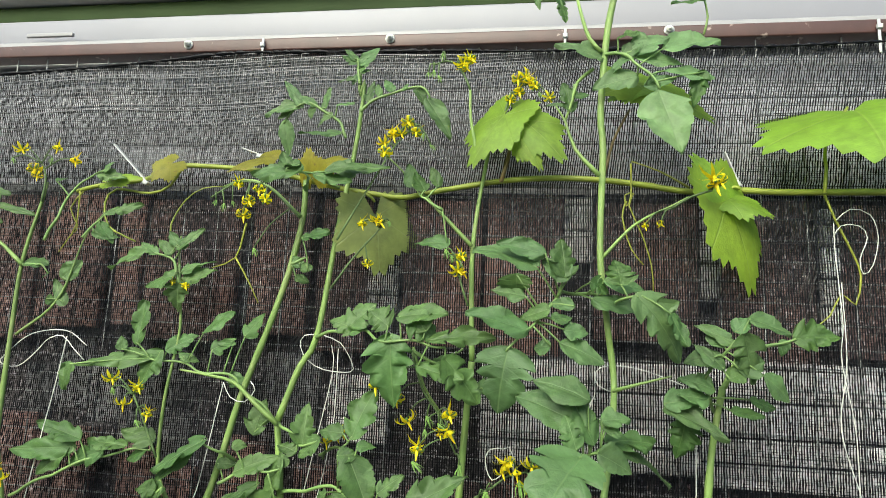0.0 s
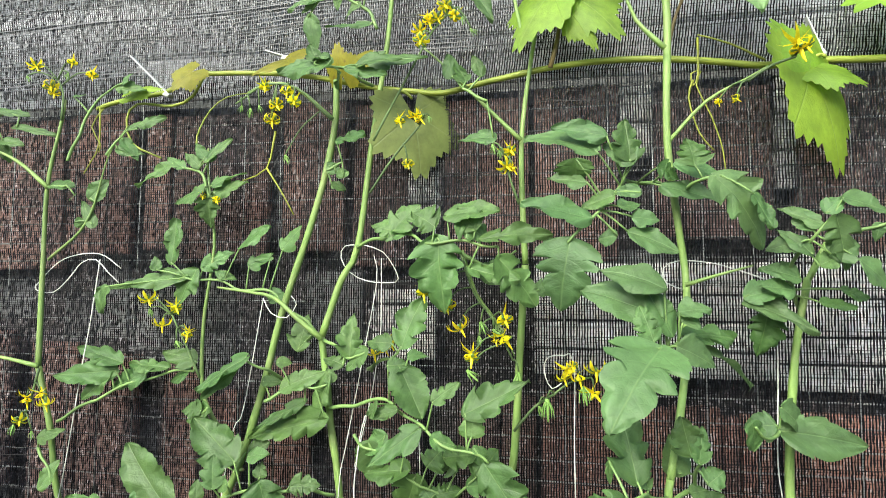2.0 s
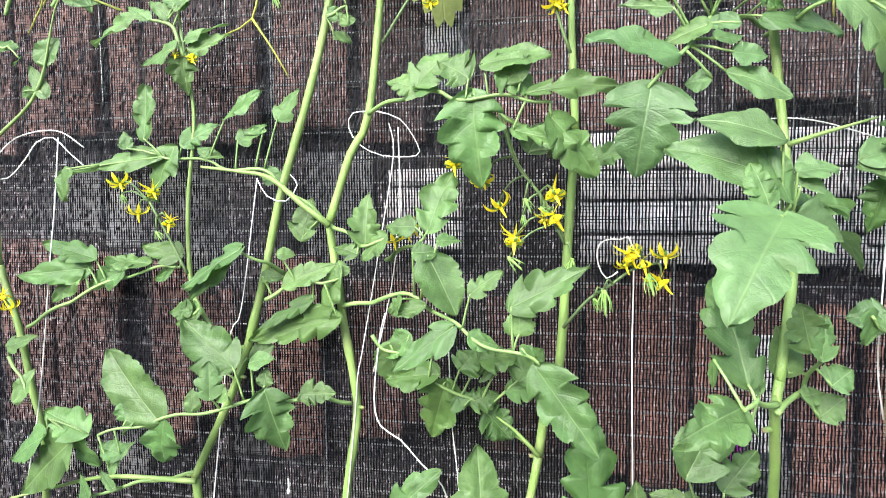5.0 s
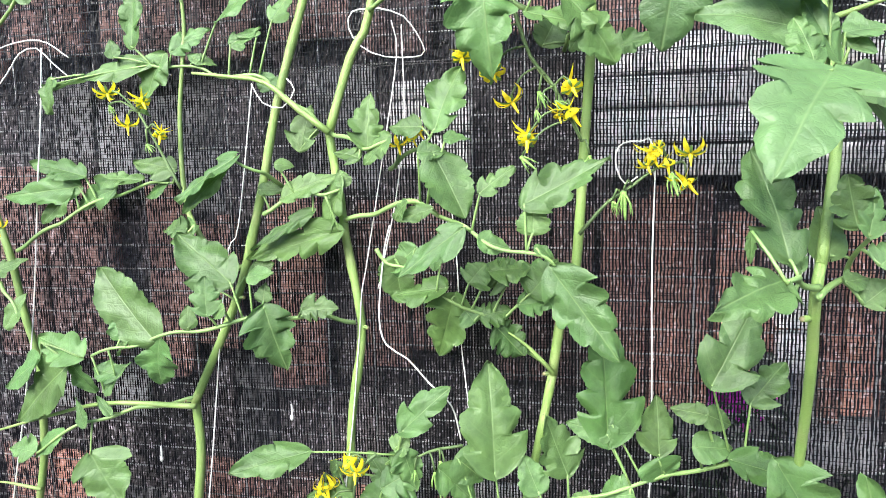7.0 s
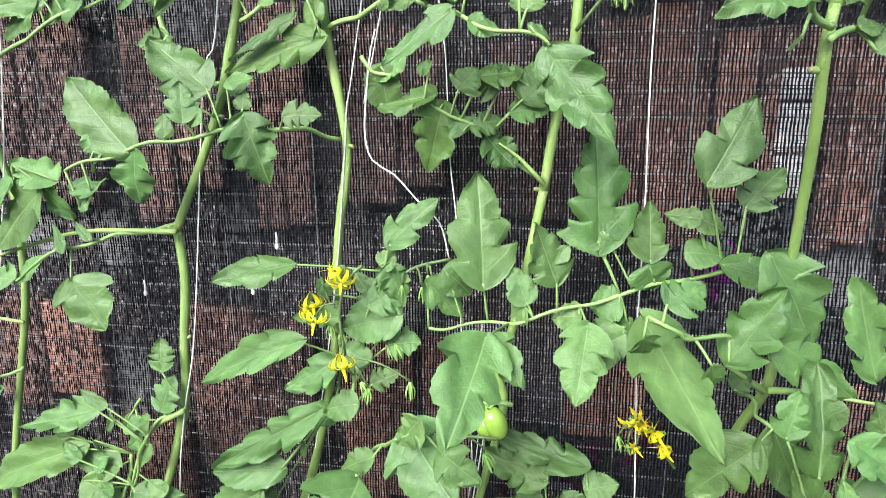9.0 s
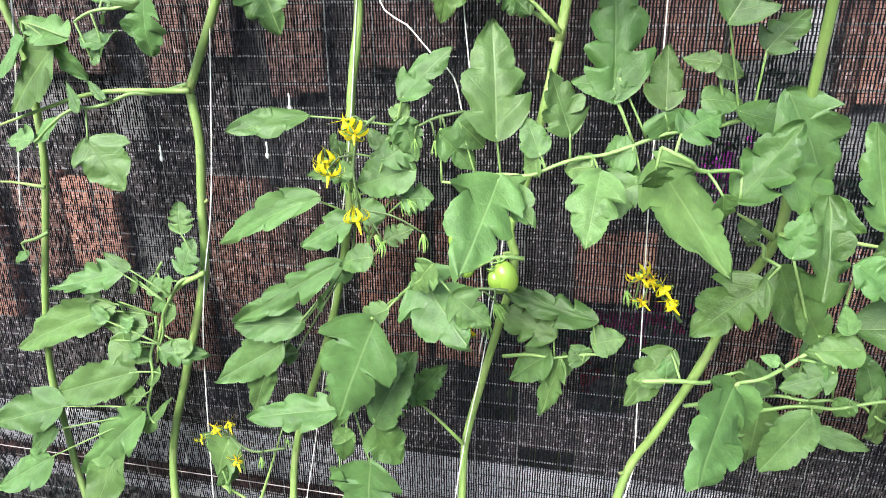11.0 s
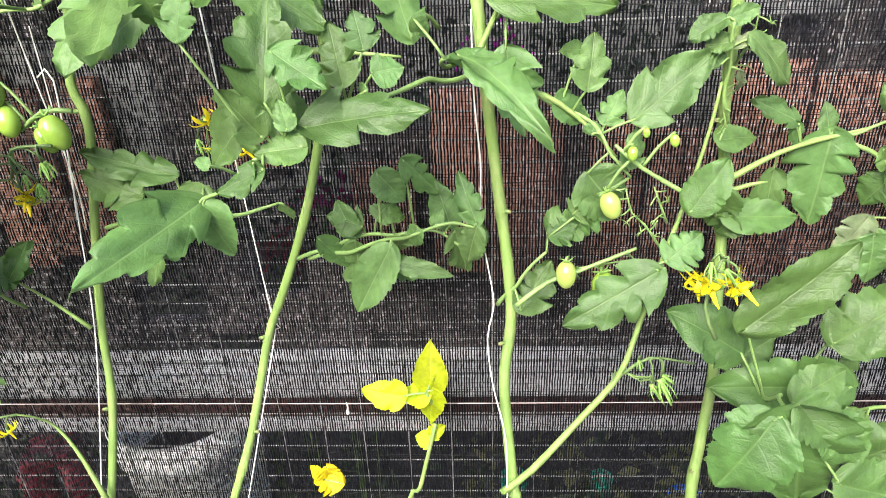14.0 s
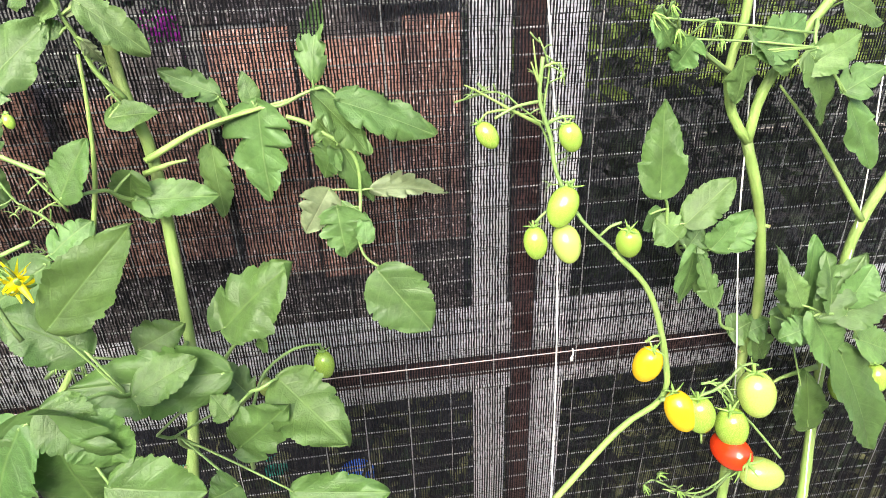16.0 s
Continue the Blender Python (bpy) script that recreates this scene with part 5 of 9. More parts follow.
leaf(plant_c, [(-0.323, 0.600, 1.689), (-0.342, 0.600, 1.724), (-0.381, 0.600, 1.727)], [
    ("b", (-0.374, 0.600, 1.732), (-0.422, 0.602, 1.704), 0.022),
    ("v", (-0.328, 0.600, 1.699), (-0.374, 0.601, 1.688), 0.028),
    ("b", (-0.324, 0.600, 1.692), (-0.326, 0.603, 1.653), 0.031),
    ("b", (-0.317, 0.600, 1.694), (-0.275, 0.604, 1.706), 0.025),
    ("b", (-0.320, 0.600, 1.703), (-0.284, 0.601, 1.725), 0.019),
    ("s", (-0.339, 0.600, 1.728), (-0.359, 0.601, 1.746), 0.014),
    ("s", (-0.329, 0.600, 1.734), (-0.298, 0.602, 1.760), 0.017),
    ("s", (-0.331, 0.600, 1.738), (-0.346, 0.600, 1.756), 0.013),
    ("b", (-0.358, 0.600, 1.725), (-0.383, 0.601, 1.742), 0.016),
    ("s", (-0.324, 0.600, 1.734), (-0.318, 0.601, 1.752), 0.011)])
truss(plant_c, [(-0.325, 0.600, 1.713), (-0.322, 0.600, 1.692), (-0.319, 0.600, 1.687)], [
    ("f", (-0.312, 0.596, 1.686), .8),
    ("f", (-0.329, 0.596, 1.690), .6)])
truss(plant_c, [(-0.328, 0.600, 1.478), (-0.349, 0.600, 1.518), (-0.367, 0.600, 1.550)], [
    ("f", (-0.396, 0.596, 1.569), 1.1),
    ("f", (-0.377, 0.596, 1.540), 1.1),
    ("f", (-0.359, 0.596, 1.559), 1.1),
    ("f", (-0.343, 0.596, 1.529), 1.1),
    ("b", (-0.357, 0.596, 1.519), 1.3),
    ("b", (-0.394, 0.596, 1.556), 1)])
leaf(plant_c, [(-0.316, 0.600, 1.444), (-0.325, 0.600, 1.438), (-0.344, 0.600, 1.433)], [
    ("d", (-0.325, 0.600, 1.441), (-0.355, 0.604, 1.441), 0.024),
    ("c", (-0.316, 0.600, 1.444), (-0.337, 0.607, 1.429), 0.024),
    ("d", (-0.322, 0.600, 1.438), (-0.347, 0.605, 1.427), 0.018)])

leaf(plant_c, [(-0.422, 0.600, 1.587), (-0.442, 0.595, 1.586), (-0.451, 0.592, 1.582)], [
    ("e", (-0.451, 0.592, 1.582), (-0.463, 0.590, 1.552), 0.026)], r=0.0012)

plant_d = thing("tomato_plant", (-0.273, 0.413, 0.0), "leafy tomato plant with several flower trusses", "tomato plant", "tomato plants along the net")
stem(plant_d, [(-0.273, 0.413, 0.020), (-0.272, 0.449, 0.300), (-0.271, 0.563, 0.679), (-0.266, 0.586, 0.754), (-0.265, 0.618, 0.863), (-0.213, 0.620, 1.016), (-0.187, 0.620, 1.126), (-0.178, 0.620, 1.201)], 0.0046, 0.0042, swell=(0.3, 0.62, 0.85))
stem(plant_d, [(-0.178, 0.620, 1.201), (-0.174, 0.620, 1.262), (-0.162, 0.620, 1.336), (-0.165, 0.620, 1.376), (-0.174, 0.620, 1.429), (-0.176, 0.620, 1.447), (-0.187, 0.620, 1.527)], 0.0041, 0.0039, swell=(0.3, 0.62, 0.85))
stem(plant_d, [(-0.185, 0.615, 1.527), (-0.162, 0.615, 1.593), (-0.143, 0.615, 1.631), (-0.127, 0.615, 1.759), (-0.111, 0.615, 1.869), (-0.104, 0.615, 1.960), (-0.110, 0.615, 1.939), (-0.111, 0.615, 1.982)], 0.0042, 0.0022, name="branch")
stem(plant_d, [(-0.179, 0.600, 1.526), (-0.206, 0.600, 1.546), (-0.237, 0.600, 1.571), (-0.264, 0.600, 1.577), (-0.309, 0.600, 1.583)], 0.0032, 0.00132, name="branch")
cut_stub(plant_d, (-0.176, 0.620, 1.447), (0.975, -0.124, 0.185))
cut_stub(plant_d, (-0.163, 0.620, 1.348), (0.940, -0.273, -0.205))
leaf(plant_d, [(-0.116, 0.590, 1.874), (-0.133, 0.590, 1.903), (-0.158, 0.590, 1.916), (-0.184, 0.590, 1.915), (-0.197, 0.590, 1.896)], [
    ("n", (-0.176, 0.590, 1.916), (-0.206, 0.590, 1.955), 0.013),
    ("n", (-0.182, 0.590, 1.916), (-0.228, 0.590, 1.910), 0.024),
    ("s", (-0.146, 0.590, 1.913), (-0.142, 0.590, 1.941), 0.015),
    ("n", (-0.197, 0.590, 1.897), (-0.192, 0.590, 1.854), 0.019),
    ("n", (-0.158, 0.590, 1.915), (-0.177, 0.590, 1.933), 0.015),
    ("s", (-0.130, 0.590, 1.916), (-0.108, 0.590, 1.920), 0.012),
    ("d", (-0.124, 0.590, 1.879), (-0.179, 0.590, 1.884), 0.016),
    ("s", (-0.138, 0.590, 1.906), (-0.156, 0.590, 1.891), 0.012),
    ("n", (-0.190, 0.590, 1.908), (-0.209, 0.590, 1.902), 0.012),
    ("s", (-0.163, 0.590, 1.915), (-0.165, 0.590, 1.900), 0.011)])
leaf(plant_d, [(-0.100, 0.590, 1.908), (-0.081, 0.590, 1.924), (-0.057, 0.590, 1.935), (-0.027, 0.590, 1.937), (-0.015, 0.590, 1.923)], [
    ("d", (-0.091, 0.590, 1.921), (-0.085, 0.590, 1.949), 0.013),
    ("s", (-0.077, 0.590, 1.930), (-0.081, 0.590, 1.945), 0.009),
    ("s", (-0.061, 0.590, 1.935), (-0.071, 0.590, 1.950), 0.013),
    ("n", (-0.030, 0.590, 1.937), (-0.019, 0.590, 1.919), 0.018),
    ("n", (-0.016, 0.590, 1.923), (0.017, 0.590, 1.876), 0.024),
    ("s", (-0.048, 0.590, 1.935), (-0.042, 0.590, 1.944), 0.010)])
leaf(plant_d, [(-0.103, 0.590, 1.944), (-0.106, 0.590, 1.962), (-0.110, 0.590, 1.975)], [
    ("d", (-0.109, 0.590, 1.972), (-0.130, 0.590, 1.987), 0.018),
    ("s", (-0.111, 0.590, 1.978), (-0.125, 0.590, 1.994), 0.011),
    ("n", (-0.105, 0.590, 1.969), (-0.083, 0.590, 1.997), 0.016),
    ("s", (-0.104, 0.590, 1.962), (-0.094, 0.590, 1.978), 0.018),
    ("n", (-0.108, 0.590, 1.951), (-0.132, 0.590, 1.950), 0.007),
    ("n", (-0.108, 0.590, 1.957), (-0.114, 0.590, 1.944), 0.008),
    ("s", (-0.102, 0.590, 1.960), (-0.091, 0.590, 1.964), 0.010)])
truss(plant_d, [(-0.117, 0.585, 1.745), (-0.075, 0.585, 1.822), (-0.049, 0.585, 1.867), (-0.028, 0.585, 1.886)], [
    ("f", (-0.055, 0.581, 1.876), 1.2),
    ("f", (-0.037, 0.581, 1.890), 1.1),
    ("f", (-0.026, 0.581, 1.878), 1),
    ("f", (-0.063, 0.581, 1.853), 1.1),
    ("f", (-0.065, 0.581, 1.865), .9),
    ("b", (-0.008, 0.581, 1.861), 1),
    ("b", (-0.017, 0.581, 1.875), 1),
    ("f", (-0.045, 0.581, 1.877), .9)])
truss(plant_d, [(-0.120, 0.585, 1.687), (-0.094, 0.585, 1.725), (-0.064, 0.585, 1.760)], [
    ("f", (-0.064, 0.581, 1.767), 1),
    ("f", (-0.086, 0.581, 1.765), .9),
    ("f", (-0.076, 0.581, 1.717), .8),
    ("b", (-0.053, 0.581, 1.767), 1),
    ("f", (-0.070, 0.581, 1.770), .8)])
leaf(plant_d, [(-0.184, 0.612, 1.527), (-0.243, 0.612, 1.573), (-0.294, 0.612, 1.584), (-0.352, 0.612, 1.595), (-0.361, 0.612, 1.594)], [
    ("b", (-0.362, 0.612, 1.594), (-0.487, 0.609, 1.587), 0.029),
    ("b", (-0.345, 0.612, 1.603), (-0.377, 0.607, 1.553), 0.038),
    ("b", (-0.336, 0.612, 1.606), (-0.299, 0.615, 1.626), 0.024),
    ("b", (-0.379, 0.612, 1.613), (-0.377, 0.620, 1.667), 0.035),
    ("s", (-0.399, 0.612, 1.604), (-0.402, 0.612, 1.621), 0.014),
    ("b", (-0.289, 0.612, 1.630), (-0.253, 0.617, 1.657), 0.029),
    ("b", (-0.276, 0.612, 1.609), (-0.248, 0.617, 1.624), 0.025),
    ("s", (-0.310, 0.612, 1.596), (-0.322, 0.614, 1.604), 0.010),
    ("s", (-0.237, 0.612, 1.568), (-0.248, 0.614, 1.584), 0.020),
    ("b", (-0.234, 0.612, 1.628), (-0.212, 0.613, 1.656), 0.028),
    ("b", (-0.212, 0.612, 1.512), (-0.203, 0.613, 1.553), 0.032)] + [
    ("d", (-0.468, 0.612, 1.582), (-0.488, 0.615, 1.555), 0.025),
    ("s", (-0.313, 0.612, 1.598), (-0.294, 0.618, 1.594), 0.013),
    ("s", (-0.249, 0.612, 1.617), (-0.284, 0.618, 1.615), 0.008)])
leaf(plant_d, [(-0.142, 0.610, 1.630), (-0.089, 0.573, 1.639), (-0.037, 0.540, 1.629), (0.044, 0.540, 1.625)], [
    ("b", (-0.034, 0.540, 1.632), (-0.028, 0.533, 1.559), 0.055),
    ("b", (-0.084, 0.556, 1.643), (-0.057, 0.557, 1.670), 0.035),
    ("b", (-0.066, 0.556, 1.642), (-0.086, 0.564, 1.646), 0.035),
    ("b", (-0.014, 0.540, 1.650), (0.021, 0.546, 1.632), 0.040),
    ("v", (-0.025, 0.540, 1.655), (0.027, 0.541, 1.664), 0.030),
    ("b", (0.010, 0.540, 1.631), (0.077, 0.541, 1.645), 0.027),
    ("b", (0.027, 0.540, 1.612), (0.067, 0.545, 1.569), 0.043),
    ("b", (-0.002, 0.540, 1.603), (0.047, 0.541, 1.589), 0.030),
    ("b", (-0.078, 0.556, 1.639), (-0.111, 0.560, 1.652), 0.028),
    ("b", (0.004, 0.540, 1.641), (-0.014, 0.541, 1.664), 0.030),
    ("b", (-0.037, 0.540, 1.644), (-0.062, 0.542, 1.662), 0.034)])
leaf(plant_d, [(-0.183, 0.610, 1.527), (-0.139, 0.570, 1.512), (-0.112, 0.560, 1.515)], [
    ("b", (-0.133, 0.565, 1.510), (-0.131, 0.566, 1.556), 0.029),
    ("b", (-0.140, 0.565, 1.502), (-0.162, 0.566, 1.513), 0.023),
    ("b", (-0.112, 0.560, 1.519), (-0.137, 0.560, 1.498), 0.024)])
leaf(plant_d, [(-0.127, 0.610, 1.493), (-0.091, 0.570, 1.510), (-0.070, 0.560, 1.523)], [
    ("b", (-0.075, 0.560, 1.523), (-0.061, 0.563, 1.575), 0.040),
    ("v", (-0.088, 0.565, 1.526), (-0.115, 0.571, 1.526), 0.021)])
leaf(plant_d, [(-0.171, 0.610, 1.448), (-0.093, 0.574, 1.464), (-0.045, 0.538, 1.442), (-0.002, 0.520, 1.431), (0.020, 0.520, 1.419)], [
    ("v", (-0.073, 0.547, 1.503), (-0.047, 0.540, 1.455), 0.039),
    ("v", (-0.086, 0.547, 1.505), (-0.065, 0.554, 1.505), 0.020),
    ("b", (-0.002, 0.520, 1.466), (0.058, 0.526, 1.496), 0.035),
    ("s", (0.004, 0.520, 1.445), (0.004, 0.522, 1.465), 0.024),
    ("b", (-0.050, 0.529, 1.447), (-0.099, 0.522, 1.411), 0.029),
    ("s", (-0.036, 0.529, 1.439), (-0.013, 0.535, 1.432), 0.017),
    ("s", (0.006, 0.520, 1.434), (0.020, 0.526, 1.427), 0.010),
    ("b", (-0.035, 0.529, 1.474), (-0.011, 0.530, 1.494), 0.022),
    ("s", (-0.064, 0.547, 1.515), (-0.045, 0.553, 1.517), 0.015),
    ("b", (0.018, 0.520, 1.418), (0.064, 0.512, 1.356), 0.044),
    ("b", (-0.096, 0.547, 1.466), (-0.111, 0.552, 1.454), 0.020)] + [
    ("b", (-0.076, 0.547, 1.461), (-0.106, 0.548, 1.452), 0.016)])
leaf(plant_d, [(-0.139, 0.600, 1.423), (-0.127, 0.600, 1.408), (-0.111, 0.600, 1.404)], [
    ("v", (-0.122, 0.600, 1.414), (-0.119, 0.606, 1.374), 0.034),
    ("v", (-0.103, 0.600, 1.424), (-0.129, 0.607, 1.402), 0.025)])
leaf(plant_d, [(0.006, 0.610, 1.324), (-0.032, 0.602, 1.355), (-0.060, 0.595, 1.376), (-0.085, 0.595, 1.385)], [
    ("d", (-0.068, 0.595, 1.383), (-0.085, 0.593, 1.325), 0.045),
    ("d", (-0.075, 0.595, 1.390), (-0.128, 0.600, 1.383), 0.034),
    ("d", (-0.055, 0.595, 1.395), (-0.041, 0.597, 1.412), 0.033),
    ("d", (-0.022, 0.598, 1.395), (-0.046, 0.600, 1.409), 0.039),
    ("d", (-0.003, 0.598, 1.386), (0.021, 0.601, 1.415), 0.043),
    ("d", (-0.046, 0.598, 1.365), (-0.020, 0.600, 1.373), 0.028),
    ("d", (-0.032, 0.598, 1.356), (-0.010, 0.603, 1.330), 0.037),
    ("e", (-0.051, 0.595, 1.361), (-0.061, 0.596, 1.373), 0.022),
    ("d", (-0.036, 0.595, 1.405), (-0.003, 0.601, 1.410), 0.033),
    ("e", (-0.080, 0.595, 1.410), (-0.090, 0.596, 1.414), 0.017),
    ("d", (-0.012, 0.598, 1.376), (0.019, 0.600, 1.381), 0.027)])
truss(plant_d, [(-0.060, 0.580, 1.255), (-0.090, 0.580, 1.247), (-0.116, 0.580, 1.230)], [
    ("b", (-0.084, 0.576, 1.229), 1.4),
    ("b", (-0.074, 0.576, 1.232), 1.6),
    ("b", (-0.079, 0.576, 1.240), 1.2),
    ("b", (-0.102, 0.576, 1.230), 1)])
truss(plant_d, [(-0.115, 0.585, 1.493), (-0.105, 0.585, 1.521), (-0.092, 0.585, 1.527)], [
    ("f", (-0.094, 0.581, 1.525), 1),
    ("f", (-0.111, 0.581, 1.514), 1),
    ("f", (-0.099, 0.581, 1.518), .8)])
leaf(plant_d, [(-0.152, 0.610, 1.201), (-0.118, 0.582, 1.244), (-0.111, 0.575, 1.266)], [
    ("b", (-0.112, 0.575, 1.267), (-0.070, 0.576, 1.308), 0.032),
    ("s", (-0.120, 0.578, 1.248), (-0.109, 0.580, 1.261), 0.022),
    ("b", (-0.190, 0.550, 1.253), (-0.248, 0.520, 1.244), 0.033),
    ("s", (-0.176, 0.592, 1.214), (-0.185, 0.593, 1.224), 0.016),
    ("b", (-0.130, 0.592, 1.206), (-0.151, 0.593, 1.237), 0.024),
    ("d", (-0.110, 0.578, 1.231), (-0.126, 0.581, 1.244), 0.023)])
leaf(plant_d, [(-0.164, 0.610, 1.143), (-0.136, 0.554, 1.104), (-0.126, 0.540, 1.046)], [
    ("b", (-0.200, 0.575, 1.174), (-0.317, 0.574, 1.128), 0.038),
    ("b", (-0.165, 0.575, 1.157), (-0.216, 0.570, 1.128), 0.034),
    ("s", (-0.139, 0.547, 1.131), (-0.173, 0.551, 1.123), 0.027),
    ("b", (-0.160, 0.575, 1.200), (-0.208, 0.581, 1.195), 0.023),
    ("v", (-0.106, 0.575, 1.204), (-0.161, 0.577, 1.189), 0.043),
    ("b", (-0.114, 0.575, 1.177), (-0.087, 0.581, 1.179), 0.034),
    ("b", (-0.131, 0.575, 1.213), (-0.099, 0.580, 1.233), 0.034),
    ("s", (-0.174, 0.575, 1.231), (-0.186, 0.583, 1.220), 0.013),
    ("b", (-0.112, 0.575, 1.249), (-0.102, 0.580, 1.212), 0.028),
    ("v", (-0.135, 0.575, 1.159), (-0.162, 0.577, 1.173), 0.025),
    ("b", (-0.131, 0.575, 1.138), (-0.107, 0.577, 1.150), 0.023)])
truss(plant_d, [(-0.130, 0.555, 1.253), (-0.145, 0.555, 1.238), (-0.152, 0.555, 1.208), (-0.148, 0.555, 1.172)], [
    ("f", (-0.153, 0.551, 1.246), 1.4),
    ("f", (-0.148, 0.551, 1.239), 1.2),
    ("f", (-0.173, 0.551, 1.205), 1.3),
    ("f", (-0.150, 0.551, 1.165), 1.4),
    ("b", (-0.090, 0.551, 1.152), 1.6),
    ("b", (-0.133, 0.551, 1.149), 1.5),
    ("b", (-0.127, 0.551, 1.143), 1.4)])
leaf(plant_d, [(-0.148, 0.610, 1.048), (-0.096, 0.522, 1.115), (-0.072, 0.500, 1.140)], [
    ("b", (-0.088, 0.530, 1.124), (-0.042, 0.480, 1.088), 0.063),
    ("b", (-0.071, 0.500, 1.147), (-0.092, 0.506, 1.120), 0.030),
    ("b", (-0.127, 0.555, 1.077), (-0.165, 0.556, 1.060), 0.029),
    ("b", (-0.054, 0.500, 1.122), (-0.023, 0.497, 1.099), 0.035)])
leaf(plant_d, [(-0.201, 0.610, 0.969), (-0.146, 0.530, 1.063), (-0.094, 0.460, 1.133), (-0.090, 0.460, 1.170)], [
    ("b", (-0.119, 0.495, 1.095), (-0.158, 0.488, 0.998), 0.075),
    ("b", (-0.177, 0.535, 0.976), (-0.272, 0.526, 0.962), 0.041),
    ("v", (-0.138, 0.535, 0.968), (-0.104, 0.540, 1.042), 0.050),
    ("b", (-0.145, 0.535, 0.917), (-0.154, 0.523, 0.826), 0.076),
    ("d", (-0.136, 0.535, 0.962), (-0.114, 0.538, 0.920), 0.043),
    ("b", (-0.135, 0.535, 1.024), (-0.107, 0.539, 1.034), 0.035),
    ("b", (-0.157, 0.535, 1.011), (-0.184, 0.533, 0.951), 0.037),
    ("e", (-0.168, 0.535, 0.951), (-0.176, 0.539, 0.909), 0.023),
    ("s", (-0.170, 0.535, 0.941), (-0.179, 0.536, 0.956), 0.025),
    ("s", (-0.178, 0.535, 0.905), (-0.190, 0.542, 0.879), 0.020)])
leaf(plant_d, [(-0.186, 0.610, 1.092), (-0.169, 0.562, 1.111), (-0.173, 0.550, 1.121)], [
    ("b", (-0.174, 0.550, 1.120), (-0.284, 0.545, 1.054), 0.035),
    ("s", (-0.171, 0.580, 1.102), (-0.210, 0.583, 1.100), 0.024),
    ("v", (-0.216, 0.556, 1.055), (-0.289, 0.556, 1.044), 0.037),
    ("s", (-0.242, 0.556, 1.026), (-0.316, 0.549, 0.981), 0.039),
    ("s", (-0.256, 0.556, 0.999), (-0.286, 0.558, 0.932), 0.026),
    ("b", (-0.235, 0.580, 1.007), (-0.277, 0.582, 0.999), 0.026),
    ("s", (-0.190, 0.556, 1.081), (-0.200, 0.565, 1.065), 0.016)])
leaf(plant_d, [(-0.132, 0.610, 0.924), (-0.132, 0.578, 0.967), (-0.151, 0.570, 0.977)], [
    ("d", (-0.112, 0.574, 0.970), (-0.077, 0.578, 1.012), 0.032),
    ("d", (-0.129, 0.574, 0.976), (-0.090, 0.576, 0.982), 0.038),
    ("d", (-0.147, 0.570, 0.996), (-0.124, 0.575, 0.969), 0.038)])
stem(plant_d, [(-0.064, 0.600, 0.905), (-0.097, 0.600, 0.938), (-0.122, 0.600, 0.958)], 0.0022, 0.00088, name="branch")
stem(plant_d, [(-0.075, 0.554, 0.718), (-0.103, 0.571, 0.774), (-0.129, 0.580, 0.803), (-0.162, 0.582, 0.811)], 0.003, 0.00088, name="branch")
truss(plant_d, [(-0.171, 0.580, 1.100), (-0.161, 0.580, 1.167), (-0.176, 0.580, 1.196), (-0.186, 0.580, 1.219)], [
    ("f", (-0.185, 0.576, 1.210), 1.4),
    ("b", (-0.169, 0.576, 1.191), 1.5),
    ("b", (-0.159, 0.576, 1.184), 1.4),
    ("b", (-0.115, 0.576, 1.174), 1.6),
    ("f", (-0.190, 0.576, 1.204), 1),
    ("b", (-0.109, 0.576, 1.176), 1.4)])
truss(plant_d, [(-0.055, 0.565, 1.100), (-0.064, 0.565, 1.074), (-0.085, 0.565, 1.076)], [
    ("f", (-0.086, 0.561, 1.074), 1.3),
    ("f", (-0.054, 0.561, 1.056), 1.3),
    ("b", (-0.039, 0.561, 1.069), 1.6),
    ("b", (-0.027, 0.561, 1.088), 1.6),
    ("b", (-0.082, 0.561, 1.083), 1.4)])
truss(plant_d, [(-0.162, 0.582, 0.811), (-0.190, 0.581, 0.806)], [
    ("f", (-0.218, 0.575, 0.799), 1.1),
    ("f", (-0.171, 0.574, 0.796), 1.1)])

plant_e = thing("tomato_plant", (-0.105, 0.387, 0.0), "tall tomato plant with a yellow flower truss on bare stem", "tomato plant", "tomato plants along the net")
stem(plant_e, [(-0.105, 0.387, 0.020), (-0.102, 0.444, 0.300), (-0.100, 0.537, 0.609), (-0.084, 0.559, 0.684), (-0.067, 0.596, 0.808), (-0.064, 0.615, 0.896), (-0.043, 0.615, 0.991), (-0.017, 0.615, 1.102), (-0.022, 0.615, 1.141), (-0.008, 0.615, 1.190), (0.015, 0.615, 1.310)], 0.0044, 0.0041, swell=(0.3, 0.62, 0.85))
stem(plant_e, [(0.015, 0.618, 1.310), (0.020, 0.618, 1.347), (0.026, 0.618, 1.384), (0.033, 0.618, 1.393), (0.037, 0.618, 1.437), (0.041, 0.618, 1.513), (0.047, 0.618, 1.609)], 0.0046, 0.0040, name="branch")
stem(plant_e, [(0.047, 0.622, 1.610), (0.045, 0.622, 1.650), (0.043, 0.622, 1.748), (0.054, 0.622, 1.841), (0.060, 0.622, 1.874)], 0.0036, 0.0022, name="branch")
stem(plant_e, [(0.043, 0.610, 1.745), (-0.001, 0.610, 1.790), (-0.048, 0.610, 1.839), (-0.068, 0.610, 1.857)], 0.0028, 0.00099, name="branch")
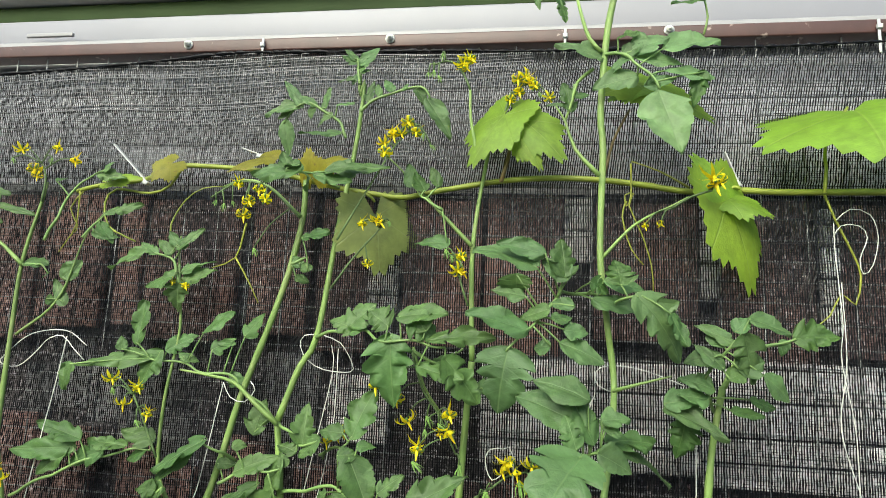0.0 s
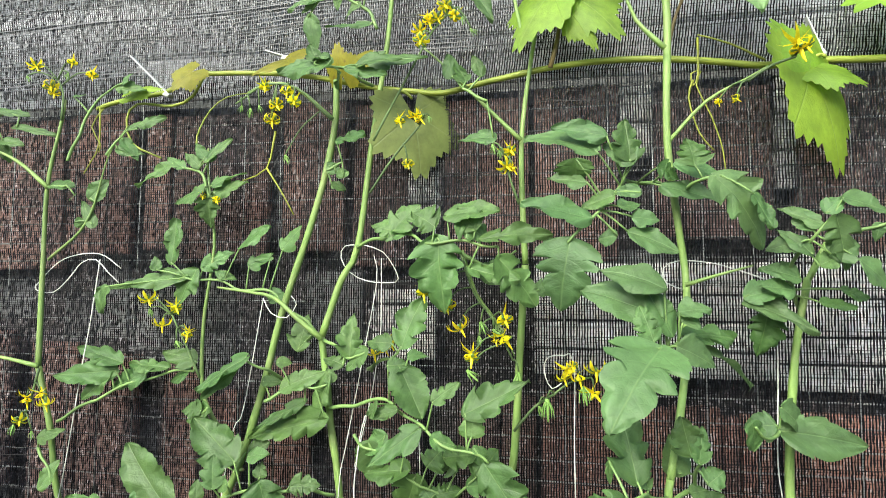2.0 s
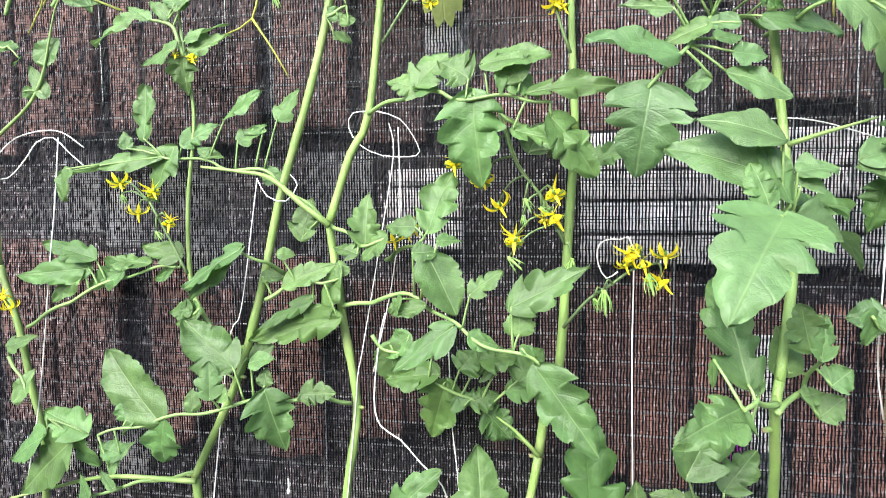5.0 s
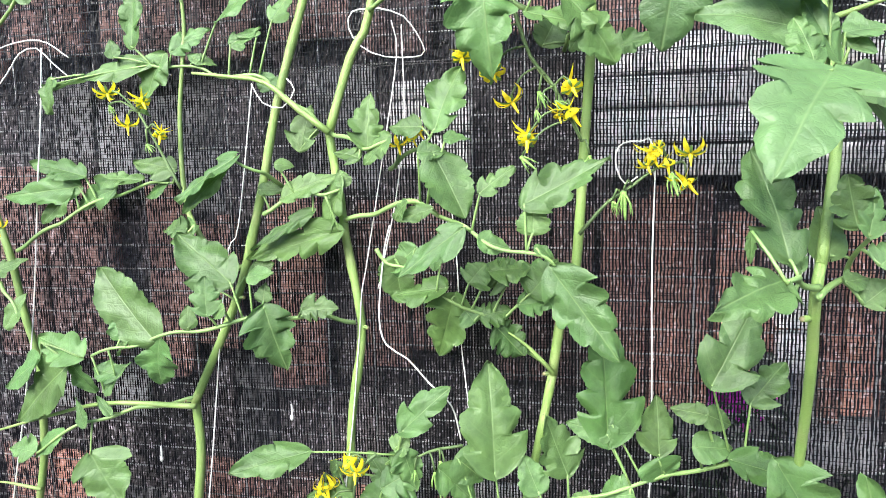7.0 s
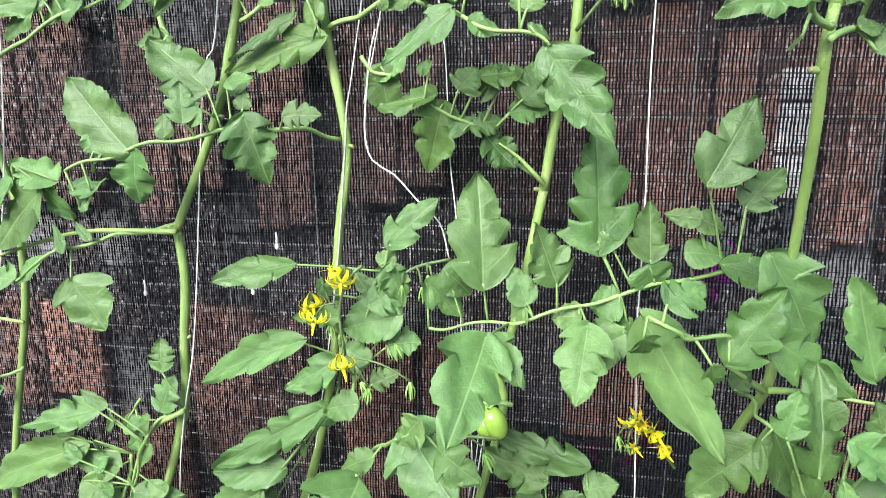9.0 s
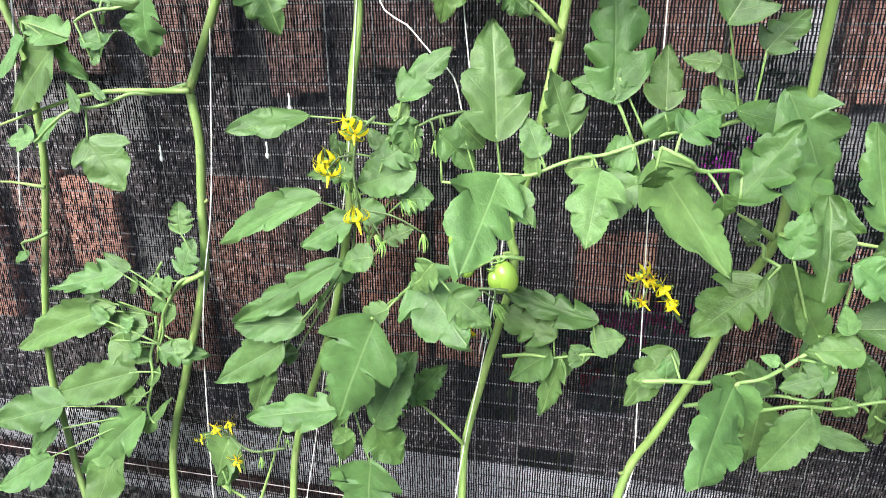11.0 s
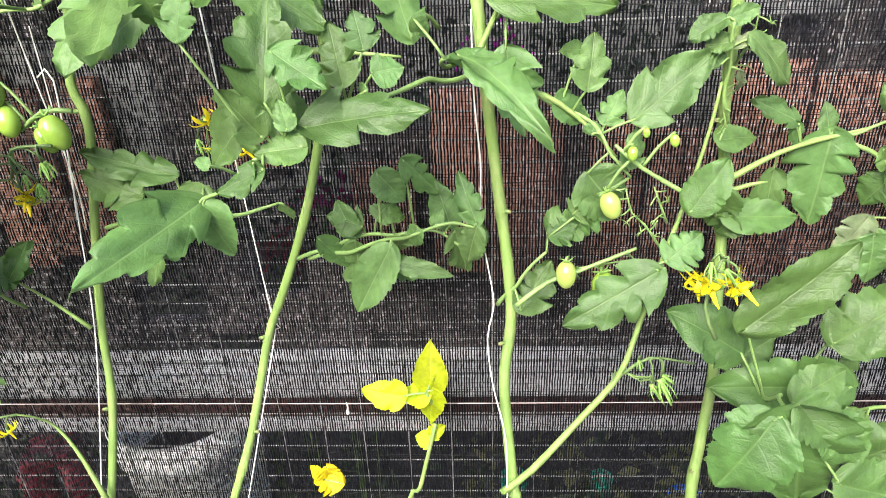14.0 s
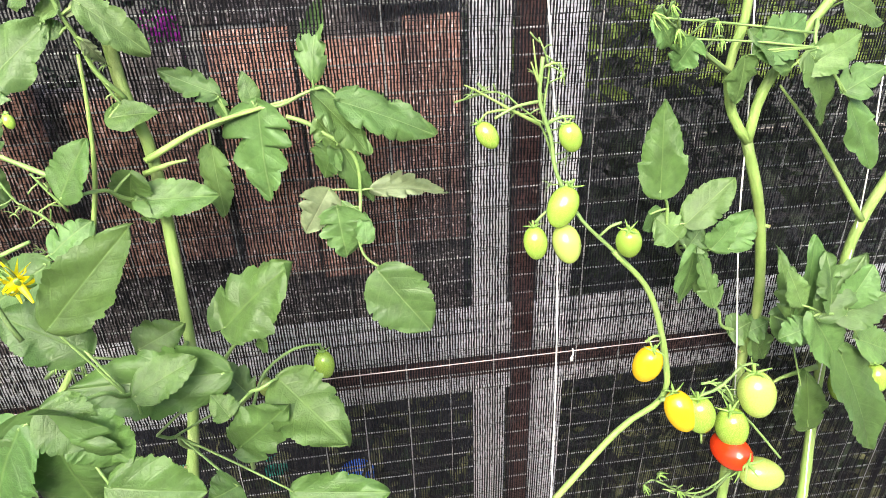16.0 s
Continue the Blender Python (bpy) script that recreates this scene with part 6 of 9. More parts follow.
stem(plant_e, [(0.016, 0.600, 1.317), (-0.005, 0.600, 1.339), (-0.022, 0.600, 1.351)], 0.0022, 0.00077, name="branch")
stem(plant_e, [(-0.017, 0.585, 1.623), (-0.002, 0.585, 1.579), (0.014, 0.585, 1.557), (0.029, 0.585, 1.534), (0.038, 0.585, 1.514)], 0.0018, 0.00066, name="branch")
cut_stub(plant_e, (-0.019, 0.615, 1.118), (-0.914, -0.405, 0.037))
cut_stub(plant_e, (-0.067, 0.596, 0.808), (-0.914, -0.405, 0.037))
cut_stub(plant_e, (0.015, 0.618, 1.310), (-0.811, -0.558, 0.177))
truss(plant_e, [(-0.016, 0.570, 1.619), (-0.001, 0.570, 1.577), (0.017, 0.570, 1.553), (0.038, 0.570, 1.511)], [
    ("f", (-0.054, 0.566, 1.579), 1.2),
    ("f", (-0.030, 0.566, 1.565), 1.2),
    ("f", (-0.016, 0.566, 1.544), 1.2),
    ("f", (-0.003, 0.566, 1.514), 1.3),
    ("f", (0.030, 0.566, 1.552), 1.2),
    ("f", (0.030, 0.566, 1.533), 1.3),
    ("b", (0.006, 0.566, 1.548), 1.4),
    ("b", (0.019, 0.566, 1.541), 1.2),
    ("b", (0.004, 0.566, 1.534), 1),
    ("b", (-0.007, 0.566, 1.499), 1.6),
    ("b", (0.044, 0.566, 1.498), 1.5),
    ("f", (0.021, 0.566, 1.531), .7)])
fruits(plant_e, [(-0.016, 0.575, 1.619), (0.012, 0.575, 1.606), (0.029, 0.575, 1.616)], [
    ("g", (0.031, 0.571, 1.604), 0.0119, -0, -8)])
truss(plant_e, [(0.037, 0.590, 1.437), (0.059, 0.590, 1.463), (0.078, 0.590, 1.476), (0.095, 0.590, 1.489), (0.114, 0.590, 1.494)], [
    ("f", (0.092, 0.586, 1.500), 1.2),
    ("f", (0.120, 0.586, 1.502), 1.2),
    ("f", (0.118, 0.586, 1.478), 1.2),
    ("f", (0.103, 0.586, 1.493), 1),
    ("b", (0.107, 0.586, 1.483), 2),
    ("b", (0.071, 0.586, 1.469), 2.2),
    ("f", (0.088, 0.586, 1.493), .9),
    ("b", (0.063, 0.586, 1.463), 1.2),
    ("f", (0.096, 0.586, 1.505), .8)])
leaf(plant_e, [(0.051, 0.610, 1.583), (0.059, 0.578, 1.583), (0.086, 0.570, 1.584)], [
    ("b", (0.058, 0.574, 1.580), (0.101, 0.575, 1.591), 0.020),
    ("v", (0.062, 0.574, 1.582), (0.055, 0.580, 1.576), 0.012),
    ("b", (0.057, 0.590, 1.573), (0.051, 0.591, 1.582), 0.012)])
leaf(plant_e, [(0.024, 0.610, 1.587), (0.029, 0.594, 1.597), (0.033, 0.590, 1.608)], [
    ("b", (0.007, 0.600, 1.590), (0.020, 0.604, 1.617), 0.031),
    ("b", (0.038, 0.592, 1.596), (0.027, 0.596, 1.584), 0.020)])
truss(plant_e, [(0.042, 0.600, 1.673), (0.033, 0.600, 1.699), (0.027, 0.600, 1.724)], [
    ("f", (0.033, 0.596, 1.731), 1.1),
    ("f", (0.028, 0.596, 1.714), 1),
    ("b", (0.014, 0.596, 1.737), 1.2),
    ("b", (0.021, 0.596, 1.730), 1),
    ("f", (0.036, 0.596, 1.711), .8)])
leaf(plant_e, [(0.007, 0.600, 1.787), (-0.009, 0.600, 1.794), (-0.022, 0.600, 1.804)], [
    ("d", (-0.016, 0.600, 1.811), (-0.029, 0.601, 1.835), 0.022),
    ("d", (0.001, 0.600, 1.816), (-0.010, 0.603, 1.841), 0.016),
    ("s", (0.014, 0.600, 1.747), (-0.027, 0.605, 1.750), 0.020),
    ("e", (-0.032, 0.600, 1.818), (-0.039, 0.601, 1.846), 0.019)])
stem(plant_e, [(0.048, 0.600, 1.848), (0.037, 0.600, 1.901), (0.035, 0.600, 1.938)], 0.0022, 0.0016, name="branch")
truss(plant_e, [(0.035, 0.600, 1.938), (0.027, 0.600, 1.957), (0.016, 0.600, 1.972), (0.003, 0.600, 1.977), (-0.012, 0.600, 1.972)], [
    ("f", (0.024, 0.596, 1.972), 1.1),
    ("f", (0.035, 0.596, 1.977), 1.1),
    ("f", (0.028, 0.596, 1.966), 0.9),
    ("b", (-0.018, 0.596, 1.959), 1.1),
    ("b", (-0.011, 0.596, 1.962), 1.0),
    ("b", (-0.001, 0.596, 1.984), 1.1),
    ("b", (-0.005, 0.596, 1.955), 1.0)])
truss(plant_e, [(0.073, 0.610, 1.883), (0.080, 0.610, 1.923), (0.092, 0.610, 1.943), (0.102, 0.610, 1.948)], [
    ("f", (0.093, 0.606, 1.954), 1.1),
    ("f", (0.106, 0.606, 1.952), 1.2),
    ("f", (0.113, 0.606, 1.945), 1.0),
    ("f", (0.094, 0.606, 1.938), 1.1),
    ("f", (0.084, 0.606, 1.928), 0.9),
    ("f", (0.131, 0.606, 1.930), 0.8),
    ("f", (0.100, 0.606, 1.958), 1.0),
    ("b", (0.119, 0.606, 1.935), 1.0)])
truss(plant_e, [(-0.017, 0.560, 1.103), (-0.039, 0.560, 1.103), (-0.052, 0.560, 1.100), (-0.056, 0.560, 1.090), (-0.053, 0.560, 1.081)], [
    ("f", (-0.051, 0.556, 1.061), 1.2),
    ("f", (-0.084, 0.556, 1.072), 1.2),
    ("b", (-0.027, 0.556, 1.088), 1.7),
    ("b", (-0.035, 0.556, 1.071), 1.6),
    ("b", (-0.045, 0.556, 1.079), 1.3),
    ("b", (-0.081, 0.556, 1.086), 1.5)])
leaf(plant_e, [(0.061, 0.620, 1.873), (0.064, 0.620, 1.907), (0.058, 0.620, 1.935)], [
    ("b", (0.057, 0.620, 1.874), (0.077, 0.624, 1.908), 0.017)])
leaf(plant_e, [(-0.025, 0.610, 1.009), (0.019, 0.598, 1.021), (0.072, 0.595, 1.026)], [
    ("s", (0.020, 0.596, 1.023), (-0.020, 0.599, 0.991), 0.036),
    ("b", (0.031, 0.596, 1.018), (0.017, 0.598, 0.955), 0.028),
    ("s", (0.053, 0.595, 1.020), (0.041, 0.596, 1.035), 0.024),
    ("s", (0.062, 0.595, 1.040), (0.090, 0.596, 1.049), 0.028),
    ("d", (0.059, 0.595, 1.064), (-0.028, 0.606, 1.086), 0.035),
    ("d", (0.024, 0.596, 1.045), (-0.035, 0.604, 1.067), 0.040),
    ("s", (0.033, 0.596, 1.016), (0.045, 0.605, 1.010), 0.022)])
fruits(plant_e, [(-0.005, 0.580, 1.126), (-0.030, 0.580, 1.126), (-0.053, 0.580, 1.111)], [
    ("g", (-0.064, 0.576, 1.142), 0.0197, -0, -20),
    ("g", (-0.058, 0.575, 1.120), 0.0200, -5, -20),
    ("g", (-0.020, 0.574, 1.110), 0.0228, -10, -20),
    ("g", (-0.028, 0.573, 1.105), 0.0180, -0, -20)])
leaf(plant_e, [(0.093, 0.610, 1.200), (0.085, 0.570, 1.208), (0.073, 0.560, 1.213)], [
    ("b", (0.083, 0.565, 1.202), (0.032, 0.556, 1.173), 0.043)])

fruits(plant_e, [(0.038, 0.600, 1.623), (0.033, 0.590, 1.618)], [
    ("g", (0.031, 0.585, 1.606), 0.0125, 0, -14)], r=0.0014)

plant_f = thing("tomato_plant", (0.022, 0.393, 0.0), "stout tomato plant with large lobed leaves", "tomato plant", "tomato plants along the net")
stem(plant_f, [(0.022, 0.393, 0.020), (0.027, 0.447, 0.300), (0.029, 0.543, 0.620), (0.051, 0.566, 0.695), (0.079, 0.590, 0.775), (0.106, 0.618, 0.879), (0.129, 0.618, 0.931), (0.151, 0.618, 0.983), (0.168, 0.618, 1.028), (0.188, 0.618, 1.096), (0.204, 0.600, 1.150), (0.203, 0.585, 1.206)], 0.0048, 0.0043, swell=(0.3, 0.62, 0.85))
stem(plant_f, [(0.203, 0.585, 1.206), (0.191, 0.535, 1.292), (0.179, 0.490, 1.360), (0.169, 0.460, 1.413), (0.171, 0.460, 1.433)], 0.0036, 0.0032, name="branch")
stem(plant_f, [(0.171, 0.460, 1.433), (0.190, 0.500, 1.513), (0.204, 0.570, 1.588), (0.198, 0.575, 1.651), (0.189, 0.570, 1.732), (0.192, 0.575, 1.853), (0.189, 0.575, 1.897), (0.196, 0.575, 1.994), (0.209, 0.575, 2.065)], 0.0032, 0.0042, name="branch")
stem(plant_f, [(0.189, 0.570, 1.726), (0.226, 0.570, 1.766), (0.264, 0.570, 1.787), (0.283, 0.570, 1.798)], 0.0022, 0.00077, name="branch")
stem(plant_f, [(0.187, 0.560, 1.818), (0.160, 0.560, 1.849), (0.149, 0.560, 1.881), (0.138, 0.560, 1.900)], 0.0028, 0.00088, name="branch")
stem(plant_f, [(0.190, 0.560, 1.164), (0.174, 0.560, 1.175), (0.161, 0.560, 1.183)], 0.003, 0.00099, name="branch")
stem(plant_f, [(0.189, 0.550, 1.170), (0.217, 0.550, 1.170), (0.270, 0.550, 1.164)], 0.003, 0.00099, name="branch")
cut_stub(plant_f, (0.107, 0.618, 0.881), (-0.914, -0.405, 0.037))
cut_stub(plant_f, (0.080, 0.591, 0.779), (0.943, -0.225, 0.245))
cut_stub(plant_f, (0.171, 0.467, 1.400), (-0.855, -0.519, 0.012))
leaf(plant_f, [(0.192, 0.575, 1.967), (0.205, 0.560, 1.962), (0.220, 0.550, 1.954), (0.238, 0.545, 1.925), (0.250, 0.540, 1.903)], [
    ("q", (0.190, 0.570, 1.961), (0.138, 0.560, 1.981), 0.026),
    ("q", (0.221, 0.555, 1.961), (0.262, 0.555, 1.982), 0.030),
    ("q", (0.257, 0.555, 1.965), (0.317, 0.555, 1.979), 0.038),
    ("q", (0.227, 0.555, 1.953), (0.278, 0.555, 1.954), 0.022),
    ("q", (0.256, 0.555, 1.937), (0.311, 0.555, 1.934), 0.024),
    ("q", (0.227, 0.555, 1.932), (0.178, 0.555, 1.920), 0.030),
    ("q", (0.220, 0.555, 1.955), (0.195, 0.555, 1.941), 0.020),
    ("q", (0.247, 0.540, 1.908), (0.266, 0.520, 1.834), 0.052),
    ("q", (0.235, 0.555, 1.921), (0.269, 0.555, 1.929), 0.018),
    ("d", (0.206, 0.555, 1.977), (0.230, 0.555, 1.991), 0.019),
    ("d", (0.298, 0.555, 1.935), (0.287, 0.555, 1.897), 0.022),
    ("n", (0.213, 0.555, 1.957), (0.234, 0.555, 1.974), 0.020),
    ("q", (0.240, 0.555, 1.931), (0.258, 0.555, 1.921), 0.016)])
stem(plant_f, [(0.160, 0.570, 2.041), (0.168, 0.570, 2.008), (0.176, 0.570, 1.985), (0.189, 0.570, 1.969)], 0.0018, 0.0026, name="branch")
stem(plant_f, [(0.149, 0.580, 1.889), (0.157, 0.580, 1.913), (0.163, 0.580, 1.937), (0.181, 0.580, 1.953)], 0.0016, 0.0022, name="branch")
stem(plant_f, [(0.303, 0.575, 1.989), (0.308, 0.575, 2.011), (0.304, 0.575, 2.036)], 0.0014, 0.001, name="branch")
leaf(plant_f, [(0.160, 0.580, 1.934), (0.157, 0.580, 1.920), (0.153, 0.580, 1.903)], [
    ("d", (0.156, 0.580, 1.902), (0.148, 0.580, 1.941), 0.022),
    ("d", (0.158, 0.580, 1.920), (0.177, 0.580, 1.923), 0.014),
    ("n", (0.154, 0.580, 1.906), (0.129, 0.580, 1.914), 0.012)])
leaf(plant_f, [(0.147, 0.570, 2.043), (0.143, 0.570, 2.036), (0.142, 0.570, 2.030)], [
    ("d", (0.140, 0.570, 2.039), (0.151, 0.570, 2.010), 0.016),
    ("n", (0.115, 0.570, 2.044), (0.117, 0.570, 2.025), 0.009),
    ("d", (0.304, 0.570, 2.028), (0.267, 0.570, 2.029), 0.020)])
truss(plant_f, [(0.264, 0.570, 1.784), (0.286, 0.570, 1.798), (0.307, 0.570, 1.805)], [
    ("f", (0.309, 0.566, 1.813), 1.6),
    ("f", (0.314, 0.566, 1.815), 1.2),
    ("f", (0.236, 0.566, 1.764), .6),
    ("f", (0.252, 0.566, 1.766), .6)])
leaf(plant_f, [(0.199, 0.610, 1.687), (0.152, 0.562, 1.689), (0.127, 0.514, 1.659), (0.106, 0.490, 1.636), (0.095, 0.490, 1.624)], [
    ("n", (0.120, 0.526, 1.711), (0.055, 0.535, 1.743), 0.042),
    ("n", (0.129, 0.526, 1.725), (0.078, 0.526, 1.737), 0.023),
    ("n", (0.153, 0.526, 1.699), (0.127, 0.531, 1.723), 0.026),
    ("d", (0.150, 0.526, 1.702), (0.147, 0.528, 1.742), 0.034),
    ("n", (0.110, 0.502, 1.678), (0.075, 0.507, 1.685), 0.022),
    ("n", (0.113, 0.490, 1.644), (0.052, 0.493, 1.662), 0.035),
    ("s", (0.132, 0.502, 1.665), (0.105, 0.506, 1.657), 0.020),
    ("h", (0.095, 0.490, 1.624), (0.084, 0.470, 1.575), 0.056),
    ("n", (0.149, 0.502, 1.646), (0.173, 0.507, 1.644), 0.019),
    ("n", (0.145, 0.502, 1.633), (0.189, 0.499, 1.619), 0.027),
    ("n", (0.180, 0.550, 1.681), (0.236, 0.550, 1.667), 0.024)] + [
    ("n", (0.193, 0.550, 1.700), (0.234, 0.551, 1.699), 0.023),
    ("d", (0.178, 0.550, 1.699), (0.200, 0.555, 1.689), 0.023),
    ("s", (0.139, 0.502, 1.655), (0.157, 0.510, 1.660), 0.016),
    ("d", (0.101, 0.502, 1.699), (0.101, 0.508, 1.678), 0.037),
    ("n", (0.136, 0.502, 1.629), (0.119, 0.507, 1.629), 0.018),
    ("n", (0.159, 0.526, 1.671), (0.133, 0.530, 1.675), 0.015)])
leaf(plant_f, [(0.199, 0.610, 1.681), (0.206, 0.530, 1.679), (0.223, 0.510, 1.680)], [
    ("h", (0.220, 0.510, 1.681), (0.270, 0.500, 1.632), 0.046),
    ("d", (0.205, 0.520, 1.694), (0.201, 0.521, 1.721), 0.036),
    ("b", (0.251, 0.510, 1.665), (0.265, 0.510, 1.634), 0.023)])
leaf(plant_f, [(0.193, 0.510, 1.537), (0.179, 0.480, 1.537), (0.163, 0.450, 1.537)], [
    ("n", (0.169, 0.460, 1.583), (0.123, 0.458, 1.606), 0.032),
    ("n", (0.165, 0.460, 1.560), (0.104, 0.470, 1.588), 0.038),
    ("h", (0.161, 0.430, 1.537), (0.128, 0.365, 1.515), 0.058),
    ("n", (0.196, 0.500, 1.538), (0.270, 0.560, 1.508), 0.034),
    ("b", (0.191, 0.500, 1.543), (0.242, 0.530, 1.546), 0.032),
    ("b", (0.174, 0.460, 1.546), (0.156, 0.462, 1.583), 0.030),
    ("n", (0.178, 0.460, 1.537), (0.210, 0.464, 1.523), 0.027),
    ("n", (0.185, 0.475, 1.555), (0.195, 0.477, 1.564), 0.022),
    ("b", (0.158, 0.445, 1.542), (0.150, 0.448, 1.570), 0.023),
    ("n", (0.183, 0.475, 1.564), (0.209, 0.479, 1.569), 0.022)])
leaf(plant_f, [(0.167, 0.450, 1.421), (0.152, 0.430, 1.426), (0.134, 0.400, 1.434)], [
    ("b", (0.133, 0.400, 1.433), (0.100, 0.365, 1.430), 0.033),
    ("b", (0.122, 0.415, 1.456), (0.123, 0.417, 1.438), 0.007),
    ("b", (0.142, 0.420, 1.441), (0.131, 0.443, 1.503), 0.036),
    ("b", (0.151, 0.430, 1.434), (0.144, 0.431, 1.458), 0.014),
    ("s", (0.147, 0.430, 1.414), (0.143, 0.437, 1.409), 0.007)])
leaf(plant_f, [(0.167, 0.450, 1.415), (0.193, 0.482, 1.426), (0.191, 0.450, 1.447)], [
    ("s", (0.178, 0.466, 1.437), (0.174, 0.469, 1.466), 0.021),
    ("b", (0.185, 0.450, 1.455), (0.178, 0.451, 1.484), 0.028),
    ("s", (0.187, 0.466, 1.422), (0.201, 0.472, 1.424), 0.013),
    ("b", (0.197, 0.466, 1.409), (0.212, 0.468, 1.422), 0.022),
    ("b", (0.197, 0.450, 1.434), (0.209, 0.452, 1.444), 0.021),
    ("b", (0.191, 0.450, 1.450), (0.195, 0.451, 1.477), 0.018)])
leaf(plant_f, [(0.212, 0.610, 1.220), (0.191, 0.599, 1.249), (0.138, 0.589, 1.246), (0.081, 0.578, 1.232), (0.036, 0.570, 1.218), (-0.028, 0.570, 1.202), (-0.097, 0.570, 1.196)], [
    ("b", (-0.031, 0.570, 1.238), (-0.035, 0.579, 1.330), 0.059),
    ("b", (0.029, 0.570, 1.241), (0.009, 0.572, 1.290), 0.041),
    ("s", (0.005, 0.570, 1.224), (-0.008, 0.575, 1.253), 0.024),
    ("d", (0.061, 0.574, 1.270), (0.056, 0.580, 1.367), 0.055),
    ("s", (0.060, 0.574, 1.276), (0.027, 0.578, 1.283), 0.020),
    ("s", (0.064, 0.574, 1.284), (0.088, 0.580, 1.287), 0.016),
    ("b", (0.101, 0.574, 1.262), (0.099, 0.580, 1.309), 0.032),
    ("s", (0.101, 0.574, 1.256), (0.108, 0.579, 1.234), 0.034),
    ("s", (0.079, 0.574, 1.226), (0.055, 0.579, 1.219), 0.031),
    ("s", (0.048, 0.570, 1.214), (0.025, 0.575, 1.211), 0.026),
    ("b", (0.136, 0.560, 1.326), (0.169, 0.575, 1.388), 0.046)] + [
    ("s", (0.136, 0.579, 1.295), (0.109, 0.580, 1.299), 0.017),
    ("s", (0.137, 0.579, 1.295), (0.158, 0.583, 1.286), 0.019),
    ("b", (0.170, 0.584, 1.305), (0.197, 0.593, 1.339), 0.034),
    ("s", (0.130, 0.579, 1.268), (0.160, 0.584, 1.267), 0.024),
    ("d", (0.156, 0.579, 1.259), (0.203, 0.577, 1.248), 0.030),
    ("b", (-0.020, 0.500, 1.217), (-0.031, 0.420, 1.177), 0.057),
    ("b", (-0.019, 0.520, 1.210), (0.005, 0.480, 1.192), 0.031),
    ("b", (0.054, 0.550, 1.212), (0.046, 0.500, 1.172), 0.045),
    ("b", (-0.079, 0.570, 1.237), (-0.048, 0.575, 1.207), 0.033),
    ("s", (-0.062, 0.570, 1.247), (-0.039, 0.575, 1.227), 0.032),
    ("s", (0.004, 0.570, 1.219), (-0.010, 0.576, 1.209), 0.027)] + [
    ("s", (0.086, 0.574, 1.210), (0.078, 0.581, 1.197), 0.019)])
leaf(plant_f, [(0.211, 0.610, 1.210), (0.169, 0.535, 1.216), (0.107, 0.470, 1.240), (0.086, 0.470, 1.247)], [
    ("b", (0.092, 0.525, 1.230), (0.124, 0.405, 1.190), 0.046),
    ("b", (0.178, 0.540, 1.276), (0.222, 0.533, 1.203), 0.048),
    ("d", (0.086, 0.470, 1.235), (0.090, 0.477, 1.217), 0.025),
    ("d", (0.174, 0.502, 1.228), (0.231, 0.501, 1.191), 0.039),
    ("d", (0.147, 0.502, 1.210), (0.181, 0.508, 1.262), 0.041),
    ("d", (0.129, 0.470, 1.219), (0.135, 0.477, 1.196), 0.021),
    ("d", (0.099, 0.470, 1.259), (0.122, 0.476, 1.273), 0.032)])
leaf(plant_f, [(0.182, 0.610, 1.147), (0.179, 0.522, 1.161), (0.192, 0.500, 1.148)], [
    ("d", (0.183, 0.511, 1.158), (0.205, 0.505, 1.106), 0.038),
    ("d", (0.167, 0.555, 1.166), (0.178, 0.557, 1.180), 0.020),
    ("d", (0.174, 0.511, 1.144), (0.127, 0.510, 1.098), 0.047)])
leaf(plant_f, [(0.295, 0.610, 1.176), (0.266, 0.562, 1.212), (0.251, 0.550, 1.232)], [
    ("b", (0.275, 0.580, 1.173), (0.253, 0.586, 1.252), 0.040)])
truss(plant_f, [(0.137, 0.600, 1.067), (0.122, 0.600, 1.087), (0.099, 0.600, 1.107)], [
    ("f", (0.097, 0.596, 1.112), 1.3),
    ("f", (0.102, 0.596, 1.085), .9),
    ("f", (0.118, 0.596, 1.100), 1.4),
    ("f", (0.126, 0.596, 1.085), 1.2),
    ("b", (0.087, 0.596, 1.094), 1.5),
    ("b", (0.095, 0.596, 1.087), 1.2),
    ("f", (0.108, 0.596, 1.107), 1)])
leaf(plant_f, [(0.152, 0.610, 0.973), (0.206, 0.597, 0.997), (0.268, 0.585, 1.010), (0.333, 0.585, 0.990)], [
    ("v", (0.213, 0.591, 1.003), (0.199, 0.595, 1.037), 0.024),
    ("b", (0.213, 0.591, 0.997), (0.213, 0.594, 0.922), 0.043),
    ("s", (0.254, 0.585, 1.006), (0.250, 0.593, 0.986), 0.022),
    ("c", (0.242, 0.585, 0.978), (0.290, 0.585, 0.969), 0.022),
    ("b", (0.303, 0.585, 1.010), (0.316, 0.587, 0.967), 0.034),
    ("s", (0.299, 0.585, 1.016), (0.288, 0.586, 1.057), 0.027),
    ("s", (0.325, 0.585, 0.997), (0.320, 0.586, 1.025), 0.016),
    ("b", (0.234, 0.591, 1.020), (0.243, 0.592, 1.034), 0.029),
    ("d", (0.180, 0.591, 1.002), (0.205, 0.596, 0.971), 0.023),
    ("d", (0.220, 0.591, 1.014), (0.189, 0.594, 1.024), 0.029),
    ("v", (0.239, 0.585, 1.065), (0.261, 0.586, 1.038), 0.028)] + [
    ("d", (0.262, 0.585, 1.076), (0.292, 0.583, 1.046), 0.028),
    ("e", (0.247, 0.585, 1.029), (0.261, 0.593, 1.023), 0.019)])
